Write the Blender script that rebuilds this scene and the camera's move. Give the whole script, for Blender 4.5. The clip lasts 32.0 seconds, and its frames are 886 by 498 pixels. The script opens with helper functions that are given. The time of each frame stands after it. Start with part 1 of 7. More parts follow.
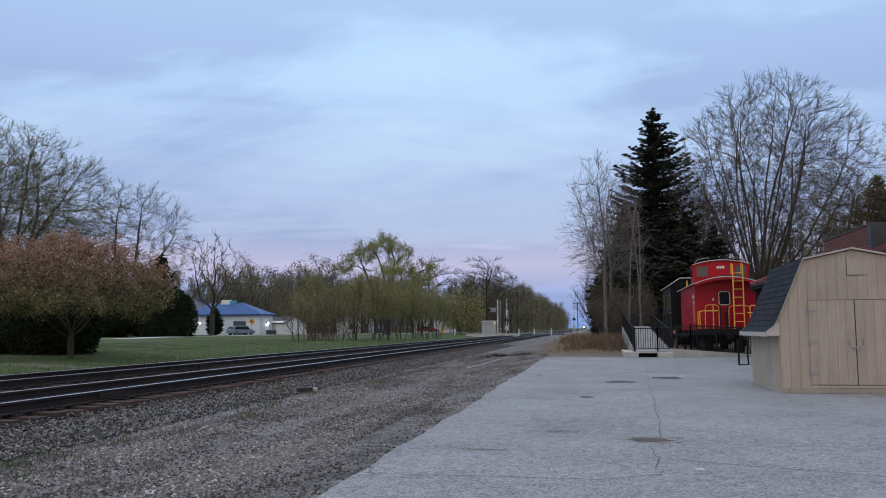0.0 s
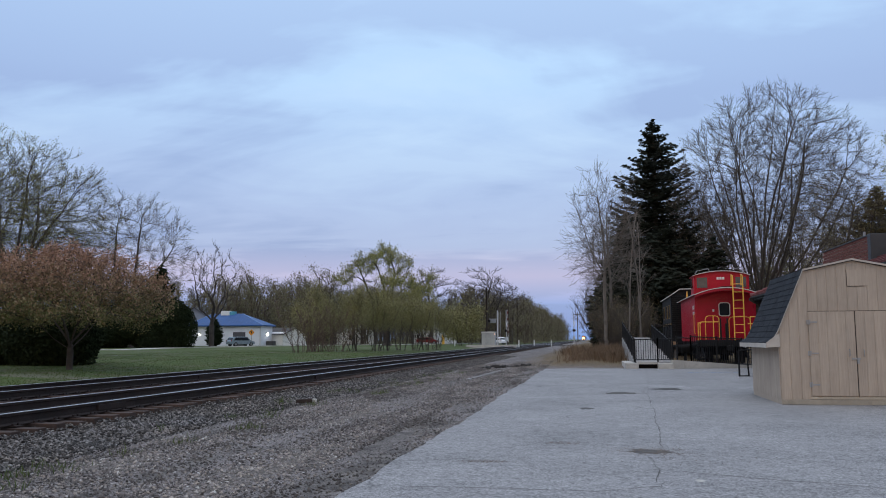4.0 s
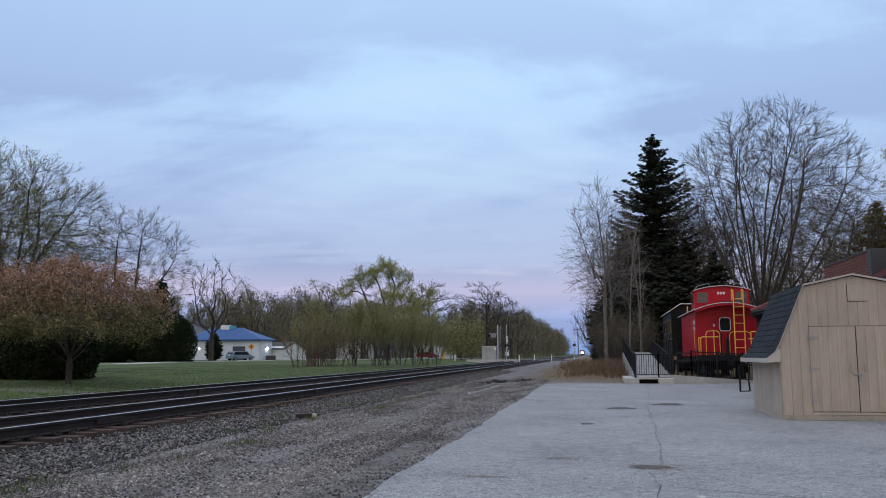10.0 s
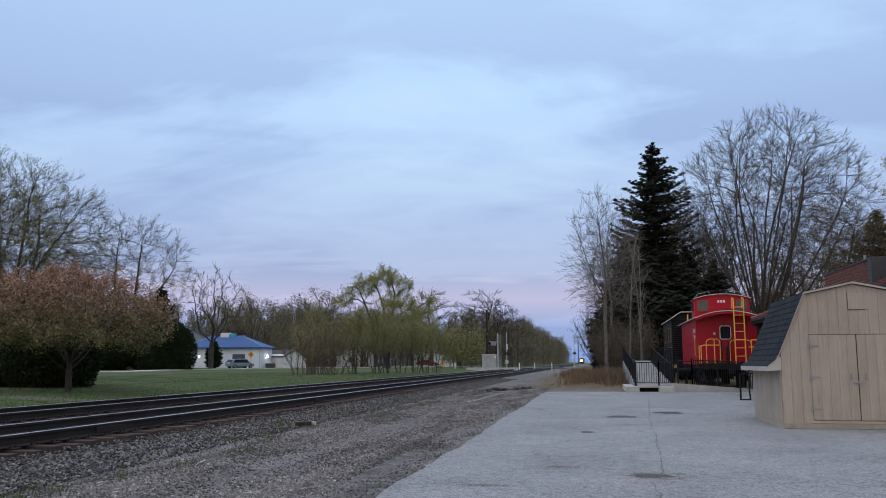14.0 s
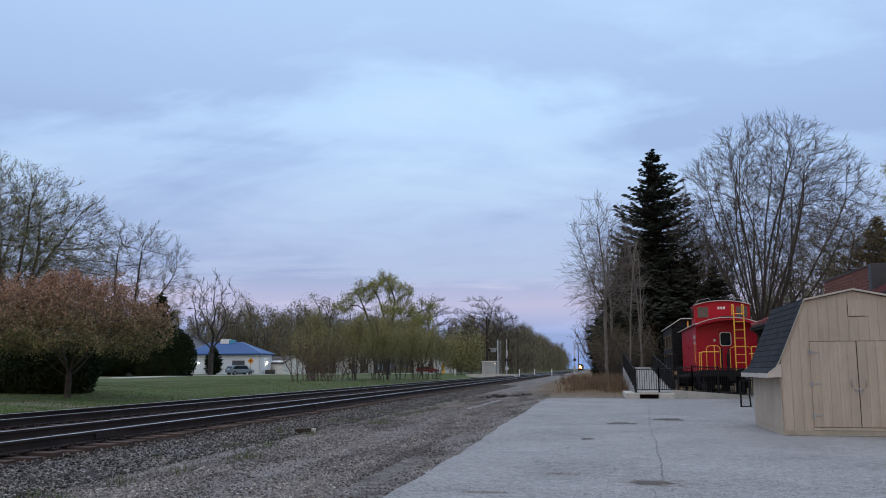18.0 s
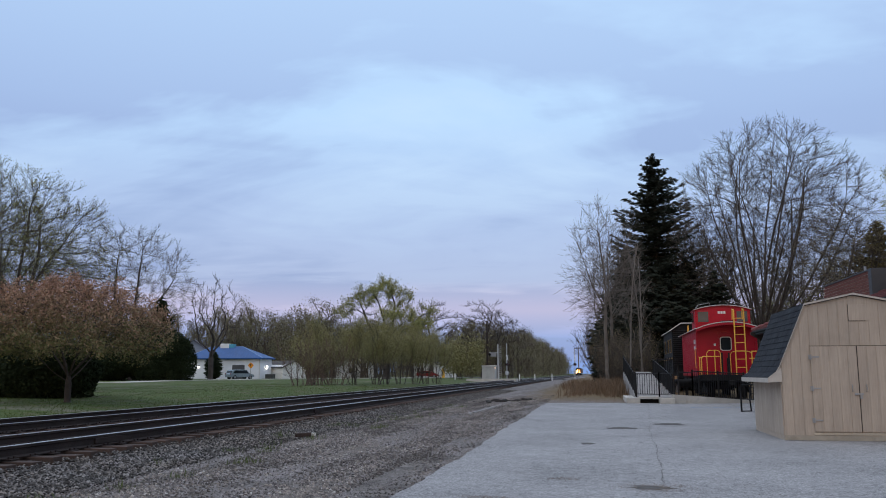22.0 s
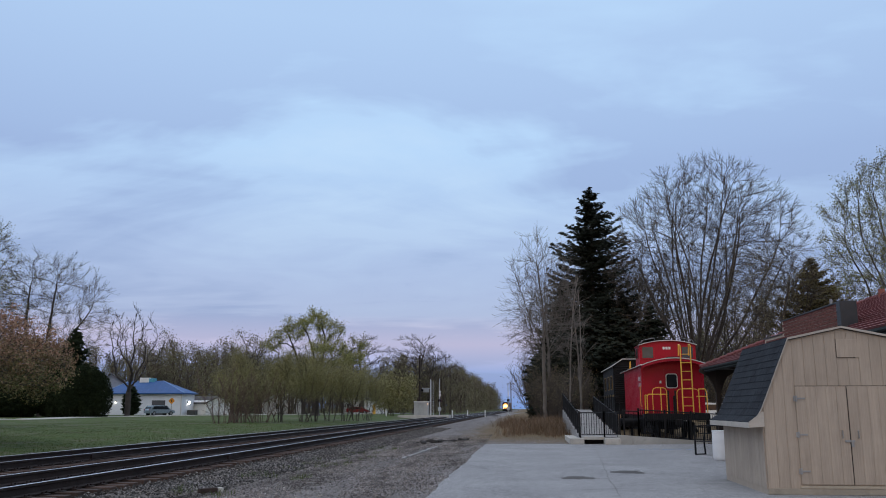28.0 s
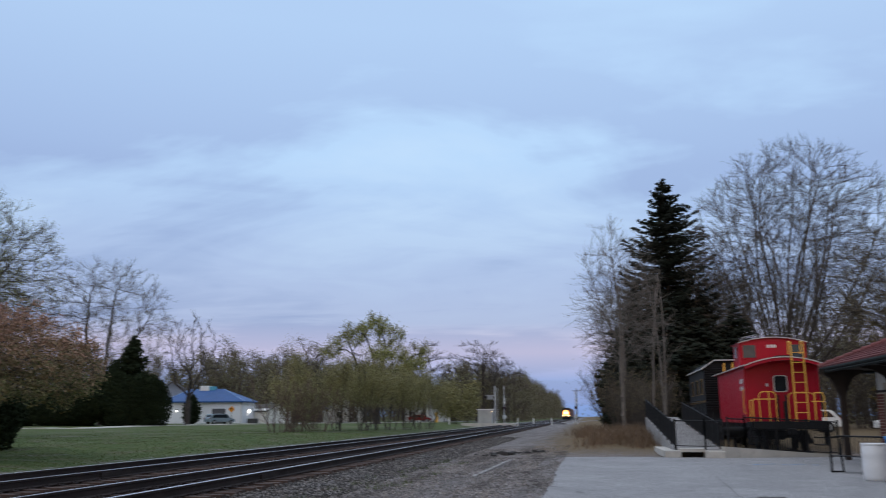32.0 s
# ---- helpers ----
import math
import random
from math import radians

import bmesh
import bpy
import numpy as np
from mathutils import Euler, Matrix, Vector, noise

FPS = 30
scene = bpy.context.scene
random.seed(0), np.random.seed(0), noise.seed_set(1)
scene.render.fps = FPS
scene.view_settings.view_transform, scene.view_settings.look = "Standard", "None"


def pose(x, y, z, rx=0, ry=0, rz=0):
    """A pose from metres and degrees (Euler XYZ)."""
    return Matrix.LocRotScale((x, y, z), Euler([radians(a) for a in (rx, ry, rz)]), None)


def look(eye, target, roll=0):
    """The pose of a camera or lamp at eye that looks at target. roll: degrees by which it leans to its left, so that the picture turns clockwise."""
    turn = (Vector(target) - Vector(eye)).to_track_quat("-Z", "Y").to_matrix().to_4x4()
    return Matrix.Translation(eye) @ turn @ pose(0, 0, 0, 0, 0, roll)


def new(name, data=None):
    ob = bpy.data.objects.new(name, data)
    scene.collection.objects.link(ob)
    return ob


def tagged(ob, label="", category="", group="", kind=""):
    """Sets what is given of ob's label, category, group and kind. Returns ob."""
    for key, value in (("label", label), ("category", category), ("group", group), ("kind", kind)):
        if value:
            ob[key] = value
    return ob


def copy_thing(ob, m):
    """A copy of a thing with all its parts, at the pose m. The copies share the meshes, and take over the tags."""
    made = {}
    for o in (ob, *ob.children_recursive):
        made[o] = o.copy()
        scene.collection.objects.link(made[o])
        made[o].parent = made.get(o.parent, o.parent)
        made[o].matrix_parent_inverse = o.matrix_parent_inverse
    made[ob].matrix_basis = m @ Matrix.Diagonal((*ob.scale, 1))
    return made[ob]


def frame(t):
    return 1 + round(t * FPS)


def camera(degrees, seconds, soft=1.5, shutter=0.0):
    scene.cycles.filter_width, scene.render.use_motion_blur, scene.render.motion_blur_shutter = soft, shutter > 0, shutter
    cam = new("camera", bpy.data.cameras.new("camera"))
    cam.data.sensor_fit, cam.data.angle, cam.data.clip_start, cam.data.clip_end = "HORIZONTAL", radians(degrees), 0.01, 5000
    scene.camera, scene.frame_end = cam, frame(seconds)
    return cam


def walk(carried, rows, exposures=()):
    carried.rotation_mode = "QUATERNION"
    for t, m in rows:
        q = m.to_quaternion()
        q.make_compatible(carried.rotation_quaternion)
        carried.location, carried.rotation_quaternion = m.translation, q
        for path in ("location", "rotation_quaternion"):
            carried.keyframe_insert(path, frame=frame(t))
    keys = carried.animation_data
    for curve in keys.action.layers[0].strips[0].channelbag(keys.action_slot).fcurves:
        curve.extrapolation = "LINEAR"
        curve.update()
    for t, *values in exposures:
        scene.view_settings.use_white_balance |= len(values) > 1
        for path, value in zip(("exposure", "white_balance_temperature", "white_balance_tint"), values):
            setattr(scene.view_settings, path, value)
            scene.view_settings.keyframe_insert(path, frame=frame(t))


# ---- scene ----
cam = camera(56.09, 32.0, soft=1.0, shutter=0.4)
# seconds, x, y, z, yaw, pitch, roll
PATH = [
    (0, 0, 0, 1.40, 10.11, 5.49, -.30), (3, 0, 0, 1.40, 10.10, 6.06, -.29), (6, 0, 0, 1.40, 10.10, 6.59, -.25),
    (9, 0, 0, 1.40, 10.11, 7.08, -.21), (12, 0, 0, 1.40, 10.11, 7.53, -.18), (14, 0, 0, 1.40, 10.12, 7.78, -.14),
    (17, 0, 0, 1.40, 10.12, 8.12, -.11), (19, 0, 0, 1.40, 10.12, 8.31, -.10), (21, 0, 0, 1.40, 10.13, 8.46, -.08),
    (23, 0, 0, 1.40, 10.13, 8.59, -.08), (25, 0, 0, 1.40, 10.13, 8.69, -.05), (25.2, 0, 0, 1.40, 10.05, 8.6, .1),
    (25.4, -.04, .02, 1.43, 9.65, 8.0, .5), (25.5, -.06, .06, 1.45, 8.48, 6.61, .7), (25.6, -.06, .12, 1.47, 6.75, 6.5, .6),
    (25.8, -.05, .33, 1.52, 3.45, 6.55, .35), (26, -.05, .60, 1.54, .74, 6.97, .18), (26.2, -.06, .82, 1.53, .69, 8.92, .18),
    (26.5, -.13, 1.07, 1.53, 3.00, 10.17, .2), (27.5, -.38, 2.0, 1.55, 5.6, 10.7, .0), (28.5, -.68, 3.11, 1.56, 4.35, 11.15, -.18),
    (29, -.86, 3.66, 1.58, -.09, 11.61, -.41), (29.5, -1.0, 4.16, 1.58, -2.90, 12.29, -.32), (30, -1.09, 4.72, 1.58, -4.71, 11.88, -.55),
    (30.5, -1.17, 5.26, 1.55, -3.63, 12.50, -.25), (31, -1.23, 5.80, 1.53, -1.28, 12.27, -.55), (31.5, -1.30, 6.42, 1.54, 3.58, 11.20, -.5),
    (32, -1.37, 7.07, 1.55, 9.62, 11.41, -.14)]
walk(cam, [(t, pose(x, y, z, 90 + p, 0, w) @ pose(0, 0, 0, 0, 0, r)) for t, x, y, z, w, p, r in PATH], [(0, 0.0), (26, 0.0), (28.5, -.12), (30, -.16), (32, -.06)])


# ---- world and light: dusk, the bright western sky behind the camera ----
class Net:
    """Short writing for node trees."""

    def __init__(self, tree):
        self.tree = tree
        tree.nodes.clear()

    def add(self, kind, **given):
        node = self.tree.nodes.new(kind)
        for key, value in given.items():
            if key == "inputs":
                for k, v in value.items():
                    self.put(node, k, v)
            elif key == "operation":
                node.operation = value
            elif key == "blend":
                node.data_type, node.blend_type = "RGBA", value
            elif key == "stops":
                ramp = node.color_ramp
                while len(ramp.elements) < len(value):
                    ramp.elements.new(0.5)
                for e, (p, c) in zip(ramp.elements, value):
                    e.position, e.color = p, (*c, 1)
        return node

    def put(self, node, key, value):
        socket = node.inputs[key]
        if isinstance(value, bpy.types.NodeSocket):
            self.tree.links.new(value, socket)
        elif isinstance(value, bpy.types.Node):
            self.tree.links.new(value.outputs[0], socket)
        else:
            socket.default_value = value

    def math(self, op, a, b=0.0, clamp=False):
        n = self.add("ShaderNodeMath", operation=op, inputs={0: a, 1: b})
        n.use_clamp = clamp
        return n.outputs[0]

    def mix(self, f, a, b, blend="MIX"):
        n = self.add("ShaderNodeMix", blend=blend, inputs={0: f, 6: a, 7: b})
        return n.outputs[2]

    def noise(self, vec, scale, detail=4.0, rough=.55, dist=0.0):
        n = self.add("ShaderNodeTexNoise", inputs={"Scale": scale, "Detail": detail, "Roughness": rough, "Distortion": dist})
        if vec is not None:
            self.put(n, "Vector", vec)
        return n.outputs[0]

    def ramp(self, f, *stops):
        n = self.add("ShaderNodeValToRGB", stops=stops)
        self.put(n, 0, f)
        return n.outputs[0]

    def span(self, f, a, b, c=0.0, d=1.0):
        n = self.add("ShaderNodeMapRange", inputs={0: f, 1: a, 2: b, 3: c, 4: d})
        return n.outputs[0]


world = bpy.data.worlds.new("dusk_sky")
scene.world = world
world.use_nodes = True
w = Net(world.node_tree)
tc = w.add("ShaderNodeTexCoord").outputs["Generated"]
xyz = w.add("ShaderNodeSeparateXYZ", inputs={0: tc})
up = xyz.outputs[2]
high = w.math("MAXIMUM", up, 0.0)
sky = w.add("ShaderNodeTexSky")
sky.sky_type, sky.sun_disc = "NISHITA", False
sky.sun_elevation, sky.sun_rotation = radians(4), radians(180)
clear = w.ramp(high, (0.0, (.17, .34, .74)), (.038, (.18, .34, .76)), (.060, (.38, .42, .76)), (.080, (.53, .49, .75)), (.11, (.35, .43, .72)), (.2, (.38, .50, .79)), (.3, (.47, .67, .96)), (.6, (.50, .70, .98)))
flat = w.math("ADD", high, .10)
cu = w.math("DIVIDE", xyz.outputs[0], flat)
cv = w.math("DIVIDE", xyz.outputs[1], flat)
cp = w.add("ShaderNodeCombineXYZ", inputs={0: w.math("MULTIPLY", cu, .42), 1: w.math("MULTIPLY", cv, .62), 2: 3.1}).outputs[0]
clouds = w.noise(cp, 1.30, 6.0, .54, .6)
wisps = w.noise(cp, 3.2, 4.0, .55, 1.0)
thick = w.math("ADD", w.math("MULTIPLY", clouds, .8), w.math("MULTIPLY", wisps, .2))
cover = w.math("MULTIPLY", w.span(thick, .45, .545), w.span(high, .28, .44, 1.0, .38))
grey = w.ramp(high, (0.0, (.18, .32, .68)), (.042, (.19, .32, .69)), (.075, (.40, .40, .69)), (.11, (.25, .33, .63)), (.17, (.265, .36, .65)), (.3, (.33, .45, .75)), (.6, (.42, .57, .88)))
shade = w.mix(w.math("MULTIPLY", cover, .95), clear, grey)
bright = w.span(thick, .36, .44, 1.0, 0.0)
shade = w.mix(w.math("MULTIPLY", w.math("MULTIPLY", bright, w.span(high, .10, .24)), .42), shade, (.57, .75, .98, 1))
# the afterglow in the west lights the place from behind the camera
west = w.span(xyz.outputs[1], .3, -.5)
glow = w.ramp(high, (0.0, (.36, .33, .36)), (.25, (.42, .45, .56)), (.8, (.85, .97, 1.22)))
shade = w.mix(west, shade, glow)
zenith = w.span(up, .62, .95)
shade = w.mix(zenith, shade, (1.10, 1.20, 1.44, 1))
shade = w.mix(.04, shade, sky.outputs[0])
ground_tone = w.span(up, -.05, 0.0)
shade = w.mix(ground_tone, (.07, .07, .07, 1), shade)
back = w.add("ShaderNodeBackground", inputs={0: shade, 1: 1.0})
w.tree.links.new(back.outputs[0], w.add("ShaderNodeOutputWorld").inputs[0])

sun = new("sun", bpy.data.lights.new("sun", "SUN"))
sun.data.energy, sun.data.angle, sun.data.color = .5, radians(70), (1.0, .93, .86)
sun.matrix_world = look((0, 0, 0), (.50, .42, -1.0))
scene.view_settings.exposure = 0.0


# ---- materials ----
def shader(name, rough=.8, metal=0.0, spec=.4):
    m = bpy.data.materials.new(name)
    m.use_nodes = True
    n = Net(m.node_tree)
    b = n.add("ShaderNodeBsdfPrincipled", inputs={"Roughness": rough, "Metallic": metal, "Specular IOR Level": spec})
    n.tree.links.new(b.outputs[0], n.add("ShaderNodeOutputMaterial").inputs[0])
    return m, n, b


def relief(n, b, height, strength, distance=.01):
    k = n.add("ShaderNodeBump", inputs={"Strength": strength, "Distance": distance, "Height": height})
    n.put(b, "Normal", k)


def paint(name, col, rough=.7, metal=0.0, var=.18, scale=1.5, fine=30.0, bump=.25, spec=.4, dirt=(0.05, .045, .04), dirty=.25, tumble=.12):
    """A surface with stains at two sizes, fine grain and relief; pieces differ a little from one another."""
    m, n, b = shader(name, rough, metal, spec)
    p = n.add("ShaderNodeTexCoord").outputs["Object"]
    big, small = n.noise(p, scale, 5.0, .6), n.noise(p, fine, 4.0, .6)
    info = n.add("ShaderNodeObjectInfo").outputs["Random"]
    tone = n.math("ADD", n.span(big, .3, .7, 1 - var, 1 + var), n.span(small, .3, .7, -var * .5, var * .5))
    tone = n.math("ADD", tone, n.span(info, 0, 1, -tumble, tumble))
    c = n.mix(1.0, (*col, 1), n.add("ShaderNodeCombineColor", inputs={0: tone, 1: tone, 2: tone}).outputs[0], "MULTIPLY")
    stain = n.span(n.noise(p, scale * 2.3, 6.0, .7, .4), .55, .75, 0.0, dirty)
    n.put(b, "Base Color", n.mix(stain, c, (*dirt, 1)))
    n.put(b, "Roughness", n.span(small, .3, .7, max(0, rough - .12), min(1, rough + .12)))
    if bump:
        relief(n, b, small, bump)
    return m


def foliage(name, a, c, rough=.65, third=None):
    """Leaves between two colours, leaf by leaf, and a third colour in the upper crown."""
    m, n, b = shader(name, rough, 0.0, .12)
    r = n.add("ShaderNodeNewGeometry").outputs["Random Per Island"]
    p = n.add("ShaderNodeTexCoord").outputs["Object"]
    patch = n.noise(p, .35, 3.0)
    f = n.math("ADD", n.math("MULTIPLY", r, .6), n.span(patch, .35, .65, 0, .4))
    col = n.mix(f, (*a, 1), (*c, 1))
    if third:
        z = n.add("ShaderNodeSeparateXYZ", inputs={0: p}).outputs[2]
        hi = n.span(n.math("ADD", z, n.math("MULTIPLY", r, 2.2)), third[1], third[2])
        col = n.mix(n.math("MULTIPLY", hi, .85), col, (*third[0], 1))
    n.put(b, "Base Color", col)
    n.put(b, "Subsurface Weight", 0.0)
    return m


def lamp_glow(name, col, strength):
    m, n, b = shader(name, .4)
    n.put(b, "Base Color", (*col, 1))
    n.put(b, "Emission Color", (*col, 1))
    n.put(b, "Emission Strength", strength)
    return m


def glass(name, col=(.014, .017, .020), rough=.06):
    m, n, b = shader(name, rough, 0.0, .35)
    p = n.add("ShaderNodeTexCoord").outputs["Object"]
    n.put(b, "Base Color", n.mix(n.noise(p, 3.0), (*col, 1), (*[v * 1.8 for v in col], 1)))
    return m


BARK = paint("bark_grey_brown", (.068, .056, .048), .9, var=.35, scale=2, fine=18, bump=.8, dirty=.2)
BARK_FAR = paint("bark_far_woods", (.085, .066, .055), .9, var=.3, scale=.1)
BARK_PALE = paint("bark_pale", (.135, .118, .103), .9, var=.3, scale=2, fine=18, bump=.6)
BARK_DARK = paint("bark_dark", (.055, .046, .04), .9, var=.35, scale=2, fine=18, bump=.8)
RED = paint("caboose_red_paint", (.37, .002, .018), .42, var=.14, scale=.7, fine=14, bump=.06, dirt=(.16, .004, .012), dirty=.3, spec=.3)
RED_ROOF = paint("caboose_roof_red", (.27, .012, .020), .6, var=.2, scale=.8, dirty=.3)
YELLOW = paint("safety_yellow_paint", (.78, .43, .06), .45, var=.1, scale=4, bump=.05)
DULL = paint("dull_yellow_paint", (.20, .12, .035), .6, var=.2, scale=3)
BLACK = paint("black_iron", (.010, .010, .011), .6, var=.3, scale=2, bump=.2, dirt=(.03, .022, .018), dirty=.15, spec=.25)
SIGNAL_METAL = paint("aluminium_signal_paint", (.52, .54, .56), .55, .15, var=.12, bump=.05)
BLACK_CAR = paint("black_car_paint", (.008, .009, .011), .6, var=.25, scale=1, bump=.1, spec=.25)
GREY_TRIM = paint("weathered_light_trim", (.62, .60, .58), .6, var=.15, scale=3, dirty=.35)
WHITE = paint("white_paint", (.78, .77, .74), .6, var=.08, scale=1.2, bump=.08, dirty=.15, dirt=(.4, .37, .33))
WHITE_PLASTIC = paint("white_plastic", (.8, .8, .8), .4, var=.05, bump=.03, dirty=.06)
BLUE_PLASTIC = paint("blue_plastic", (.03, .16, .42), .4, var=.1, bump=.03, dirty=.1)
CONCRETE = paint("pale_concrete", (.46, .44, .40), .88, var=.15, scale=1.2, fine=40, bump=.4, dirty=.4, dirt=(.2, .18, .15))
DECK = paint("weathered_deck_board", (.27, .26, .25), .85, var=.2, scale=2, fine=25, bump=.3, dirty=.3)
STEEL = paint("galvanised_steel", (.30, .31, .32), .5, .6, var=.12, bump=.05)
RUST = paint("rusty_rail_steel", (.030, .020, .017), .75, .3, var=.35, scale=1.5, bump=.3)
SHINE = paint("polished_rail_head", (.80, .80, .82), .36, 1.0, var=.03, scale=2, bump=0, dirty=0)
TIE = paint("creosoted_tie", (.055, .034, .026), .9, var=.35, scale=3, fine=20, bump=.7, dirty=.4, tumble=.3)
STUCCO = paint("white_stucco", (.66, .65, .61), .9, var=.1, scale=1, fine=60, bump=.5, dirty=.25, dirt=(.3, .28, .25))
STONE = paint("limestone_base", (.26, .20, .155), .9, var=.18, scale=1.4, fine=30, bump=.5, dirty=.35)
DARK_WOOD = paint("dark_brown_timber", (.024, .016, .012), .75, var=.3, scale=2, bump=.3)
MORTAR = paint("sandy_mortar", (.44, .37, .30), .95, var=.15, scale=2, fine=60, bump=.5)
BRICK = paint("orange_red_brick", (.175, .060, .044), .88, var=.25, scale=6, fine=60, bump=.5, dirty=.2, tumble=.3)
ROOF_TILE = paint("red_clay_tile", (.17, .055, .053), .8, var=.2, scale=1.0, fine=20, bump=.25, dirty=.35, dirt=(.10, .05, .045), tumble=.15)
GUTTER = paint("dark_green_gutter", (.014, .017, .016), .75, var=.2, spec=.2)
def grained(name, col):
    """Painted plywood boards: worn vertical grain, weather streaks and pale rubbed spots."""
    m, n, b = shader(name, .8, 0.0, .3)
    p = n.add("ShaderNodeTexCoord").outputs["Object"]
    x = n.add("ShaderNodeSeparateXYZ", inputs={0: p})

    def drawn(u, v, z):
        return n.add("ShaderNodeCombineXYZ", inputs={0: n.math("MULTIPLY", x.outputs[0], u), 1: n.math("MULTIPLY", x.outputs[1], v), 2: n.math("MULTIPLY", x.outputs[2], z)}).outputs[0]
    grain, streak, blot = n.noise(drawn(60, 60, 2.2), 1.0, 4.0, .6), n.noise(drawn(7, 7, .45), 1.0, 5.0, .65), n.noise(p, 1.3, 5.0, .65)
    tone = n.math("ADD", n.span(grain, .3, .7, -.10, .10), n.math("ADD", n.span(streak, .3, .7, .91, 1.08), n.span(blot, .3, .7, -.08, .08)))
    tone = n.math("ADD", tone, n.span(n.add("ShaderNodeObjectInfo").outputs["Random"], 0, 1, -.05, .05))
    c = n.mix(1.0, (*col, 1), n.add("ShaderNodeCombineColor", inputs={0: tone, 1: tone, 2: tone}).outputs[0], "MULTIPLY")
    c = n.mix(n.span(n.noise(drawn(3.5, 3.5, .8), 1.0, 6.0, .7, .5), .56, .74, 0, .28), c, (.22, .185, .14, 1))
    n.put(b, "Base Color", c)
    relief(n, b, n.math("ADD", grain, streak), .35, .004)
    return m


SIDING = grained("tan_painted_siding", (.39, .325, .262))
SIDING_TRIM = paint("cream_trim", (.45, .41, .36), .7, var=.1, scale=2, dirty=.25)
SHINGLE = paint("charcoal_shingle", (.026, .029, .035), .95, var=.2, scale=1.5, fine=60, bump=.6, dirty=.1, tumble=.14, spec=.15)
ORANGE = paint("orange_sign", (.80, .30, .02), .4, var=.05, bump=0)
BLUE_ROOF = paint("blue_metal_roof", (.022, .085, .25), .45, var=.12, scale=.5, bump=.05)
CAR_RED = paint("red_car_paint", (.20, .012, .016), .3, var=.05, bump=0)
CAR_GREY = paint("blue_grey_car_paint", (.26, .32, .36), .3, .3, var=.05, bump=0)
RUBBER = paint("tyre_rubber", (.02, .02, .02), .85, var=.2)
GLASS = glass("dark_window_glass")
CUPOLA_GLASS = glass("cupola_glass", (.028, .042, .055), .12)
ASPHALT_ROAD = paint("road_asphalt", (.20, .20, .21), .9, var=.15, scale=.6, fine=40, bump=.4)
HEADLIGHT = lamp_glow("headlight_lens", (1.0, .60, .25), 14.0)
# orange emission for the glare round the headlight, not a lamp of its own
GLARE = lamp_glow("headlight_glare", (1.0, .38, .10), 3.4)
PORCH = lamp_glow("wall_lamp_lens", (1.0, .95, .85), 9.0)


def asphalt():
    m, n, b = shader("old_grey_asphalt", .88, 0.0, .35)
    p = n.add("ShaderNodeTexCoord").outputs["Object"]
    grit, mid, big = n.noise(p, 34.0, 6.0, .85), n.noise(p, 5.0, 5.0, .6), n.noise(p, .45, 4.0, .6, .3)
    tone = n.math("ADD", n.span(big, .3, .7, .20, .275), n.math("ADD", n.span(grit, .42, .58, -.11, .11), n.span(mid, .3, .7, -.035, .035)))
    chips = n.add("ShaderNodeTexVoronoi", inputs={"Vector": p, "Scale": 26.0})
    chip = n.add("ShaderNodeSeparateColor", inputs={0: chips.outputs["Color"]}).outputs[0]
    tone = n.math("ADD", tone, n.span(chip, 0, 1, -.055, .055))
    c = n.add("ShaderNodeCombineColor", inputs={0: n.math("MULTIPLY", tone, 1.02), 1: tone, 2: n.math("MULTIPLY", tone, 1.0)}).outputs[0]
    stain = n.span(n.noise(p, 1.1, 5.0, .65, .8), .60, .74, 0.0, .30)
    c = n.mix(stain, c, (.15, .14, .13, 1))
    # fine crack net
    v = n.add("ShaderNodeTexVoronoi", inputs={"Scale": .16, "Randomness": 1.0})
    v.feature = "DISTANCE_TO_EDGE"
    wob = n.add("ShaderNodeVectorMath", operation="ADD")
    n.put(wob, 0, p)
    n.put(wob, 1, n.add("ShaderNodeTexNoise", inputs={"Vector": p, "Scale": .9, "Detail": 5.0}).outputs[1])
    n.put(v, "Vector", wob.outputs[0])
    crack = n.span(v.outputs["Distance"], .0, .004, 1.0, 0.0)
    crack = n.math("MULTIPLY", crack, n.span(n.noise(p, .8, 2.0), .48, .6))
    c = n.mix(n.math("MULTIPLY", crack, .75), c, (.05, .05, .05, 1))
    n.put(b, "Base Color", c)
    relief(n, b, n.math("SUBTRACT", grit, crack), .5, .008)
    return m


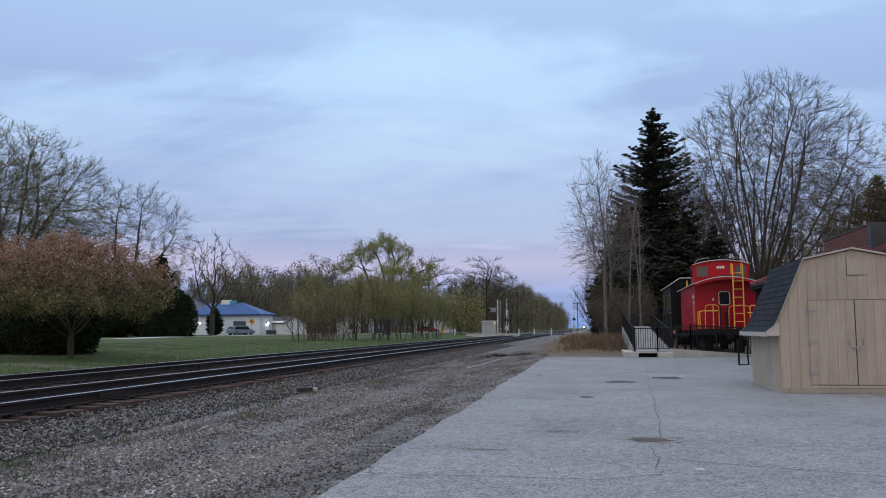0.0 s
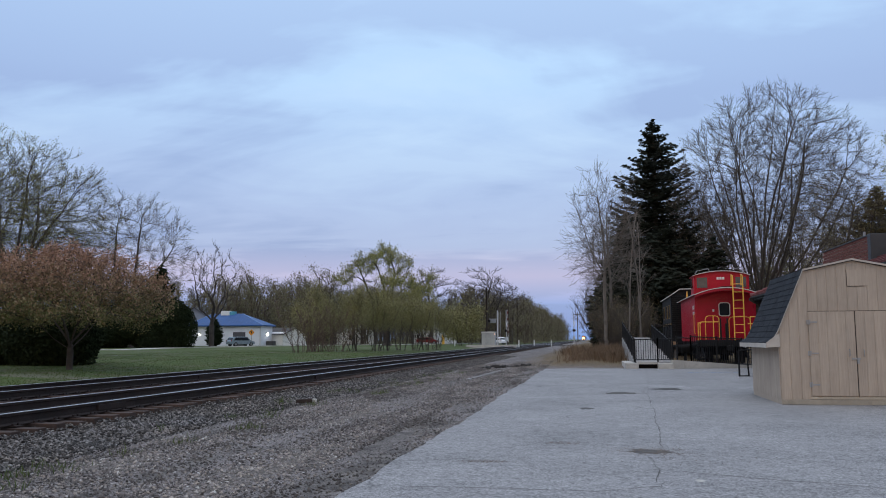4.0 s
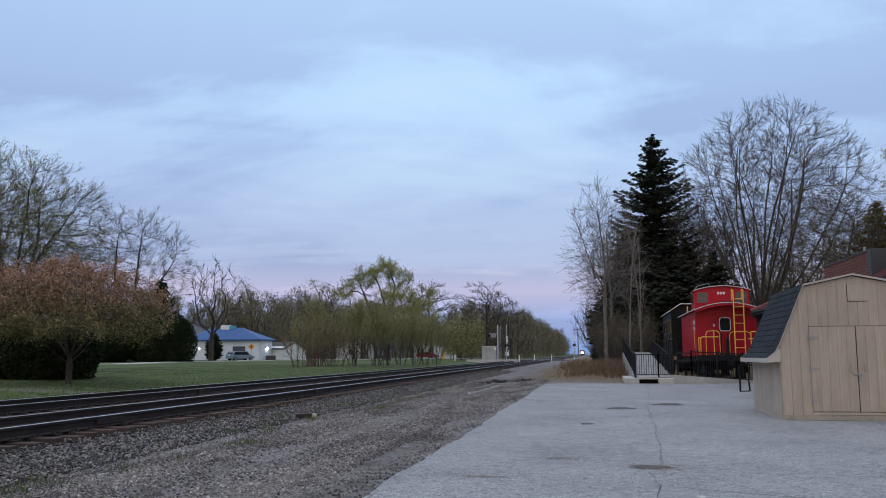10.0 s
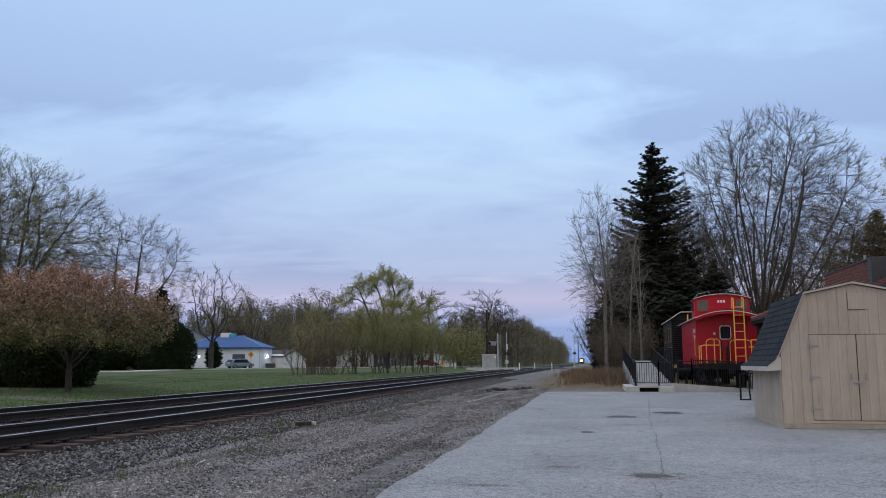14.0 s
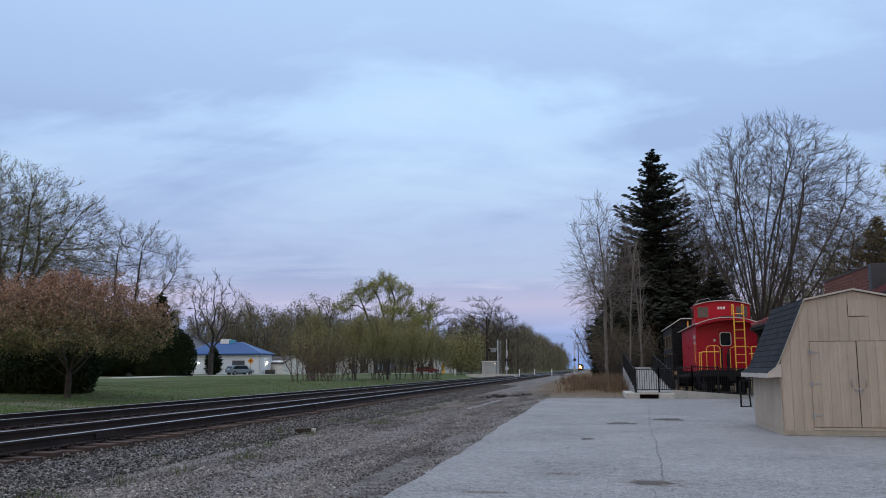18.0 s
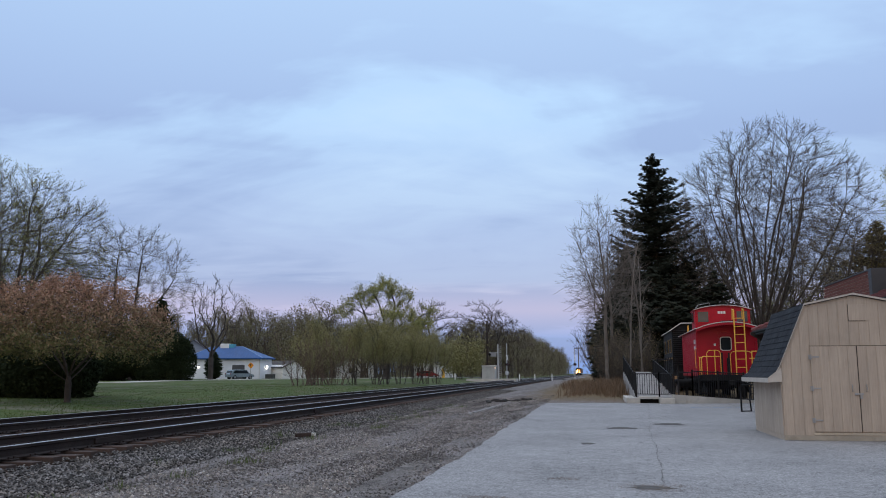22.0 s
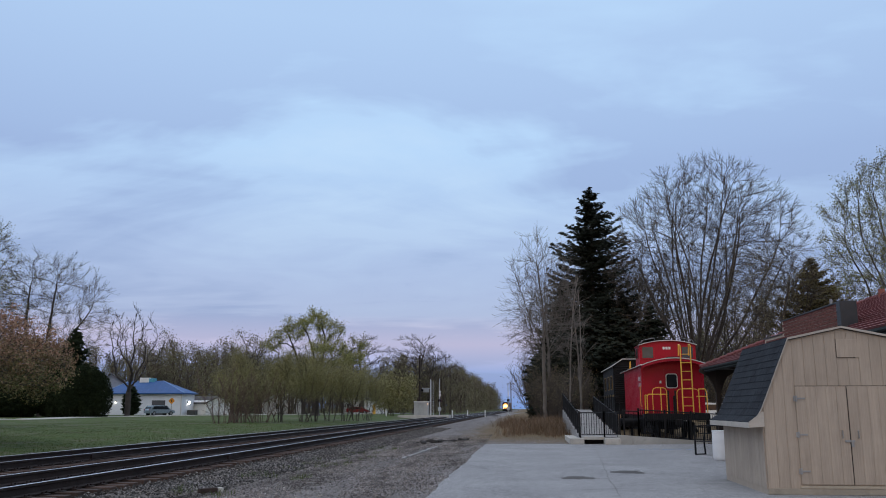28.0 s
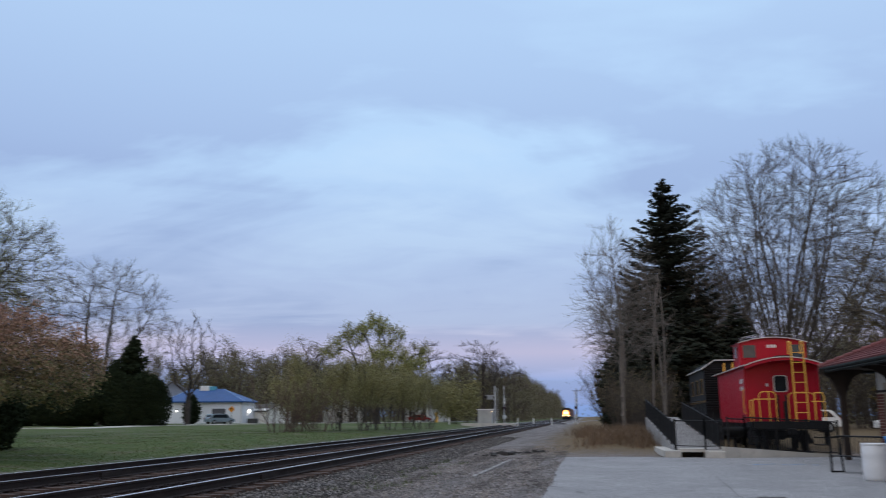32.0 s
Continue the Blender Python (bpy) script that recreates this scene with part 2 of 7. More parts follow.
def terrain():
    """Gravel beside the track, dirt and dry grass, mown grass beyond the track."""
    m, n, b = shader("gravel_dirt_and_grass", .95, 0.0, .2)
    p = n.add("ShaderNodeTexCoord").outputs["Object"]
    x = n.add("ShaderNodeSeparateXYZ", inputs={0: p})
    n1, n2, n3 = n.noise(p, .5, 5.0, .6), n.noise(p, 22.0, 6.0, .85), n.noise(p, 2.2, 5.0, .65)
    vor = n.add("ShaderNodeTexVoronoi", inputs={"Vector": p, "Scale": 46.0})
    stone = n.span(n.add("ShaderNodeSeparateColor", inputs={0: vor.outputs["Color"]}).outputs[0], 0, 1, .04, .34)
    gravel = n.add("ShaderNodeCombineColor", inputs={0: n.math("MULTIPLY", stone, 1.05), 1: n.math("MULTIPLY", stone, .95), 2: n.math("MULTIPLY", stone, .92)}).outputs[0]
    dirt = n.ramp(n.math("ADD", n.math("MULTIPLY", n3, .55), n.math("MULTIPLY", n2, .45)), (.38, (.03, .028, .026)), (.5, (.095, .086, .078)), (.62, (.25, .23, .205)))
    lane = n.add("ShaderNodeCombineXYZ", inputs={0: n.math("MULTIPLY", x.outputs[0], 1.25), 1: n.math("MULTIPLY", x.outputs[1], .16), 2: 4.0}).outputs[0]
    streak = n.noise(lane, 1.0, 4.0, .6, .3)
    loose = n.math("MULTIPLY", n.span(n1, .30, .50), n.span(streak, .36, .52, .3, 1.0))
    c = n.mix(loose, dirt, gravel)
    c = n.mix(n.math("MULTIPLY", n.span(streak, .52, .66), n.span(n2, .42, .60)), c, (.125, .112, .10, 1))
    lawn = n.mix(n.span(n3, .35, .65), (.044, .080, .020, 1), (.090, .110, .036, 1))
    lawn = n.mix(n.span(n1, .50, .64, 0, .7), lawn, (.125, .108, .070, 1))
    bare = n.noise(n.add("ShaderNodeCombineXYZ", inputs={0: n.math("MULTIPLY", x.outputs[0], .10), 1: n.math("MULTIPLY", x.outputs[1], .32), 2: 7.0}).outputs[0], 1.0, 5.0, .6, .4)
    lawn = n.mix(n.span(bare, .57, .66, 0, .7), lawn, (.17, .155, .13, 1))
    lawn = n.mix(n.span(n2, .55, .75, 0, .35), lawn, (.03, .05, .012, 1))
    edge = n.math("ADD", x.outputs[0], n.span(n3, .3, .7, -1.6, 1.6))
    c = n.mix(n.span(edge, -17.0, -18.6), c, lawn)
    straw = n.mix(n.span(n2, .35, .65), (.19, .135, .075, 1), (.10, .075, .045, 1))
    far = n.span(n.math("ADD", x.outputs[1], n.span(n3, .3, .7, -3, 3)), 41, 47)
    right = n.span(n.math("ADD", x.outputs[0], n.span(n3, .3, .7, -1.5, 1.5)), -4.5, -2.5)
    c = n.mix(n.math("MULTIPLY", far, right), c, straw)
    n.put(b, "Base Color", c)
    relief(n, b, n.math("ADD", vor.outputs["Distance"], n2), .6, .03)
    return m


def ballast():
    m, n, b = shader("dark_ballast_stone", .9, 0.0, .3)
    r = n.add("ShaderNodeNewGeometry").outputs["Random Per Island"]
    p = n.add("ShaderNodeTexCoord").outputs["Object"]
    t = n.span(n.math("POWER", r, 3.0), 0, 1, .035, .30)
    warm = n.noise(p, .6, 2.0)
    c = n.add("ShaderNodeCombineColor", inputs={0: t, 1: n.math("MULTIPLY", t, n.span(warm, .3, .7, .88, .97)), 2: n.math("MULTIPLY", t, n.span(warm, .3, .7, .78, .95))}).outputs[0]
    n.put(b, "Base Color", c)
    return m


def pebbles():
    m, n, b = shader("pale_mixed_pebbles", .9, 0.0, .3)
    r = n.add("ShaderNodeNewGeometry").outputs["Random Per Island"]
    c = n.ramp(r, (0.0, (.05, .048, .046)), (.45, (.14, .122, .115)), (.75, (.26, .228, .21)), (.9, (.34, .29, .24)), (1.0, (.50, .49, .47)))
    p = n.add("ShaderNodeTexCoord").outputs["Object"]
    x = n.add("ShaderNodeSeparateXYZ", inputs={0: p})
    lane = n.add("ShaderNodeCombineXYZ", inputs={0: n.math("MULTIPLY", x.outputs[0], 1.25), 1: n.math("MULTIPLY", x.outputs[1], .16), 2: 4.0}).outputs[0]
    dust = n.math("ADD", n.math("MULTIPLY", n.noise(lane, 1.0, 4.0, .6, .3), .6), n.math("MULTIPLY", n.noise(p, .7, 4.0, .6), .4))
    c = n.mix(n.span(dust, .42, .54, .72, 0.0), c, (.050, .043, .038, 1))
    c = n.mix(n.span(dust, .54, .66, 0.0, .35), c, (.40, .37, .33, 1))
    n.put(b, "Base Color", c)
    return m


ASPHALT, TERRAIN, STONES, PEBBLES = asphalt(), terrain(), ballast(), pebbles()


# ---- building blocks ----
def thing(name, label, category, at=None, group="", kind=""):
    ob = new(name)
    ob.empty_display_size = .2
    if at is not None:
        ob.matrix_basis = at
    return tagged(ob, label, category, group, kind)


def hang(ob, parent):
    if parent is not None:
        ob.parent = parent
    return ob


def part(name, bm, material, parent=None, label="", smooth=False):
    me = bpy.data.meshes.new(name)
    bmesh.ops.recalc_face_normals(bm, faces=bm.faces)
    bm.to_mesh(me)
    bm.free()
    return lay(name, me, material, parent, label, smooth)


def lay(name, me, material, parent=None, label="", smooth=False):
    if material is not None and not me.materials:
        me.materials.append(material)
    if smooth:
        me.polygons.foreach_set("use_smooth", [True] * len(me.polygons))
    ob = hang(new(name, me), parent)
    if label:
        ob["label"] = label
    return ob


def box(bm, x0, x1, y0, y1, z0, z1, m=None):
    v = [bm.verts.new((x, y, z)) for x in (x0, x1) for y in (y0, y1) for z in (z0, z1)]
    if m is not None:
        for k in v:
            k.co = m @ k.co
    for f in ((0, 1, 3, 2), (4, 6, 7, 5), (0, 4, 5, 1), (2, 3, 7, 6), (0, 2, 6, 4), (1, 5, 7, 3)):
        bm.faces.new([v[i] for i in f])
    return bm


def block(x0, x1, y0, y1, z0, z1, bevel=0.0, m=None):
    bm = box(bmesh.new(), x0, x1, y0, y1, z0, z1, m)
    if bevel:
        bmesh.ops.bevel(bm, geom=bm.edges[:], offset=bevel, segments=2, affect="EDGES", profile=.6)
    return bm


def rod(bm, a, c, r, r2=None, n=8):
    """A round bar from a to c."""
    a, c = Vector(a), Vector(c)
    q = (c - a).to_track_quat("Z", "Y")
    rings = []
    for p, s in ((a, r), (c, r if r2 is None else r2)):
        rings.append([bm.verts.new(p + q @ Vector((s * math.cos(k * math.tau / n), s * math.sin(k * math.tau / n), 0))) for k in range(n)])
    for k in range(n):
        bm.faces.new((rings[0][k], rings[0][(k + 1) % n], rings[1][(k + 1) % n], rings[1][k]))
    bm.faces.new(rings[0][::-1])
    bm.faces.new(rings[1])
    return bm


def bar(*args, **kw):
    return rod(bmesh.new(), *args, **kw)


def pipe(points, r, n=8):
    bm = bmesh.new()
    for a, c in zip(points, points[1:]):
        rod(bm, a, c, r, n=n)
    return bm


def prism(profile, y0, y1, axis="y"):
    """A closed outline (u, v) pushed from y0 to y1; u, v are x, z for axis y, and y, z for axis x."""
    bm = bmesh.new()
    put = (lambda u, v, s: (u, s, v)) if axis == "y" else (lambda u, v, s: (s, u, v)) if axis == "x" else (lambda u, v, s: (u, v, s))
    ends = [[bm.verts.new(put(u, v, s)) for u, v in profile] for s in (y0, y1)]
    n = len(profile)
    for k in range(n):
        bm.faces.new((ends[0][k], ends[0][(k + 1) % n], ends[1][(k + 1) % n], ends[1][k]))
    bm.faces.new(ends[0])
    bm.faces.new(ends[1][::-1])
    return bm


def lathe(profile, n=20):
    """A turned body from (radius, height) rows."""
    bm = bmesh.new()
    rings = [[bm.verts.new((r * math.cos(k * math.tau / n), r * math.sin(k * math.tau / n), z)) for k in range(n)] for r, z in profile]
    for a, c in zip(rings, rings[1:]):
        for k in range(n):
            bm.faces.new((a[k], a[(k + 1) % n], c[(k + 1) % n], c[k]))
    bm.faces.new(rings[0][::-1])
    bm.faces.new(rings[-1])
    return bm


def mesh_from(name, verts, faces):
    me = bpy.data.meshes.new(name)
    me.from_pydata(verts, [], faces)
    me.update()
    return me


# ---- ground ----
def gz(x, y):
    """Height of the ground."""
    x, y = np.asarray(x, float), np.asarray(y, float)
    bed = np.interp(x, [-18.0, -16.6, -15.6, -8.0, -6.9, -6.0], [0, .0, .06, .06, -.01, 0])
    field = np.interp(x, [-24, -17], [1, 0]) * np.interp(y, [0, 30, 90, 140, 400], [.1, .25, .45, .62, .8])
    right = np.interp(x, [-6, -1], [0, 1]) * np.interp(y, [42.0, 60, 140, 300], [0, .55, .7, .7])
    wave = .03 * np.sin(x * .9 + y * .37) * np.sin(y * .61 - x * .2) * np.interp(np.abs(x + 11.5), [4, 9], [0, 1])
    flat = np.where((x > -3.0) & (y < 42.0), 1.0, 0.0)
    return bed + field + right + wave * (1 - flat) - .05


def grid_sheet(name, xs, ys, material):
    X, Y = np.meshgrid(xs, ys)
    V = np.stack([X, Y, gz(X, Y)], -1).reshape(-1, 3)
    w_, h_ = len(xs), len(ys)
    i = np.arange(w_ * h_).reshape(h_, w_)
    F = np.stack([i[:-1, :-1], i[:-1, 1:], i[1:, 1:], i[1:, :-1]], -1).reshape(-1, 4)
    ob = lay(name, mesh_from(name, V.tolist(), F.tolist()), material, smooth=True)
    return ob


xs = np.unique(np.concatenate([np.linspace(-1500, -120, 12), np.arange(-120, -26, 4), np.arange(-26, 12, .5), np.arange(12, 120, 6), np.linspace(120, 1500, 12)]))
ys = np.unique(np.concatenate([np.linspace(-400, -20, 10), np.arange(-20, 70, .75), np.arange(70, 300, 5), np.linspace(300, 3200, 18)]))
ground = tagged(grid_sheet("ground", xs, ys, TERRAIN), "gravel and dirt beside the track, mown grass beyond it", "ground", kind="structure")

rng = random.Random(4)
# paved lot with a worn, crumbling edge along the gravel
bm = bmesh.new()
west = []
y = -30.0
while y < 41.0:
    west.append((-2.28 + rng.uniform(-.028, .028) + .03 * math.sin(y * .5) + .018 * math.sin(y * 2.3 + 1), y))
    y += rng.uniform(.14, .5)
outline = west + [(-2.1, 40.6), (-1.2, 41.0), (1.5, 41.1), (8.0, 43.2), (40, 43.2), (40, -30)]
lo = [bm.verts.new((u, v, -.08)) for u, v in outline]
hi = [bm.verts.new((u, v, 0.0)) for u, v in outline]
bm.faces.new(hi)
for k in range(len(outline)):
    j = (k + 1) % len(outline)
    bm.faces.new((lo[k], lo[j], hi[j], hi[k]))
bmesh.ops.triangulate(bm, faces=[f for f in bm.faces if len(f.verts) > 4])
tagged(part("pavement", bm, ASPHALT), "worn grey asphalt lot with cracks and patches", "pavement", kind="structure")

HOLE = paint("pothole_dark_fill", (.075, .07, .066), .95, var=.4, scale=5, fine=50, bump=.9)
SAND = paint("pothole_sandy_rim", (.175, .155, .135), .95, var=.3, scale=5, fine=50, bump=.7)
CRACK = paint("crack_dirt", (.085, .08, .075), .95, var=.3)


def patch(name, x, y, rx, ry, h, material, label, seed):
    r = random.Random(seed)
    bm = bmesh.new()
    n = 48
    ring = []
    for k in range(n):
        a = k * math.tau / n
        s = 1 + .14 * math.sin(3 * a + seed) + .10 * math.sin(7 * a + 2 * seed) + r.uniform(-.16, .16)
        ring.append(bm.verts.new((rx * s * math.cos(a), ry * s * math.sin(a), 0.0)))
    mid = bm.verts.new((0, 0, h))
    for k in range(n):
        bm.faces.new((ring[k], ring[(k + 1) % n], mid))
    ob = tagged(part(name, bm, material), label, "patch", kind="structure")
    ob.matrix_basis = pose(x, y, .003)


patch("pothole", .66, 10.9, .26, .17, .008, HOLE, "dark shallow pothole filled with loose stones", 2)
patch("pothole", .70, 22.4, .38, .42, .006, HOLE, "dark round patch in the asphalt", 3)
patch("pothole", 2.05, 24.3, .40, .5, .006, HOLE, "dark worn spot in the asphalt", 4)
patch("pothole", -.15, 17.4, .14, .22, .006, HOLE, "dark worn spot in the asphalt", 8)
patch("pale_spot", 1.02, 8.75, .05, .07, .006, CONCRETE, "small pale paint spot on the asphalt", 7)


def crack(points, seed, wide=.0058):
    """A meandering open crack."""
    r = random.Random(seed)
    line = [Vector(points[0])]
    for a, c in zip(points, points[1:]):
        a, c = Vector(a), Vector(c)
        n = max(2, int((c - a).length / .18))
        side = Vector((-(c - a).y, (c - a).x)).normalized()
        for k in range(1, n + 1):
            line.append(a.lerp(c, k / n) + side * (.016 * math.sin(len(line) * .33 + seed) + r.uniform(-.014, .014)))
    bm = bmesh.new()
    prev = None
    for k, p in enumerate(line):
        q = line[min(k + 1, len(line) - 1)] - line[max(k - 1, 0)]
        s = Vector((-q.y, q.x)).normalized() * wide * r.uniform(.35, 1.0)
        now = [bm.verts.new((p.x - s.x, p.y - s.y, .0055)), bm.verts.new((p.x, p.y, .0075)), bm.verts.new((p.x + s.x, p.y + s.y, .0055))]
        if prev:
            bm.faces.new((prev[0], prev[1], now[1], now[0]))
            bm.faces.new((prev[1], prev[2], now[2], now[1]))
        prev = now
    tagged(part("crack", bm, CRACK), "long crack running through the asphalt", "crack", kind="structure")


crack([(.86, 11.3), (1.0, 14), (1.15, 17), (1.35, 22), (1.75, 28), (2.2, 36), (2.4, 40)], 1)
crack([(.62, 10.4), (.68, 9.4), (.60, 8.6)], 2)
crack([(-1.85, 8.0), (-.8, 8.05), (.0, 8.0), (.62, 8.35), (.68, 8.6)], 3, .005)
crack([(.9, 9.3), (1.8, 8.9), (2.9, 8.45), (4.2, 8.1), (6, 8.0)], 4, .006)
bm = bmesh.new()
for k in range(7):
    box(bm, 3.9 + .3 * k, 4.12 + .3 * k, 36.2 + .2 * (k % 3), 36.35 + .2 * (k % 3), .003, .006)
tagged(part("parking_mark", bm, paint("faded_blue_paint", (.16, .30, .48), .9, var=.3, scale=6)), "faded blue parking paint on the asphalt", "road mark", kind="structure")


# ---- stones: ballast on the track bed, loose gravel beside it ----
def scatter(name, count, place, size, label, material, seed, squash=.7):
    g = np.random.default_rng(seed)
    P = place(g, count)
    n = len(P)
    base = np.array([(1, 0, 0), (-1, 0, 0), (0, 1, 0), (0, -1, 0), (0, 0, 1), (0, 0, -1)], float)
    tri = np.array([(0, 2, 4), (2, 1, 4), (1, 3, 4), (3, 0, 4), (2, 0, 5), (1, 2, 5), (3, 1, 5), (0, 3, 5)])
    s = size[0] + (size[1] - size[0]) * g.random((n, 1, 1)) ** 2
    V = base[None] * s * g.uniform(.6, 1.25, (n, 6, 1)) + g.normal(0, .12, (n, 6, 3)) * s
    a = g.uniform(0, math.tau, n)
    R = np.stack([np.stack([np.cos(a), -np.sin(a), 0 * a], -1), np.stack([np.sin(a), np.cos(a), 0 * a], -1), np.stack([0 * a, 0 * a, 0 * a + squash], -1)], 1)
    tilt = g.normal(0, .35, (n, 2))
    V[..., 2] += V[..., 0] * tilt[:, :1] + V[..., 1] * tilt[:, 1:]
    V = np.einsum("nij,nkj->nki", R, V) + P[:, None]
    F = tri[None] + 6 * np.arange(n)[:, None, None]
    return tagged(lay(name, mesh_from(name, V.reshape(-1, 3).tolist(), F.reshape(-1, 3).tolist()), material), label, "gravel", kind="stuff")


X_NEAR, X_FAR, HEAD = -8.757, -12.726, .325   # head of the nearer rail of each track


def bed(g, n):
    y = np.where(g.random(n) < .187, 1 - 8 * g.random(n) ** 1.5, 1 + 72 * g.random(n) ** 1.5)
    x = np.where(g.random(n) < .62, g.uniform(-8.6, -6.45, n), g.uniform(-15.6, -8.6, n))
    z = gz(x, y) + .02 + np.where((x < -8.0) & (x > -15.2), .05, .02) * g.random(n)
    return np.stack([x, y, z], -1)


def verge(g, n):
    y = np.where(g.random(n) < .274, 4 - 8 * g.random(n) ** 1.8, 4 + 46 * g.random(n) ** 1.8)
    x = -6.7 + 4.42 * g.random(n) ** 1.05
    keep = np.sin(x * 3.1 + .6 * np.sin(y * .3)) + .5 * np.sin(y * .8 + x) + g.normal(0, .8, n) > -.8
    x, y = x[keep], y[keep]
    return np.stack([x, y, gz(x, y) + .006], -1)


def crumbs(g, n):
    at = np.array([(.72, 10.9, .42, .30), (-1.25, 9.75, .30, .10), (-.42, 11.6, .22, .14), (.70, 22.4, .5, .5), (.95, 10.2, .8, .5), (2.05, 24.3, .6, .5)])[g.choice(6, n, p=(.5, .16, .12, .08, .08, .06))]
    x, y = g.normal(at[:, 0], at[:, 2] * .55), g.normal(at[:, 1], at[:, 3] * .6)
    return np.stack([x, y, 0 * x + .006], -1)


CRUMB = foliage("brown_crumbs", (.10, .08, .065), (.24, .20, .17), .95)
scatter("pothole_crumbs", 1500, crumbs, (.003, .009), "brown crumbs of asphalt and stone round the potholes", CRUMB, 9)
scatter("ballast_stones", 97000, bed, (.011, .036), "dark crushed-stone ballast heaped along the track", STONES, 1)
scatter("loose_gravel", 145000, verge, (.007, .027), "loose pale gravel scattered beside the track", PEBBLES, 2)


# ---- tracks ----
def rail_profile(x):
    """Foot, web and head of a rail, as an outline in x and z."""
    half = [(.075, 0), (.075, .012), (.012, .035), (.010, .13), (.036, .142), (.037, .176), (.030, .182)]
    return [(x + u, HEAD - .185 + v) for u, v in half] + [(x - u, HEAD - .185 + v) for u, v in half[::-1]]


tie_mesh = bpy.data.meshes.new("tie")
bm = block(-1.3, 1.3, -.115, .115, -.16, 0, .012)
bm.to_mesh(tie_mesh)
bm.free()
plate_mesh = bpy.data.meshes.new("tie_plate")
bm = block(-.17, .17, -.09, .09, 0, .018, .004)
for u in (-.10, .10):
    for v in (-.06, .06):
        box(bm, u - .012, u + .012, v - .012, v + .012, .015, .05)
bm.to_mesh(plate_mesh)
bm.free()
for head, label in ((X_NEAR, "near main track with shiny rails on dark timber ties"), (X_FAR, "far main track with shiny rails on dark timber ties")):
    track = thing("railway_track", label, "track", group="main line tracks", kind="structure")
    for x in (head, head - 1.505):
        rail = part("rail", prism(rail_profile(x), -80, 1600), RUST, track)
        part("rail_head", block(x - .034, x + .034, -80, 1600, HEAD - .003, HEAD + .002), SHINE, rail, "polished running surface")
    mid = head - .7525
    r = random.Random(int(-head * 10))
    for k in range(150):
        t = lay("tie", tie_mesh, TIE, track)
        t.matrix_basis = pose(mid + r.uniform(-.05, .05), -4 + .5 * k + r.uniform(-.03, .03), HEAD - .20 + r.uniform(-.015, .008), 0, 0, r.uniform(-1, 1))
        if k < 60:
            for u in (.7525, -.7525):
                p = lay("tie_plate", plate_mesh, RUST, track)
                p.matrix_basis = pose(mid + u, -4 + .5 * k, HEAD - .203)
    bm = bmesh.new()
    for k in range(700):
        y = 71 + .5 * k
        box(bm, mid - 1.3, mid + 1.3, y - .115, y + .115, HEAD - .36, HEAD - .20)
    tagged(part("far_ties", bm, TIE, track), kind="stuff")
    # joint bars near the camera
    for y in (14.2, 26.1):
        part("joint_bar", block(head + .012, head + .05, y - .45, y + .45, HEAD - .15, HEAD - .05, .006), RUST, track)


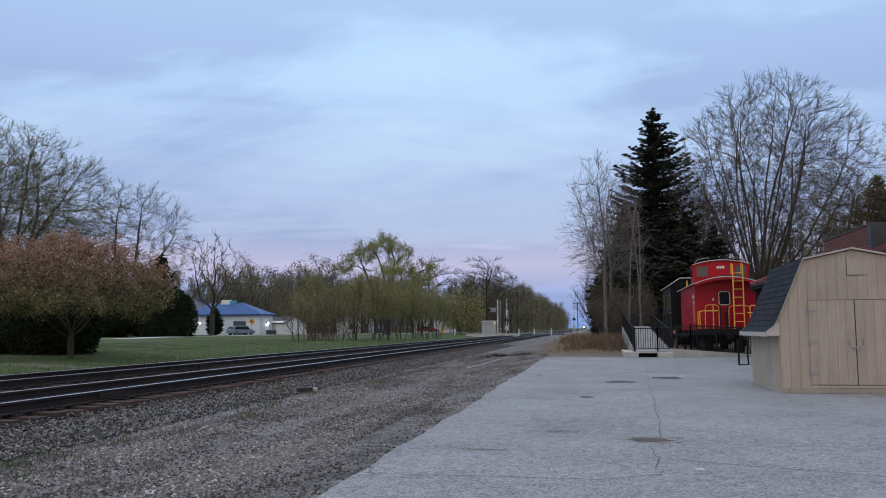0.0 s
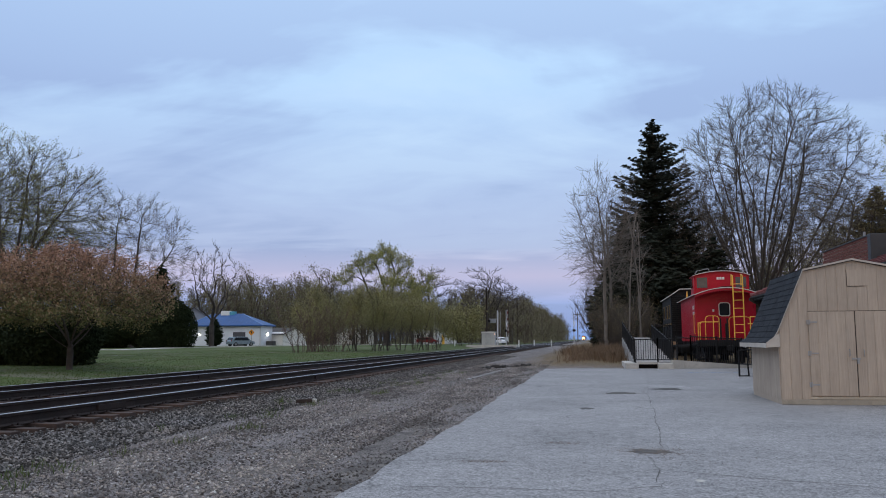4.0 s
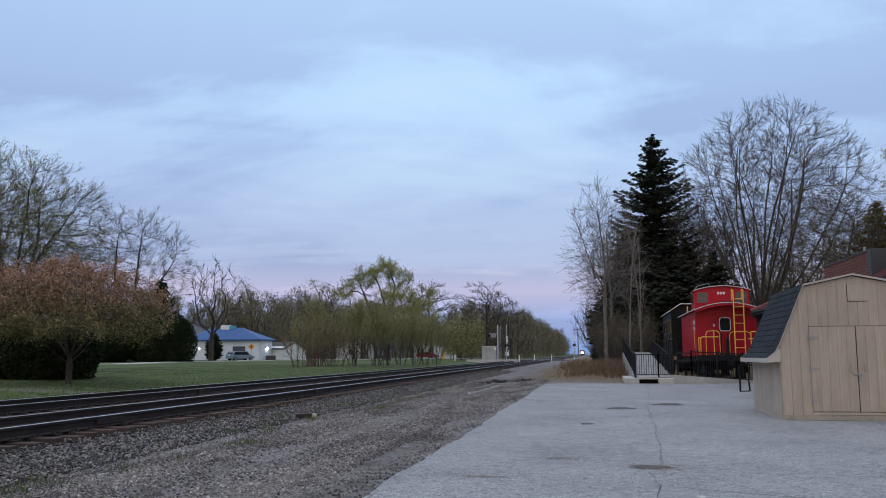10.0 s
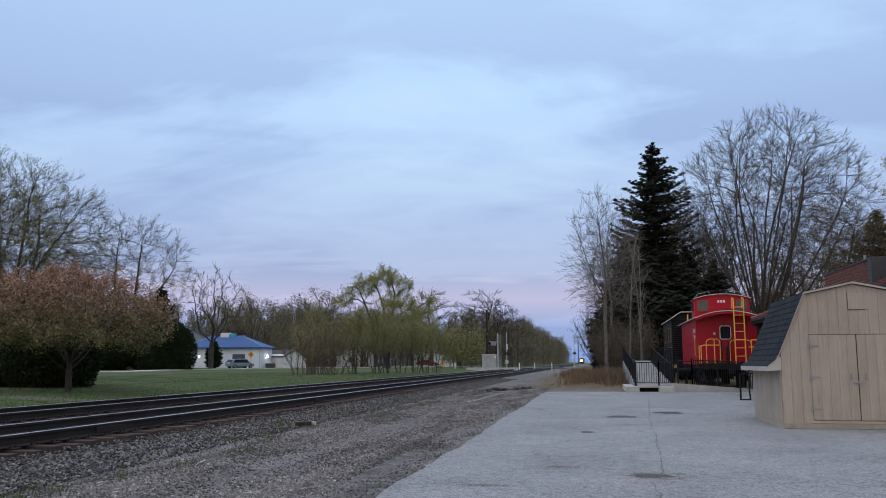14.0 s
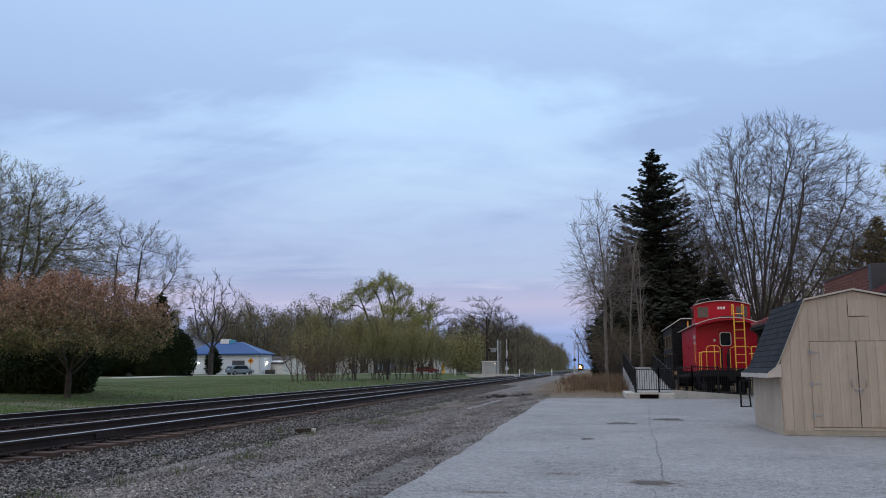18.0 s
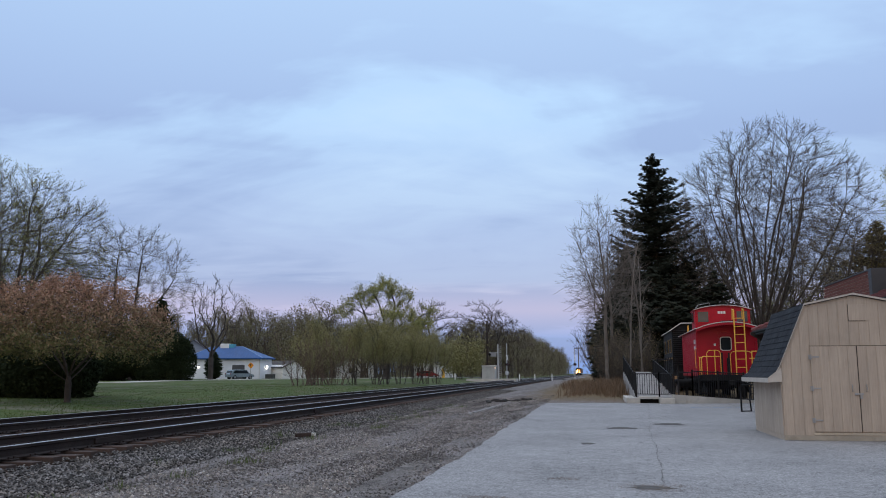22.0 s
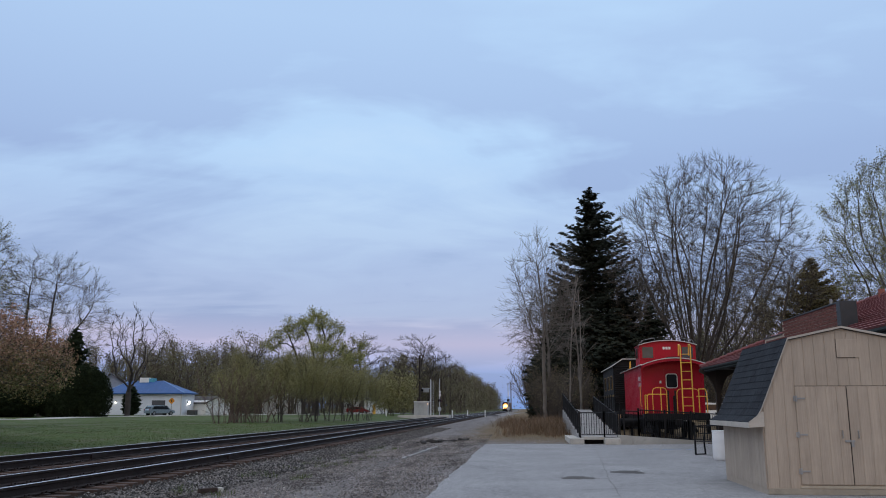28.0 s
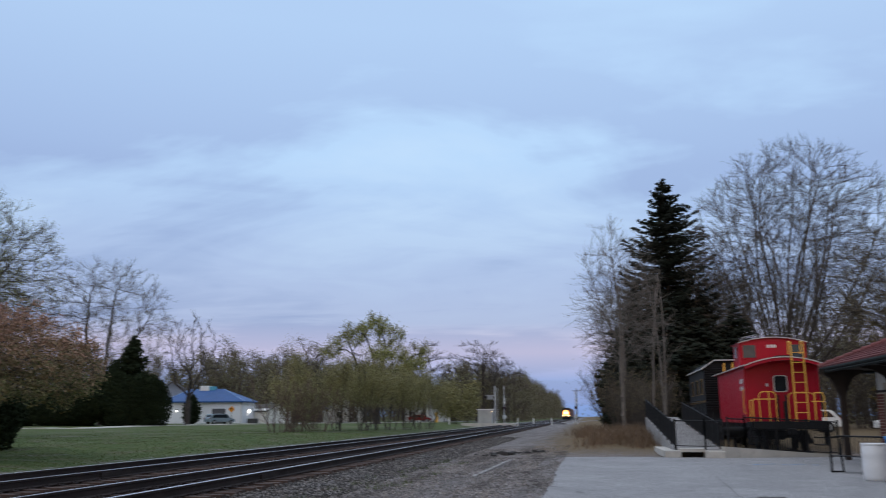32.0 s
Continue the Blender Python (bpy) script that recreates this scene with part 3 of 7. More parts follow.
# ---- garden shed ----
def build_shed():
    shed = thing("garden_shed", "tan wooden shed with barn roof of charcoal shingles", "shed", pose(5.47, 18.92, 0, 0, 0, -.6))
    half, deep = 1.52, 3.35
    knee, peak, eave = (.98, 2.85), 3.06, (1.80, 1.30)
    bend = (1.56, 1.52)
    # front and back gables of grooved boards
    def top(u):
        u = abs(u)
        return peak - (peak - knee[1]) * u / knee[0] if u <= knee[0] else knee[1] - (knee[1] - bend[1]) * (u - knee[0]) / (bend[0] - knee[0])
    edges = [-half + k * .2 for k in range(16)]
    edges = edges[:15] + [half]
    for y0, y1 in ((0, .03), (deep - .03, deep)):
        part("gable_backing", prism([(-half + .01, .12), (half - .01, .12), (half - .01, top(half)), (knee[0], knee[1] - .01), (0, peak - .01), (-knee[0], knee[1] - .01), (-half + .01, top(half))], y0 + .006, y1 - .006), SIDING, shed)
        for a, c in zip(edges, edges[1:]):
            ps = [a + .006, c - .006]
            pts = [(ps[0], .10), (ps[1], .10), (ps[1], top(ps[1]))]
            for q in (knee[0], 0, -knee[0]):
                if ps[0] < q < ps[1]:
                    pts.append((q, top(q)))
            pts.append((ps[0], top(ps[0])))
            part("siding_board", prism(pts, y0 - .002 if y0 == 0 else y0, y1 if y0 == 0 else y1 + .002), SIDING, shed)
    for s in (-1, 1):
        part("side_wall", block(s * half - .015, s * half + .015, .03, deep - .03, .10, 1.56), SIDING, shed)
        for k in range(17):
            y0 = .02 + k * .195
            part("siding_board", block(s * (half + .012) - .008, s * (half + .012) + .008, y0 + .005, min(y0 + .19, deep), .10, 1.55), SIDING, shed)
        part("skid", block(s * 1.50 - .03, s * 1.50 + .03, .0, deep - .0, 0, .10), SIDING, shed)
        # steep lower slope with a kicked-out eave, and shallow upper slope
        line = [(0, peak + .02), (knee[0] + .01, knee[1] + .02), (bend[0], bend[1] + .03), (1.64, 1.42), (eave[0], eave[1])]
        under = [(u, v - .045) for u, v in line]
        out = [(s * u, v) for u, v in line + under[::-1]]
        part("roof_deck", prism(out, -.03, deep + .06), DARK_WOOD, shed)
        # shingle courses
        run = []
        for (u0, v0), (u1, v1) in zip(line, line[1:]):
            d = math.hypot(u1 - u0, v1 - v0)
            n = max(1, round(d / .14))
            run += [((u0 + (u1 - u0) * k / n, v0 + (v1 - v0) * k / n), (u0 + (u1 - u0) * (k + 1) / n, v0 + (v1 - v0) * (k + 1) / n)) for k in range(n)]
        r = random.Random(3 + s)
        rest = bmesh.new()
        for (u0, v0), (u1, v1) in run:
            nx, nz = v0 - v1, u1 - u0
            d = math.hypot(nx, nz)
            nx, nz = nx / d, nz / d
            y = -.04
            while y < deep + .06:
                wide = min(r.choice((.15, .23, .3)), deep + .07 - y)
                lift = r.uniform(.010, .016)
                pts = [(u0, v0), (u1, v1), (u1 + nx * lift, v1 + nz * lift), (u0 + nx * .004, v0 + nz * .004)]
                if s < 0:
                    part("shingle", prism([(s * u, v) for u, v in pts], y + .002, y + wide - .002), SHINGLE, shed)
                else:
                    ends = [[rest.verts.new((s * u, q, v)) for u, v in pts] for q in (y + .002, y + wide - .002)]
                    for k in range(4):
                        rest.faces.new((ends[0][k], ends[0][(k + 1) % 4], ends[1][(k + 1) % 4], ends[1][k]))
                y += wide
        if s > 0:
            tagged(part("shingles", rest, SHINGLE, shed), kind="stuff")
        else:
            rest.free()
        # pale rake trim along the gable edge, and the eave fascia
        for y in (-.055, deep + .06):
            trim = [(u, v + .010) for u, v in line] + [(u, v - .030) for u, v in line[::-1]]
            part("rake_trim", prism([(s * u, v) for u, v in trim], y, y + .02), SIDING_TRIM, shed)
        part("fascia", block(s * eave[0] - .012, s * eave[0] + .012, -.05, deep + .07, eave[1] - .10, eave[1] + .0, .003), SIDING_TRIM, shed)
        bm = bmesh.new()
        box(bm, min(s * 1.53, s * 1.79), max(s * 1.53, s * 1.79), -.02, deep + .04, 1.215, 1.235)
        part("soffit", bm, SIDING_TRIM, shed)
        for y in (-.05, deep + .04):
            part("eave_return", prism([(s * u, v) for u, v in ((1.525, 1.225), (1.80, 1.205), (1.80, 1.295), (1.64, 1.40), (1.56, 1.50), (1.525, 1.50))], y, y + .03), SIDING_TRIM, shed)
    # doors with hinges, pulls and hasp
    for s in (-1, 1):
        a, c = (-.925, -.006) if s < 0 else (.006, .925)
        door = part("door", block(a, c, -.022, -.004, .18, 1.965, .004), SIDING, shed)
        for k in range(5):
            x0 = a + (c - a) * k / 5
            part("door_board", block(x0 + .004, x0 + (c - a) / 5 - .004, -.028, -.020, .19, 1.955, .002), SIDING, door)
        for z in (.42, 1.08, 1.74):
            side = a if s < 0 else c
            bm = block(side - s * .0 - .04, side + .03, -.040, -.028, z - .05, z + .05, .003)
            rod(bm, (side, -.04, z - .055), (side, -.04, z + .055), .012, n=6)
            box(bm, min(side, side - s * .17), max(side, side - s * .17), -.038, -.030, z - .016, z + .016)
            part("hinge", bm, STEEL, door, "grey steel strap hinge")
        px = s * .14
        bm = pipe([(px, -.03, 1.02), (px, -.06, 1.04), (px, -.06, 1.14), (px, -.03, 1.16)], .009, 6)
        part("door_handle", bm, STEEL, door)
    bm = block(-.10, .07, -.05, -.03, .945, .985, .003)
    box(bm, .00, .045, -.06, -.03, .86, .95)
    part("hasp", bm, STEEL, shed, "steel hasp and padlock")
    part("door_gap", block(-.007, .007, -.027, -.003, .18, 1.965), DARK_WOOD, shed)
    part("door_head_gap", block(-.93, .93, -.012, -.003, 1.966, 1.976), DARK_WOOD, shed)
    part("threshold", block(-.95, 1.5, -.035, 0, .115, .165, .004), paint("raw_plank", (.36, .31, .24), .85, var=.15, scale=3), shed)
    part("base_plank", block(-1.53, 1.53, -.03, .0, .004, .11, .004), paint("pale_raw_plank", (.34, .30, .24), .85, var=.15, scale=3), shed)
    part("loft_hatch", block(-.11, .30, -.012, -.003, 2.50, 2.84, .003), SIDING, shed)
    part("hatch_gap", block(-.118, -.110, -.013, -.0025, 2.49, 2.85), DARK_WOOD, shed)
    part("hatch_gap", block(-.118, .22, -.013, -.0025, 2.49, 2.50), DARK_WOOD, shed)


build_shed()


# ---- caboose ----
def arch(half, low, high, n=10):
    """Points of a shallow roof arch from -half to half."""
    return [(-half + 2 * half * k / n, low + (high - low) * (1 - (2 * k / n - 1) ** 2)) for k in range(n + 1)]


def letters(bm, x, z, words, size, face):
    """Plain bars in place of writing: face(u, w) gives a corner on the wall."""
    for u0, u1 in words:
        for v0, v1 in ((0, size),):
            q = [face(x + u0, z + v0), face(x + u1, z + v0), face(x + u1, z + v1), face(x + u0, z + v1)]
            bm.faces.new([bm.verts.new(p) for p in q])


def build_truck(parent, y):
    for s in (-1, 1):
        t = part("truck_frame", prism([(y - 1.25, .42), (y - 1.05, .34), (y + 1.05, .34), (y + 1.25, .42), (y + .7, .62), (y + .3, .82), (y - .3, .82), (y - .7, .62)], s * 1.0 - .06, s * 1.0 + .06, "x"), BLACK, parent)
        for w_ in (-.85, .85):
            m = lathe([(.10, -.07), (.42, -.07), (.42, .03), (.46, .035), (.46, .07), (.10, .07)], 24)
            bmesh.ops.transform(m, matrix=pose(s * .76, y + w_, .46, 0, -90 * s, 0), verts=m.verts)
            part("wheel", m, BLACK, parent)
        bm = bmesh.new()
        for w_ in (-.14, .14):
            for k in range(7):
                rod(bm, (s * 1.0, y + w_, .42 + .045 * k), (s * 1.0, y + w_, .45 + .045 * k), .07, n=8)
        part("spring", bm, BLACK, t)
    part("bolster", block(-1.0, 1.0, y - .18, y + .18, .55, .85, .02), BLACK, parent)


def build_caboose():
    cab = thing("caboose", "bright red caboose with cupola and yellow end railings", "caboose", pose(6.64, 43.95, .10, 0, 0, -.7))
    W, L, floor, side, crown = 1.46, 7.7, 1.22, 3.48, 3.78
    part("underframe", block(-1.35, 1.35, -.85, L + .85, floor - .30, floor - .02, .02), BLACK, cab)
    bm = block(-.5, .5, 2.4, 4.8, .45, floor - .32, .04)
    part("battery_box", bm, BLACK, cab)
    build_truck(cab, 1.1)
    build_truck(cab, L - 1.1)
    part("body", prism([(-W, floor - .02), (W, floor - .02)] + arch(W, side, crown - .07)[::-1], 0, L), RED, cab)
    # vertical batten seams on the near side and end
    for k in range(14):
        y = .28 + k * .54
        part("seam", block(-W - .010, -W + .002, y - .018, y + .018, floor, side - .02), RED, cab)
    part("side_sill", block(-W - .02, -W + .002, 0, L, floor - .05, floor + .10, .004), RED, cab)
    # main roof, running out over both platforms
    top = arch(W + .08, side + .03, crown + .04)
    part("roof", prism(top + [(u, v - .05) for u, v in top[::-1]], -.98, L + .98), RED_ROOF, cab)
    edge = arch(W + .10, side + .025, crown + .055)
    part("roof_edge", prism(edge + [(u, v - .038) for u, v in edge[::-1]], -1.0, -.975), GREY_TRIM, cab, "pale weathered roof edge")
    part("roof_fascia", prism([(u, v - .055) for u, v in edge] + [(u * .99, v - .16) for u, v in edge[::-1]], -.97, -.92), RED, cab)
    part("roof_gutter", block(-W - .15, -W - .09, -.98, L + .98, side, side + .035, .008), GREY_TRIM, cab)
    part("roof_walk", block(-.28, .28, -.9, 1.3, crown + .07, crown + .10), DARK_WOOD, cab)
    # end wall: door with window, corner posts, marker
    door = part("end_door", block(-.40, .30, -.025, .01, floor, 3.32, .006), RED, cab)
    bm = prism([(-.22, 2.42), (.13, 2.42), (.20, 2.46), (.235, 2.53), (.235, 3.01), (.20, 3.08), (.13, 3.12), (-.22, 3.12), (-.29, 3.08), (-.325, 3.01), (-.325, 2.53), (-.29, 2.46)], -.040, -.022)
    part("window_frame", bm, GREY_TRIM, door, "pale rounded window frame")
    bm = prism([(-.21, 2.46), (.12, 2.46), (.17, 2.49), (.195, 2.54), (.195, 3.00), (.17, 3.05), (.12, 3.08), (-.21, 3.08), (-.26, 3.05), (-.285, 3.00), (-.285, 2.54), (-.26, 2.49)], -.046, -.030)
    part("pane", bm, GLASS, door)
    part("number_plate", block(-.62, -.53, -.02, .0, 2.66, 2.78, .004), GREY_TRIM, cab)
    part("brake_stand", block(-.12, .02, -.75, -.60, floor, 2.05, .01), BLACK, cab)
    for x in (-W + .04, W - .04):
        part("corner_post", block(x - .05, x + .05, -.03, .03, floor, side, .006), RED, cab)
    # platform, steps, end sill
    part("platform", block(-1.45, 1.45, -.95, 0, floor - .05, floor, .01), BLACK, cab)
    part("end_sill", block(-1.40, 1.40, -1.02, -.93, floor - .28, floor + .02, .012), BLACK, cab)
    part("coupler", block(-.14, .14, -1.5, -.98, .72, .96, .03), BLACK, cab)
    for s in (-1, 1):
        for k in range(3):
            part("step", block(s * 1.25 - .22, s * 1.25 + .22, -.85, -.15, floor - .36 - .28 * k, floor - .33 - .28 * k, .005), BLACK, cab)
        part("step_side", block(s * 1.48 - .012, s * 1.48 + .012, -.9, -.1, .32, floor, .004), BLACK, cab)
    part("dark_gate_post", block(-.42, -.34, -.98, -.94, floor, 2.30, .01), BLACK, cab)
    part("dark_gate_post", block(-.10, -.02, -.98, -.94, floor, 2.30, .01), BLACK, cab)

    def rail(pts, r=.016):
        part("end_railing", pipe(pts, r), YELLOW, cab, "yellow pipe railing")

    def hoop(x0, x1, z, y=-.96, c=.16):
        return [(x0, y, floor), (x0, y, z - c), (x0 + c * .3, y, z - c * .3), (x0 + c, y, z), (x1 - c, y, z), (x1 - c * .3, y, z - c * .3), (x1, y, z - c), (x1, y, floor)]
    rail(hoop(-1.10, -.45, 2.42))
    rail([(-.72, -.96, floor), (-.72, -.96, 2.42)], .022)
    rail([(-1.36, -.96, floor), (-1.36, -.96, 2.02), (-1.30, -.96, 2.12), (-.5, -.96, 2.12)], .022)
    rail([(-1.42, -.7, floor), (-1.42, -.7, 2.08), (-1.36, -.9, 2.08)], .022)
    rail(hoop(.02, 1.02, 2.36))
    rail([(1.02, -.96, floor), (1.02, -.96, 2.36), (1.32, -.96, 2.36), (1.38, -.96, 2.2), (1.38, -.96, floor)], .024)
    rail([(.90, -.96, 2.02), (1.38, -.96, 2.02)], .02)
    ladder = part("ladder_stile", pipe([(.26, -1.03, floor), (.26, -1.03, 3.7), (.26, -1.03, 4.40), (.26, -.6, 4.46), (.26, -.5, 3.95)], .028), YELLOW, cab, "yellow roof ladder")
    part("ladder_stile", pipe([(.73, -1.03, floor), (.73, -1.03, 3.7), (.73, -1.03, 4.40), (.73, -.6, 4.46), (.73, -.5, 3.95)], .028), YELLOW, cab)
    for k in range(7):
        part("rung", bar((.26, -1.03, floor + .36 + .40 * k), (.73, -1.03, floor + .36 + .40 * k), .016), YELLOW, ladder)
    # cupola
    c0, c1, cw = 1.75, 3.35, 1.39
    cup = part("cupola", prism([(-cw, crown - .25), (cw, crown - .25)] + arch(cw, 4.62, 4.80)[::-1], c0, c1), RED, cab)
    ct = arch(cw + .06, 4.63, 4.86)
    part("cupola_roof", prism(ct + [(u, v - .05) for u, v in ct[::-1]], c0 - .10, c1 + .10), RED_ROOF, cup)
    ce = arch(cw + .07, 4.635, 4.87)
    part("cupola_edge", prism(ce + [(u, v - .035) for u, v in ce[::-1]], c0 - .125, c0 - .10), GREY_TRIM, cup)
    for x in (-.98, .98):
        part("window_frame", block(x - .33, x + .33, c0 - .03, c0 + .01, 3.92, 4.58, .006), RED, cup)
        part("pane", block(x - .27, x + .27, c0 - .04, c0 - .015, 3.97, 4.52, .004), CUPOLA_GLASS, cup)
    for y in (c0 + .80,):
        part("window_frame", block(-cw - .03, -cw + .01, y - .42, y + .42, 3.95, 4.55, .006), RED, cup)
        part("pane", block(-cw - .04, -cw - .015, y - .36, y + .36, 4.0, 4.5), GLASS, cup)
    for s in (-1, 1):
        part("roof_railing", pipe([(s * 1.30, c0 - .05, 4.72), (s * 1.25, c0 - .05, 4.86), (s * .65, c0 - .05, 4.98), (s * .6, c0 - .05, 4.88)], .014, 6), STEEL, cup)
        part("roof_railing", pipe([(s * 1.20, c0 + .1, 4.84), (s * 1.20, c1 - .1, 4.84)], .014, 6), STEEL, cup)
    bm = bmesh.new()
    letters(bm, -.10, 4.40, [(-.13, -.02), (.01, .12), (.15, .26)], .13, lambda u, z: (u, c0 - .006, z))
    part("number_bars", bm, WHITE, cup, "white painted number bars")
    cup.matrix_basis = pose(.10, 0, 0)
    # side: grab irons, painted letters as bars
    bm = bmesh.new()
    letters(bm, .30, 2.80, [(.0, .16), (.22, .38), (.44, .60), (.66, .82)], .20, lambda u, z: (-W - .014, u, z))
    letters(bm, .30, 2.52, [(.0, .12), (.16, .28), (.32, .44), (.52, .64), (.68, .80)], .16, lambda u, z: (-W - .014, u, z))
    part("side_lettering_bars", bm, GREY_TRIM, cab, "white painted lettering bars")
    part("grab_iron", pipe([(-W, .10, 1.55), (-W - .07, .10, 1.6), (-W - .07, .10, 2.5), (-W, .10, 2.55)], .014, 6), YELLOW, cab)
    for x in (-1.02, -.60):
        part("end_ladder_stile", pipe([(x, L + 1.0, floor), (x, L + 1.0, 4.1), (x, L + .6, 4.15), (x, L + .5, 3.6)], .02), YELLOW, cab)
    part("chimney", bar((-.7, 5.4, crown - .1), (-.7, 5.4, crown + .55), .09), BLACK, cab)


build_caboose()


# display track under the caboose and the engine behind it
disp = thing("display_track", "short display track under the caboose", "track", pose(6.68, 43.95, 0, 0, 0, -1.2), kind="structure")
for x in (-.75, .75):
    part("rail", prism([(x - .06, .03), (x + .06, .03), (x + .015, .06), (x + .035, .13), (x - .035, .13), (x - .015, .06)], -2, 26), RUST, disp)
for k in range(40):
    t = lay("tie", tie_mesh, TIE, disp)
    t.matrix_basis = pose(0, -1.8 + .7 * k, .03)


def build_engine():
    """Dark diesel switcher standing behind the caboose, cab towards it."""
    e = thing("switcher_engine", "black diesel switcher with louvred end and yellow window trim", "locomotive", pose(6.40, 54.0, .12, 0, 0, -.6))
    part("frame", block(-1.5, 1.5, -.3, 8.6, .95, 1.30, .03), BLACK_CAR, e)
    part("fuel_tank", block(-1.2, 1.2, 3.4, 5.4, .35, .94, .08), BLACK_CAR, e)
    build_truck(e, 1.6)
    build_truck(e, 6.6)
    prof = [(-1.5, 1.30), (1.5, 1.30), (1.5, 3.95), (.9, 4.30), (-.9, 4.30), (-1.5, 3.95)]
    cab_ = part("cab", prism(prof, 0, 7.2), BLACK_CAR, e)
    rt = [(1.62, 3.93), (.95, 4.38), (-.95, 4.38), (-1.62, 3.93)]
    part("cab_roof", prism(rt + [(u * .97, v - .07) for u, v in rt[::-1]], -.2, 7.4), BLACK_CAR, cab_)
    part("roof_gutter", block(-1.64, -1.60, -.2, 7.4, 3.90, 3.945, .006), GREY_TRIM, cab_, "pale roof gutter line")
    part("roof_gutter", prism([(-1.62, 3.90), (-.95, 4.35), (.95, 4.35), (.95, 4.40), (-.95, 4.40), (-1.62, 3.95)], -.22, -.19), GREY_TRIM, cab_)
    for k in range(18):
        z = 1.75 + .125 * k
        part("louvre", prism([(-.10, z), (.0, z + .03), (.0, z + .085), (-.10, z + .055)], -1.42, -.55, "x"), BLACK, e)
    part("end_door", block(-.4, .4, -.03, .01, 1.35, 3.6, .01), BLACK_CAR, e)
    for x in (-.9, .9):
        part("pane", block(x - .25, x + .25, -.025, .01, 2.7, 3.5, .01), GLASS, cab_)
    for y in (1.2, 3.2, 5.6):
        part("window_frame", block(-1.53, -1.49, y - .50, y + .50, 2.57, 3.43, .01), DULL, cab_, "dull yellow window trim")
        part("pane", block(-1.545, -1.52, y - .44, y + .44, 2.63, 3.37), GLASS, cab_)
    part("yellow_stripe", block(-1.53, -1.50, 0, 8.6, 1.12, 1.28, .004), DULL, e)
    part("stripe", block(-1.525, -1.495, 0, 7.2, 2.12, 2.26, .004), DULL, e)
    for k in range(5):
        part("handrail_post", bar((-1.62, .3 + 1.4 * k, 1.3), (-1.62, .3 + 1.4 * k, 2.3), .02, n=6), BLACK, e)
    part("handrail", bar((-1.62, .3, 2.3), (-1.62, 5.9, 2.3), .02, n=6), BLACK, e)
    part("exhaust_stack", lathe([(.16, 4.2), (.2, 4.5), (.2, 4.55), (.15, 4.55)], 12), BLACK, e).matrix_basis = pose(0, 4.4, 0)


build_engine()


# ---- ramp, deck and railings beside the caboose ----
def railing(parent, a, c, height=1.0, gap=.13, posts=1.8, dense=.012):
    """Black iron railing between two foot points: posts, two rails and pickets."""
    a, c = Vector(a), Vector(c)
    up = Vector((0, 0, 1))
    d = (c - a).length
    n = max(1, round(d / posts))
    for k in range(n + 1):
        p = a.lerp(c, k / n)
        bm = block(-.035, .035, -.035, .035, -.02, height + .05, .005)
        box(bm, -.045, .045, -.045, .045, height + .05, height + .07)
        part("post", bm, BLACK, parent).matrix_basis = Matrix.Translation(p)
    part("top_rail", pipe([a + up * height, c + up * height], .026), BLACK, parent)
    part("bottom_rail", pipe([a + up * .10, c + up * .10], .018), BLACK, parent)
    m = max(2, round(d / gap))
    for k in range(1, m):
        p = a.lerp(c, k / m)
        part("picket", bar(p + up * .10, p + up * height, dense, n=4), BLACK, parent)


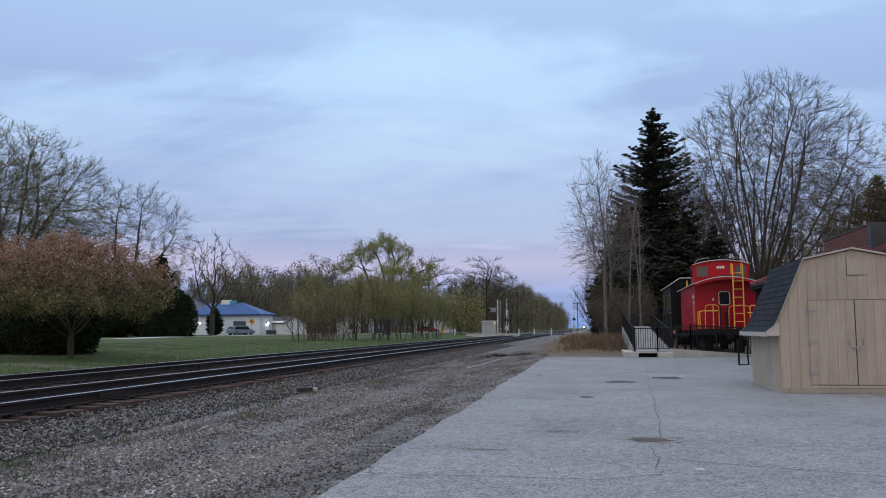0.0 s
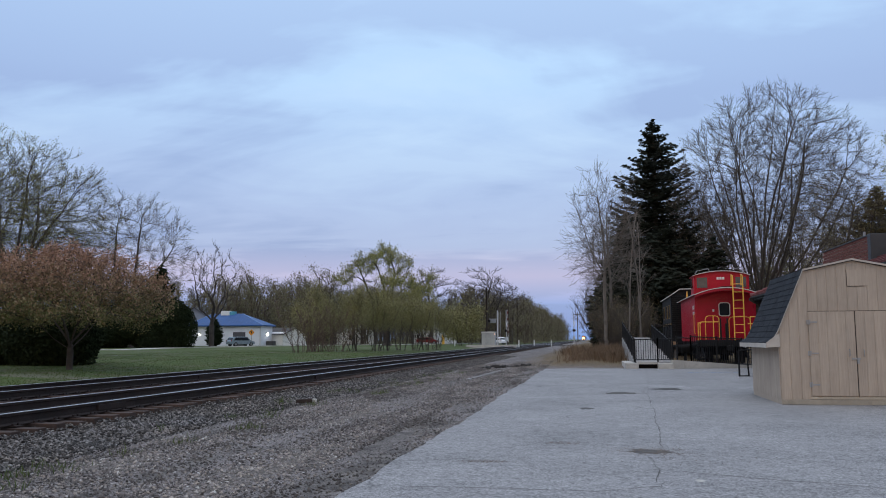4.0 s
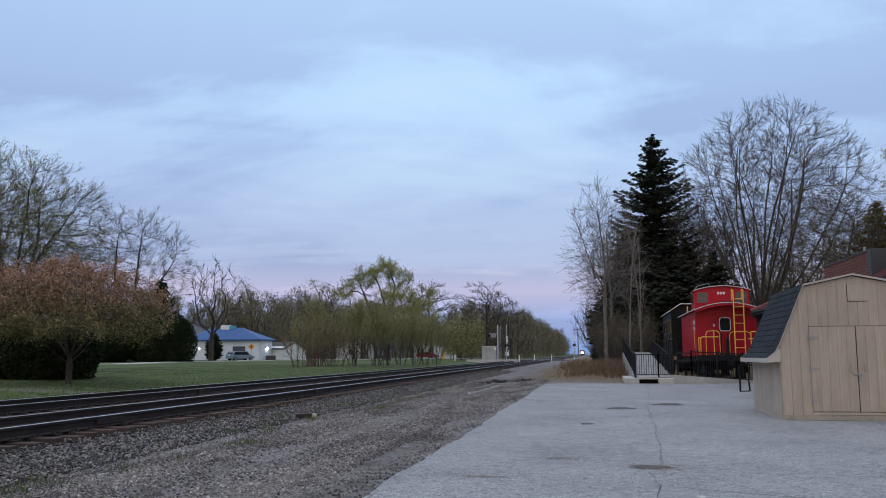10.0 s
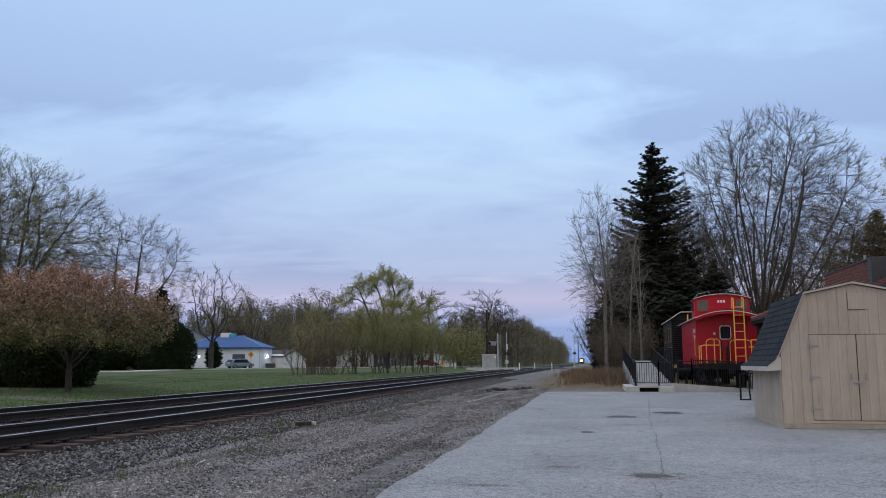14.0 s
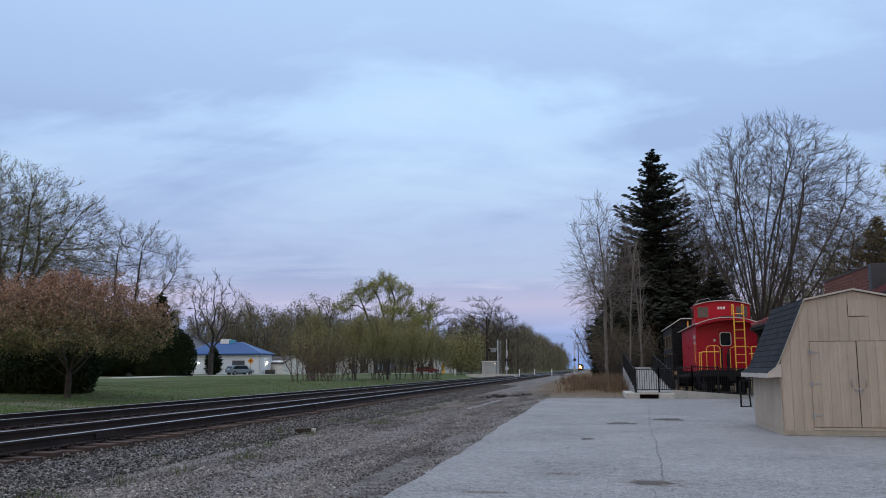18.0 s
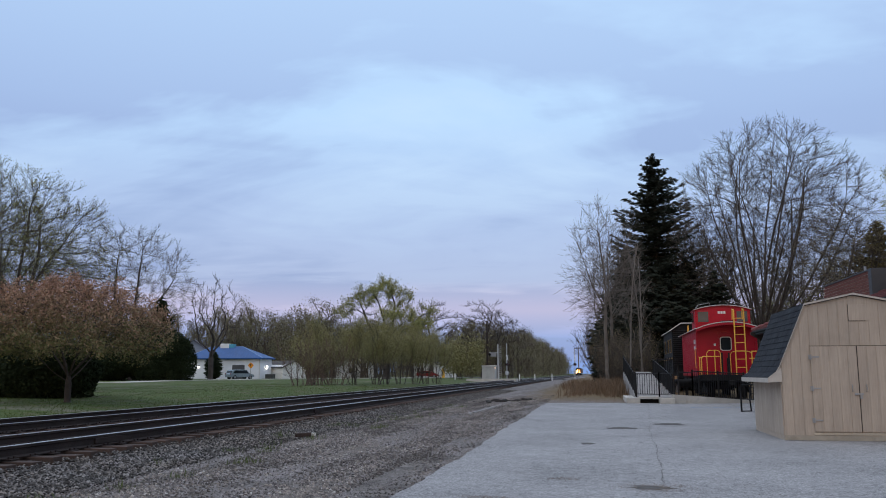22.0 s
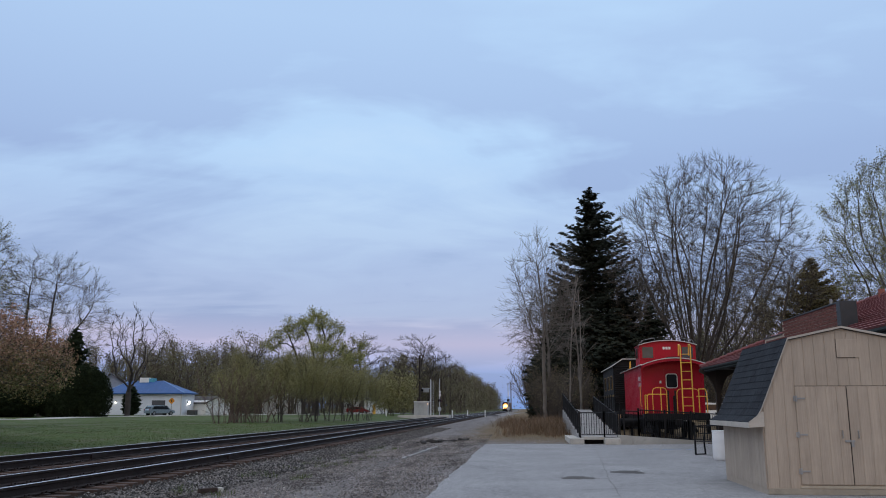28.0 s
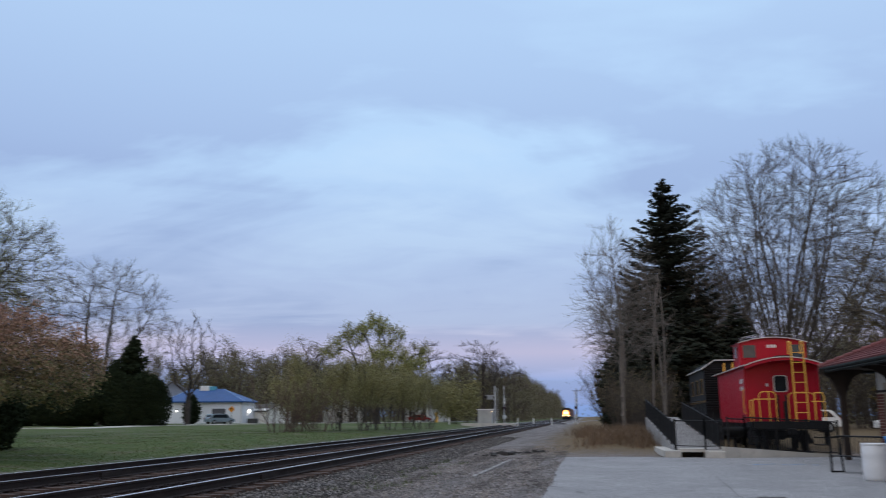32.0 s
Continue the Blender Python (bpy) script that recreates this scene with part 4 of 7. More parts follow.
def build_ramp():
    ramp = thing("access_ramp", "weathered board ramp with black iron railings beside the caboose", "ramp")
    y0, y1, z0, z1, x0, x1 = 41.6, 57.5, .28, 1.50, 1.98, 3.75
    n = 100
    board = bpy.data.meshes.new("deck_board")
    bm = block(-(x1 - x0) / 2, (x1 - x0) / 2, -.068, .068, -.035, 0, .005)
    bm.to_mesh(board)
    bm.free()
    slope = math.degrees(math.atan2(z1 - z0, y1 - y0))
    for k in range(n):
        f = (k + .5) / n
        lay("deck_board", board, DECK, ramp).matrix_basis = pose((x0 + x1) / 2, y0 + (y1 - y0) * f, z0 + (z1 - z0) * f, slope)
    for x in (x0, x1):
        part("stringer", prism([(y0, -.1), (y1, .3), (y1, z1 - .03), (y0, z0 - .03)], x - .02, x + .02, "x"), DECK, ramp)
    for k in range(6):
        f = k / 5
        for x in (x0 + .05, x1 - .05):
            y = y0 + .3 + (y1 - y0 - .6) * f
            part("support", block(x - .06, x + .06, y - .06, y + .06, -.05, z0 + (z1 - z0) * f), DECK, ramp)
    railing(ramp, (x0 + .03, y0, z0), (x0 + .03, y1, z1), 1.0, .10, 1.8, .016)
    railing(ramp, (x1 - .03, y0 + .2, z0), (x1 - .03, y1 - 3, z1 - .23), 1.0, .10, 1.8, .016)
    # landing to the caboose
    deck = thing("deck_landing", "weathered board landing joining the ramp to the caboose", "deck")
    for k in range(16):
        part("deck_board", block(3.75, 5.02, 52.0 + .36 * k, 52.34 + .36 * k, 1.18, 1.22, .005), DECK, deck)
    for x in (3.85, 4.9):
        for y in (52.2, 57.4):
            part("support", block(x - .06, x + .06, y - .06, y + .06, .2, 1.18), DECK, deck)
    part("edge_beam", block(3.78, 5.02, 51.90, 51.98, .98, 1.24, .01), paint("raw_timber_beam", (.42, .27, .15), .8, var=.2, scale=3), deck, "raw orange-brown timber edge beam")
    railing(deck, (3.8, 52.0, 1.22), (5.0, 52.0, 1.22), 1.0, .12)
    # front gate across the ramp's foot, on a concrete curb
    gate = thing("ramp_gate", "black iron picket fence across the ramp foot", "fence")
    railing(gate, (1.96, 41.3, .33), (3.02, 40.75, .33), 1.05, .115, 1.1)
    railing(gate, (3.02, 40.75, .33), (3.75, 41.25, .33), 1.05, .115, 1.1)
    curb = thing("concrete_curb", "pale concrete curb blocks round a dark drain opening", "curb", kind="structure")
    part("curb_block", block(1.52, 2.14, 40.86, 41.5, -.02, .26, .03), CONCRETE, curb)
    part("curb_block", block(3.02, 3.72, 40.6, 41.35, -.02, .26, .03), CONCRETE, curb)
    part("curb_lintel", block(2.10, 3.06, 40.95, 41.6, .20, .32, .012), CONCRETE, curb)
    # black sheet gives the opening its darkness as colour
    part("drain_shadow_back", block(2.14, 3.02, 41.5, 41.55, -.02, .2), BLACK, curb)
    wall_ = part("curb_wall", prism([(0, -.02), (4.9, -.02), (4.9, .06), (0, .42)], 0, .28), CONCRETE, curb)
    wall_.matrix_basis = pose(3.7, 40.70, 0, 0, 0, 18)
    part("ramp_edge", block(1.52, 1.98, 41.5, 46.0, -.02, .24, .02), CONCRETE, curb)
    # low fence before the caboose
    fence = thing("picket_fence", "low black iron picket fence before the caboose", "fence")
    railing(fence, (3.95, 41.25, .26), (4.62, 41.46, .225), 1.2, .22, .9, .009)
    railing(fence, (4.62, 41.46, .225), (8.3, 42.6, .03), 1.28, .105, 1.45, .015)


build_ramp()


def build_bowl():
    b = thing("iron_fire_bowl", "black iron bowl on a short stand beside the ramp", "fire bowl", pose(4.55, 43.4, .05))
    part("bowl", lathe([(.10, .62), (.35, .70), (.52, .86), (.60, 1.06), (.56, 1.06), (.48, .90), (.2, .78)], 20), BLACK, b, smooth=True)
    part("stand", lathe([(.30, 0), (.30, .05), (.08, .12), (.07, .62)], 16), BLACK, b)
    part("plinth_block", block(-.55, .55, -.3, .3, -.02, .0), CONCRETE, b)


build_bowl()


def build_bench(m):
    b = thing("iron_bench", "black iron slatted bench on the asphalt", "bench", m)
    for x in (-.85, .85):
        part("leg", pipe([(x, .05, 0), (x, .05, .95)], .035, 6), BLACK, b)
        part("leg", pipe([(x, .55, 0), (x, .50, .45), (x, .60, .98)], .03, 6), BLACK, b)
        part("armrest", pipe([(x, .05, .95), (x, .60, .98)], .03, 6), BLACK, b)
        part("foot_bar", pipe([(x, .05, .02), (x, .55, .02)], .02, 6), BLACK, b)
    for k in range(7):
        part("seat_slat", block(-.9, .9, .06 + .065 * k, .11 + .065 * k, .44, .46, .004), BLACK, b)
    for k in range(14):
        x = -.85 + .13 * k
        part("back_slat", bar((x, .53, .5), (x, .60, .95), .010, n=5), BLACK, b)
    part("back_rail", bar((-.88, .605, .98), (.88, .605, .98), .025), BLACK, b)
    return b


build_bench(pose(5.82, 31.9, 0, 0, 0, -52))


def build_bins():
    d = thing("plastic_drum", "white plastic drum used as a litter bin", "drum", pose(5.57, 29.6, 0))
    part("shell", lathe([(.27, 0), (.285, .02), (.295, .10), (.30, .30), (.303, .33), (.30, .36), (.30, .60), (.303, .63), (.30, .66), (.295, .82), (.285, .86)], 28), WHITE_PLASTIC, d, smooth=True)
    part("lid", lathe([(.30, .85), (.30, .885), (.28, .89), (.10, .875)], 28), WHITE_PLASTIC, d)
    r = thing("recycling_bin", "blue plastic wheeled recycling bin beside the drum", "bin", pose(6.30, 29.75, 0, 0, 0, 20))
    part("tub", prism([(-.22, .06), (.22, .06), (.29, .98), (-.29, .98)], -.26, .26), BLUE_PLASTIC, r)
    part("lid", block(-.31, .31, -.30, .30, .97, 1.05, .02), BLUE_PLASTIC, r)
    part("handle", bar((-.25, .31, .98), (.25, .31, .98), .018), BLUE_PLASTIC, r)
    for s in (-1, 1):
        part("wheel", bar((s * .20, .24, .09), (s * .27, .24, .09), .09, n=16), RUBBER, r)


build_bins()


# ---- station building ----
def build_station():
    st = thing("railway_station", "red brick railway station with hipped red tile roof", "building")
    wx0, wx1, wy0, wy1 = 8.70, 15.9, 18.96, 38.9       # walls
    ex0, ex1, ey0, ey1 = 7.30, 17.3, 17.55, 40.5       # eaves
    ez, rz, rx = 3.30, 5.45, 12.3                     # eave, ridge
    ry0, ry1 = 22.4, 35.0
    sill, top = 2.36, 3.34
    # brick core behind the face bricks, with openings on the track side
    openings = [(20.66, 22.2, 0.02, 2.45), (23.0, 24.2, .95, 2.3), (32.6, 33.9, .95, 2.3), (34.8, 36.4, .02, 2.45), (37.0, 38.2, .95, 2.3)]
    ys_ = sorted({wy0, wy1, *[o[0] for o in openings], *[o[1] for o in openings]})
    bm = bmesh.new()
    for a, c in zip(ys_, ys_[1:]):
        o = next((o for o in openings if o[0] == a), None)
        if o:
            box(bm, wx0, wx0 + .34, a, c, o[3], sill + .3)
            if o[2] > .1:
                box(bm, wx0, wx0 + .34, a, c, 0, o[2])
        else:
            box(bm, wx0, wx0 + .34, a, c, 0, sill)
    box(bm, wx0 + .34, wx1, wy0, wy0 + .34, 0, sill)
    box(bm, wx0 + .34, wx1, wy1 - .34, wy1, 0, sill)
    box(bm, wx1 - .34, wx1, wy0 + .34, wy1 - .34, 0, sill)
    part("brick_core", bm, MORTAR, st)
    # stucco band under the eaves
    bm = bmesh.new()
    box(bm, wx0 + .03, wx0 + .3, wy0 + .03, wy1 - .03, sill, top)
    box(bm, wx0 + .3, wx1 - .03, wy0 + .03, wy0 + .3, sill, top)
    box(bm, wx0 + .3, wx1 - .03, wy1 - .3, wy1 - .03, sill, top)
    part("stucco_band", bm, STUCCO, st)
    part("timber_post", block(wx0 - .03, wx0 + .07, wy0 - .03, wy0 + .07, sill + .06, top, .008), WHITE, st, "white painted corner post")
    for k in range(11):
        y = wy0 + .34 + 1.78 * k
        # past the first, posts are widened: dark timber stands in for eave shade
        hw = .07 if k == 0 else .34
        part("timber_post", block(wx0 - .02, wx0 + .04, y - hw, y + hw, sill, top, .006), DARK_WOOD, st)
        # curved eave bracket
        pts = [(wx0 - .02, 2.42), (wx0 - .10, 2.45), (wx0 - .16, 2.62), (wx0 - .30, 2.86), (wx0 - .62, 3.06), (wx0 - 1.15, 3.16), (wx0 - 1.15, 3.24), (wx0 - .02, 3.24)]
        part("eave_bracket", prism(pts, y - .07, y + .07), DARK_WOOD, st)
    for k in range(4):
        x = wx0 + .34 + 1.78 * k
        part("timber_post", block(x - .07, x + .07, wy0 - .02, wy0 + .04, sill, top, .006), DARK_WOOD, st)
        pts = [(wy0 - .02, 2.42), (wy0 - .10, 2.45), (wy0 - .16, 2.62), (wy0 - .30, 2.86), (wy0 - .62, 3.06), (wy0 - 1.15, 3.16), (wy0 - 1.15, 3.24), (wy0 - .02, 3.24)]
        part("eave_bracket", prism(pts, x - .07, x + .07, "x"), DARK_WOOD, st)
    part("quoin_stone", block(wx0 - .035, wx0 + .22, wy0 - .035, wy0 + .22, .98, 1.18, .008), STONE, st, "pale stone block in the brick pier")
    part("sill_course", block(wx0 - .05, wx0 + .02, wy0 - .05, wy1, sill - .02, sill + .06, .01), DARK_WOOD, st)
    # doors and windows in the track-side openings
    for y0, y1, z0, z1 in openings:
        if z0 < .1:
            for a, c in ((y0, y0 + .07), (y1 - .07, y1)):
                part("door_frame", block(wx0 - .03, wx0 + .20, a, c, z0, z1, .006), DARK_WOOD, st)
            part("door_lintel", block(wx0 - .03, wx0 + .20, y0 + .07, y1 - .07, z1 - .10, z1, .006), DARK_WOOD, st)
            d = part("door", block(wx0 + .14, wx0 + .20, y0 + .075, y1 - .075, z0, z1 - .105, .006), DARK_WOOD, st, "dark brown panelled door")
            for k in range(4):
                w_ = (y1 - y0 - .2) / 4
                part("door_panel", block(wx0 + .115, wx0 + .15, y0 + .08 + k * w_ + .03, y0 + .08 + (k + 1) * w_ - .03, .25, 2.0, .01), DARK_WOOD, d)
            part("door_handle", bar((wx0 + .10, y0 + .25, 1.0), (wx0 + .10, y0 + .25, 1.2), .015), STEEL, d)
        else:
            part("pane", block(wx0 + .15, wx0 + .17, y0, y1, z0, z1), GLASS, st)
            part("window_frame", prism([(y0, z0), (y1, z0), (y1, z0 + .08), (y0, z0 + .08)], wx0 + .08, wx0 + .16, "x"), DARK_WOOD, st)
            part("window_mullion", block(wx0 + .09, wx0 + .155, (y0 + y1) / 2 - .03, (y0 + y1) / 2 + .03, z0 + .08, z1), DARK_WOOD, st)
            part("window_sill", block(wx0 - .08, wx0 + .12, y0 - .1, y1 + .1, z0 - .10, z0, .01), STONE, st)
    # stone base
    for a, c in zip([wy0] + [o[1] for o in openings if o[2] < .1], [o[0] for o in openings if o[2] < .1] + [wy1]):
        part("stone_base", block(wx0 - .09, wx0 - .005, a - (.09 if a == wy0 else 0), c, 0, .42, .015), STONE, st)
    part("stone_base", block(wx0 - .005, wx1, wy0 - .09, wy0 - .005, 0, .42, .015), STONE, st)
    # roof: four tiled slopes, each on its own deck
    ridge = [(rx, ry0, rz), (rx, ry1, rz)]
    A, B, C, D = (ex0, ey0, ez), (ex0, ey1, ez), (ex1, ey1, ez), (ex1, ey0, ez)
    bm = bmesh.new()
    low = [bm.verts.new((p[0], p[1], p[2] - .10)) for p in (A, B, C, D)]
    hi_ = [bm.verts.new(p) for p in (A, B, C, D)]
    r0, r1 = bm.verts.new(ridge[0]), bm.verts.new(ridge[1])
    for f in ((hi_[0], hi_[1], r1, r0), (hi_[1], hi_[2], r1), (hi_[2], hi_[3], r0, r1), (hi_[3], hi_[0], r0)):
        bm.faces.new(f)
    bm.faces.new(low[::-1])
    for k in range(4):
        bm.faces.new((low[k], low[(k + 1) % 4], hi_[(k + 1) % 4], hi_[k]))
    part("roof_deck", bm, DARK_WOOD, st)
    for a, c in ((A, B), (A, D), (B, C)):
        part("gutter", pipe([Vector(a) + Vector((0, 0, -.06)), Vector(c) + Vector((0, 0, -.05))], .065, 8), GUTTER, st)
        part("fascia", pipe([Vector(a) + Vector((0, 0, -.16)), Vector(c) + Vector((0, 0, -.16))], .05, 4), GUTTER, st)

    def slope(a, c, r_lo, r_hi, count, pieces, name):
        """Courses of interlocking tiles from the eave a-c up to the ridge piece."""
        a, c, r_lo, r_hi = Vector(a), Vector(c), Vector(r_lo), Vector(r_hi)
        n = (c - a).cross(r_lo - a).normalized()
        if n.z < 0:
            n = -n
        V, F = [], []
        for k in range(count):
            f0, f1 = k / count, (k + 1) / count
            p0, p1, q0, q1 = a.lerp(r_lo, f0), c.lerp(r_hi, f0), a.lerp(r_lo, f1), c.lerp(r_hi, f1)
            m = max(1, round((p1 - p0).length / .24))
            lo_a, lo_c, hi_a, hi_c = p0 + n * .066, p1 + n * .066, q0 + n * .020, q1 + n * .020
            for j in range(m):
                rows_ = []
                for u, bulge in ((0, 0), (.18, .006), (.36, .009), (.54, .006), (.72, .0), (1.0, 0)):
                    s = (j + u) / m
                    rows_.append((lo_a.lerp(lo_c, s) + n * bulge, hi_a.lerp(hi_c, s) + n * bulge * .9, p0.lerp(p1, s) + n * .01))
                base = len(V)
                for lo_, hi2, foot in rows_:
                    V.extend((lo_, hi2, foot))
                for i in range(len(rows_) - 1):
                    i0, i1 = base + 3 * i, base + 3 * i + 3
                    F.append((i0, i1, i1 + 1, i0 + 1))
                    F.append((i0 + 2, i1 + 2, i1, i0))
        tagged(lay(name, mesh_from(name, V, F), ROOF_TILE, st), "rows of interlocking red clay tiles", kind="stuff")

    slope(A, B, ridge[0], ridge[1], 18, 0, "roof_tiles")
    slope(A, D, ridge[0], ridge[0], 18, 0, "hip_tiles")
    slope(B, C, ridge[1], ridge[1], 12, 0, "hip_tiles")
    # ridge and hip caps, piece by piece
    for a, c in ((A, ridge[0]), (B, ridge[1]), (D, ridge[0]), (ridge[0], ridge[1])):
        a, c = Vector(a), Vector(c)
        n = max(4, round((c - a).length / .36))
        for k in range(n):
            p, q = a.lerp(c, k / n), a.lerp(c, (k + 1.12) / n)
            part("ridge_tile", bar(p + Vector((0, 0, .075)), q + Vector((0, 0, .045)), .105, .085, 10), ROOF_TILE, st)
    # brick bay that rises through the eave as a stepped parapet
    lead = paint("dark_lead_flashing", (.05, .055, .06), .5, .4, var=.2)
    part("parapet_core", block(8.02, 9.2, 25.92, 33.0, 0, 3.6), MORTAR, st)
    part("parapet_core", block(8.02, 8.34, 25.92, 33.0, 3.6, 3.95), MORTAR, st)
    part("parapet_core", block(8.02, 8.34, 25.92, 30.9, 3.95, 4.36), MORTAR, st)
    part("parapet_cap", block(7.98, 8.38, 25.9, 30.94, 4.36, 4.40, .01), lead, st)
    part("parapet_cap", block(7.98, 8.38, 30.94, 33.05, 3.95, 3.99, .01), lead, st)
    part("parapet_flashing", block(7.96, 8.40, 25.62, 25.9, 3.4, 4.40, .01), lead, st, "dark metal flashing")
    part("roof_vent", bar((12.3, 33.4, 5.4), (12.3, 33.4, 5.75), .12), paint("vent_clay", (.34, .12, .09), .8), st)
    part("vent_pipe", bar((8.2, 26.9, 4.38), (8.2, 26.9, 4.60), .04), STEEL, st)
    # free-standing eave post at the far end
    for y in (39.9,):
        part("canopy_post", block(7.75, 7.95, y - .10, y + .10, 0, 3.25, .01), DARK_WOOD, st)
        part("post_brace", prism([(7.75, 2.25), (7.75, 3.24), (7.1, 3.24), (7.1, 3.12), (7.45, 2.92), (7.62, 2.62)], y - .08, y + .08), DARK_WOOD, st)
        part("post_brace", prism([(7.95, 2.25), (7.95, 3.24), (8.6, 3.24), (8.6, 3.12), (8.25, 2.92), (8.08, 2.62)], y - .08, y + .08), DARK_WOOD, st)
    return st


STATION = build_station()


# ---- trees ----
def tubes(P0, P1, R0, R1, k):
    """Tapered twigs: vertices and faces for many segments at once."""
    P0, P1, R0, R1 = (np.asarray(v, float) for v in (P0, P1, R0, R1))
    d = P1 - P0
    d /= np.linalg.norm(d, axis=1, keepdims=True) + 1e-9
    ref = np.where(np.abs(d[:, 2:]) < .9, np.array([[0, 0, 1.0]]), np.array([[1.0, 0, 0]]))
    a = np.cross(d, ref)
    a /= np.linalg.norm(a, axis=1, keepdims=True) + 1e-9
    c = np.cross(d, a)
    ang = np.arange(k) * math.tau / k
    ring = a[:, None] * np.cos(ang)[None, :, None] + c[:, None] * np.sin(ang)[None, :, None]
    V = np.concatenate([P0[:, None] + ring * R0[:, None, None], P1[:, None] + ring * R1[:, None, None]], 1)
    i = np.arange(k)
    F = np.stack([i, (i + 1) % k, (i + 1) % k + k, i + k], -1)
    F = F[None] + 2 * k * np.arange(len(P0))[:, None, None]
    return V.reshape(-1, 3), F.reshape(-1, 4)


def leaf_quads(C, size, g, flat=0.0, long=1.6):
    """A small folded leaf at each place."""
    n = len(C)
    u = g.normal(size=(n, 3))
    u[:, 2] *= 1 - flat
    u /= np.linalg.norm(u, axis=1, keepdims=True)
    v = np.cross(u, g.normal(size=(n, 3)))
    v /= np.linalg.norm(v, axis=1, keepdims=True)
    w_ = np.cross(u, v)
    s = size * g.uniform(.6, 1.3, (n, 1))
    V = np.stack([C - u * s * long * .5, C + v * s * .5 + w_ * s * .15, C + u * s * long * .5, C - v * s * .5 + w_ * s * .15], 1)
    F = np.arange(4 * n).reshape(n, 4)
    return V.reshape(-1, 3), F


def grow(seed, H, r, lead, levels):
    """Limbs and twigs. lead: (segments, wander, lift) of the trunk; levels: one dict for each order of branching."""
    g = random.Random(seed)
    out = [[] for _ in range(len(levels) + 1)]
    tips = []

    def shoot(p, d, L, r0, lev):
        prm = levels[lev - 1] if lev else dict(seg=lead[0], wander=lead[1], lift=lead[2])
        n = prm["seg"]
        kids = levels[lev] if lev < len(levels) else None
        spots = []
        if kids:
            m = g.randint(*kids["count"])
            first = kids.get("first", .25)
            spots = sorted(first + (1 - first) * (k + g.random()) / m for k in range(m))
        for k in range(n):
            d = (d + Vector((g.gauss(0, 1), g.gauss(0, 1), g.gauss(0, 1))) * prm["wander"] + Vector((0, 0, prm["lift"]))).normalized()
            q = p + d * (L / n)
            end = prm.get("taper", .35)
            ra, rb = r0 * (1 - (1 - end) * k / n), r0 * (1 - (1 - end) * (k + 1) / n)
            out[lev].append((p.x, p.y, p.z, q.x, q.y, q.z, ra, rb))
            while spots and spots[0] <= (k + 1) / n + 1e-6:
                f = spots.pop(0)
                s = p.lerp(q, max(0, f * n - k))
                ax = d.cross(Vector((g.gauss(0, 1), g.gauss(0, 1), g.gauss(0, 1)))).normalized()
                e = Matrix.Rotation(radians(g.uniform(*kids["angle"])), 3, ax) @ d
                shape = kids.get("shape", lambda f_: 1 - .55 * f_)
                shoot(s, e, L * kids["ratio"] * shape(f) * g.uniform(.75, 1.2), ra * kids.get("thin", .55), lev + 1)
            p = q
        if lev >= len(levels) - 1:
            tips.append((p.x, p.y, p.z))

    shoot(Vector((0, 0, -.15)), Vector((g.gauss(0, .03), g.gauss(0, .03), 1)).normalized(), H, r, 0)
    return out, tips


def limbs_mesh(name, out, least=.012):
    VV, FF, base = [], [], 0
    for lev, segs in enumerate(out):
        if not segs:
            continue
        s = np.array(segs)
        V, F = tubes(s[:, :3], s[:, 3:6], np.maximum(s[:, 6], least), np.maximum(s[:, 7], least * .8), (9, 6, 4, 3, 3, 3)[lev])
        VV.append(V)
        FF += (F + base).tolist()
        base += len(V)
    return mesh_from(name, np.concatenate(VV).tolist(), FF)


def build_tree(name, label, at, seed, H, r, lead, levels, bark, leaf=None, leaves=0, size=.1, spread=.35, group="", least=.012, category="tree", per=None):
    t = thing(name, label, category, pose(*at, 0, 0, seed * 47 % 360), group)
    out, tips = grow(seed, H, r, lead, levels)
    lay("trunk", limbs_mesh("trunk", out[:1], least), bark, t, smooth=True)
    tagged(lay("branchwork", limbs_mesh("branchwork", out[1:], least), bark, t), kind="stuff")
    if leaf is not None and leaves:
        g = np.random.default_rng(seed)
        fine = np.array([s[3:6] for s in out[-1]] + [s[3:6] for s in out[-2]])
        C = fine[g.integers(0, len(fine), leaves)] + g.normal(0, spread, (leaves, 3))
        C = C[C[:, 2] > .5]
        V, F = leaf_quads(C, size, g)
        lay("crown", mesh_from("crown", V.tolist(), F.tolist()), leaf, t)
    return t


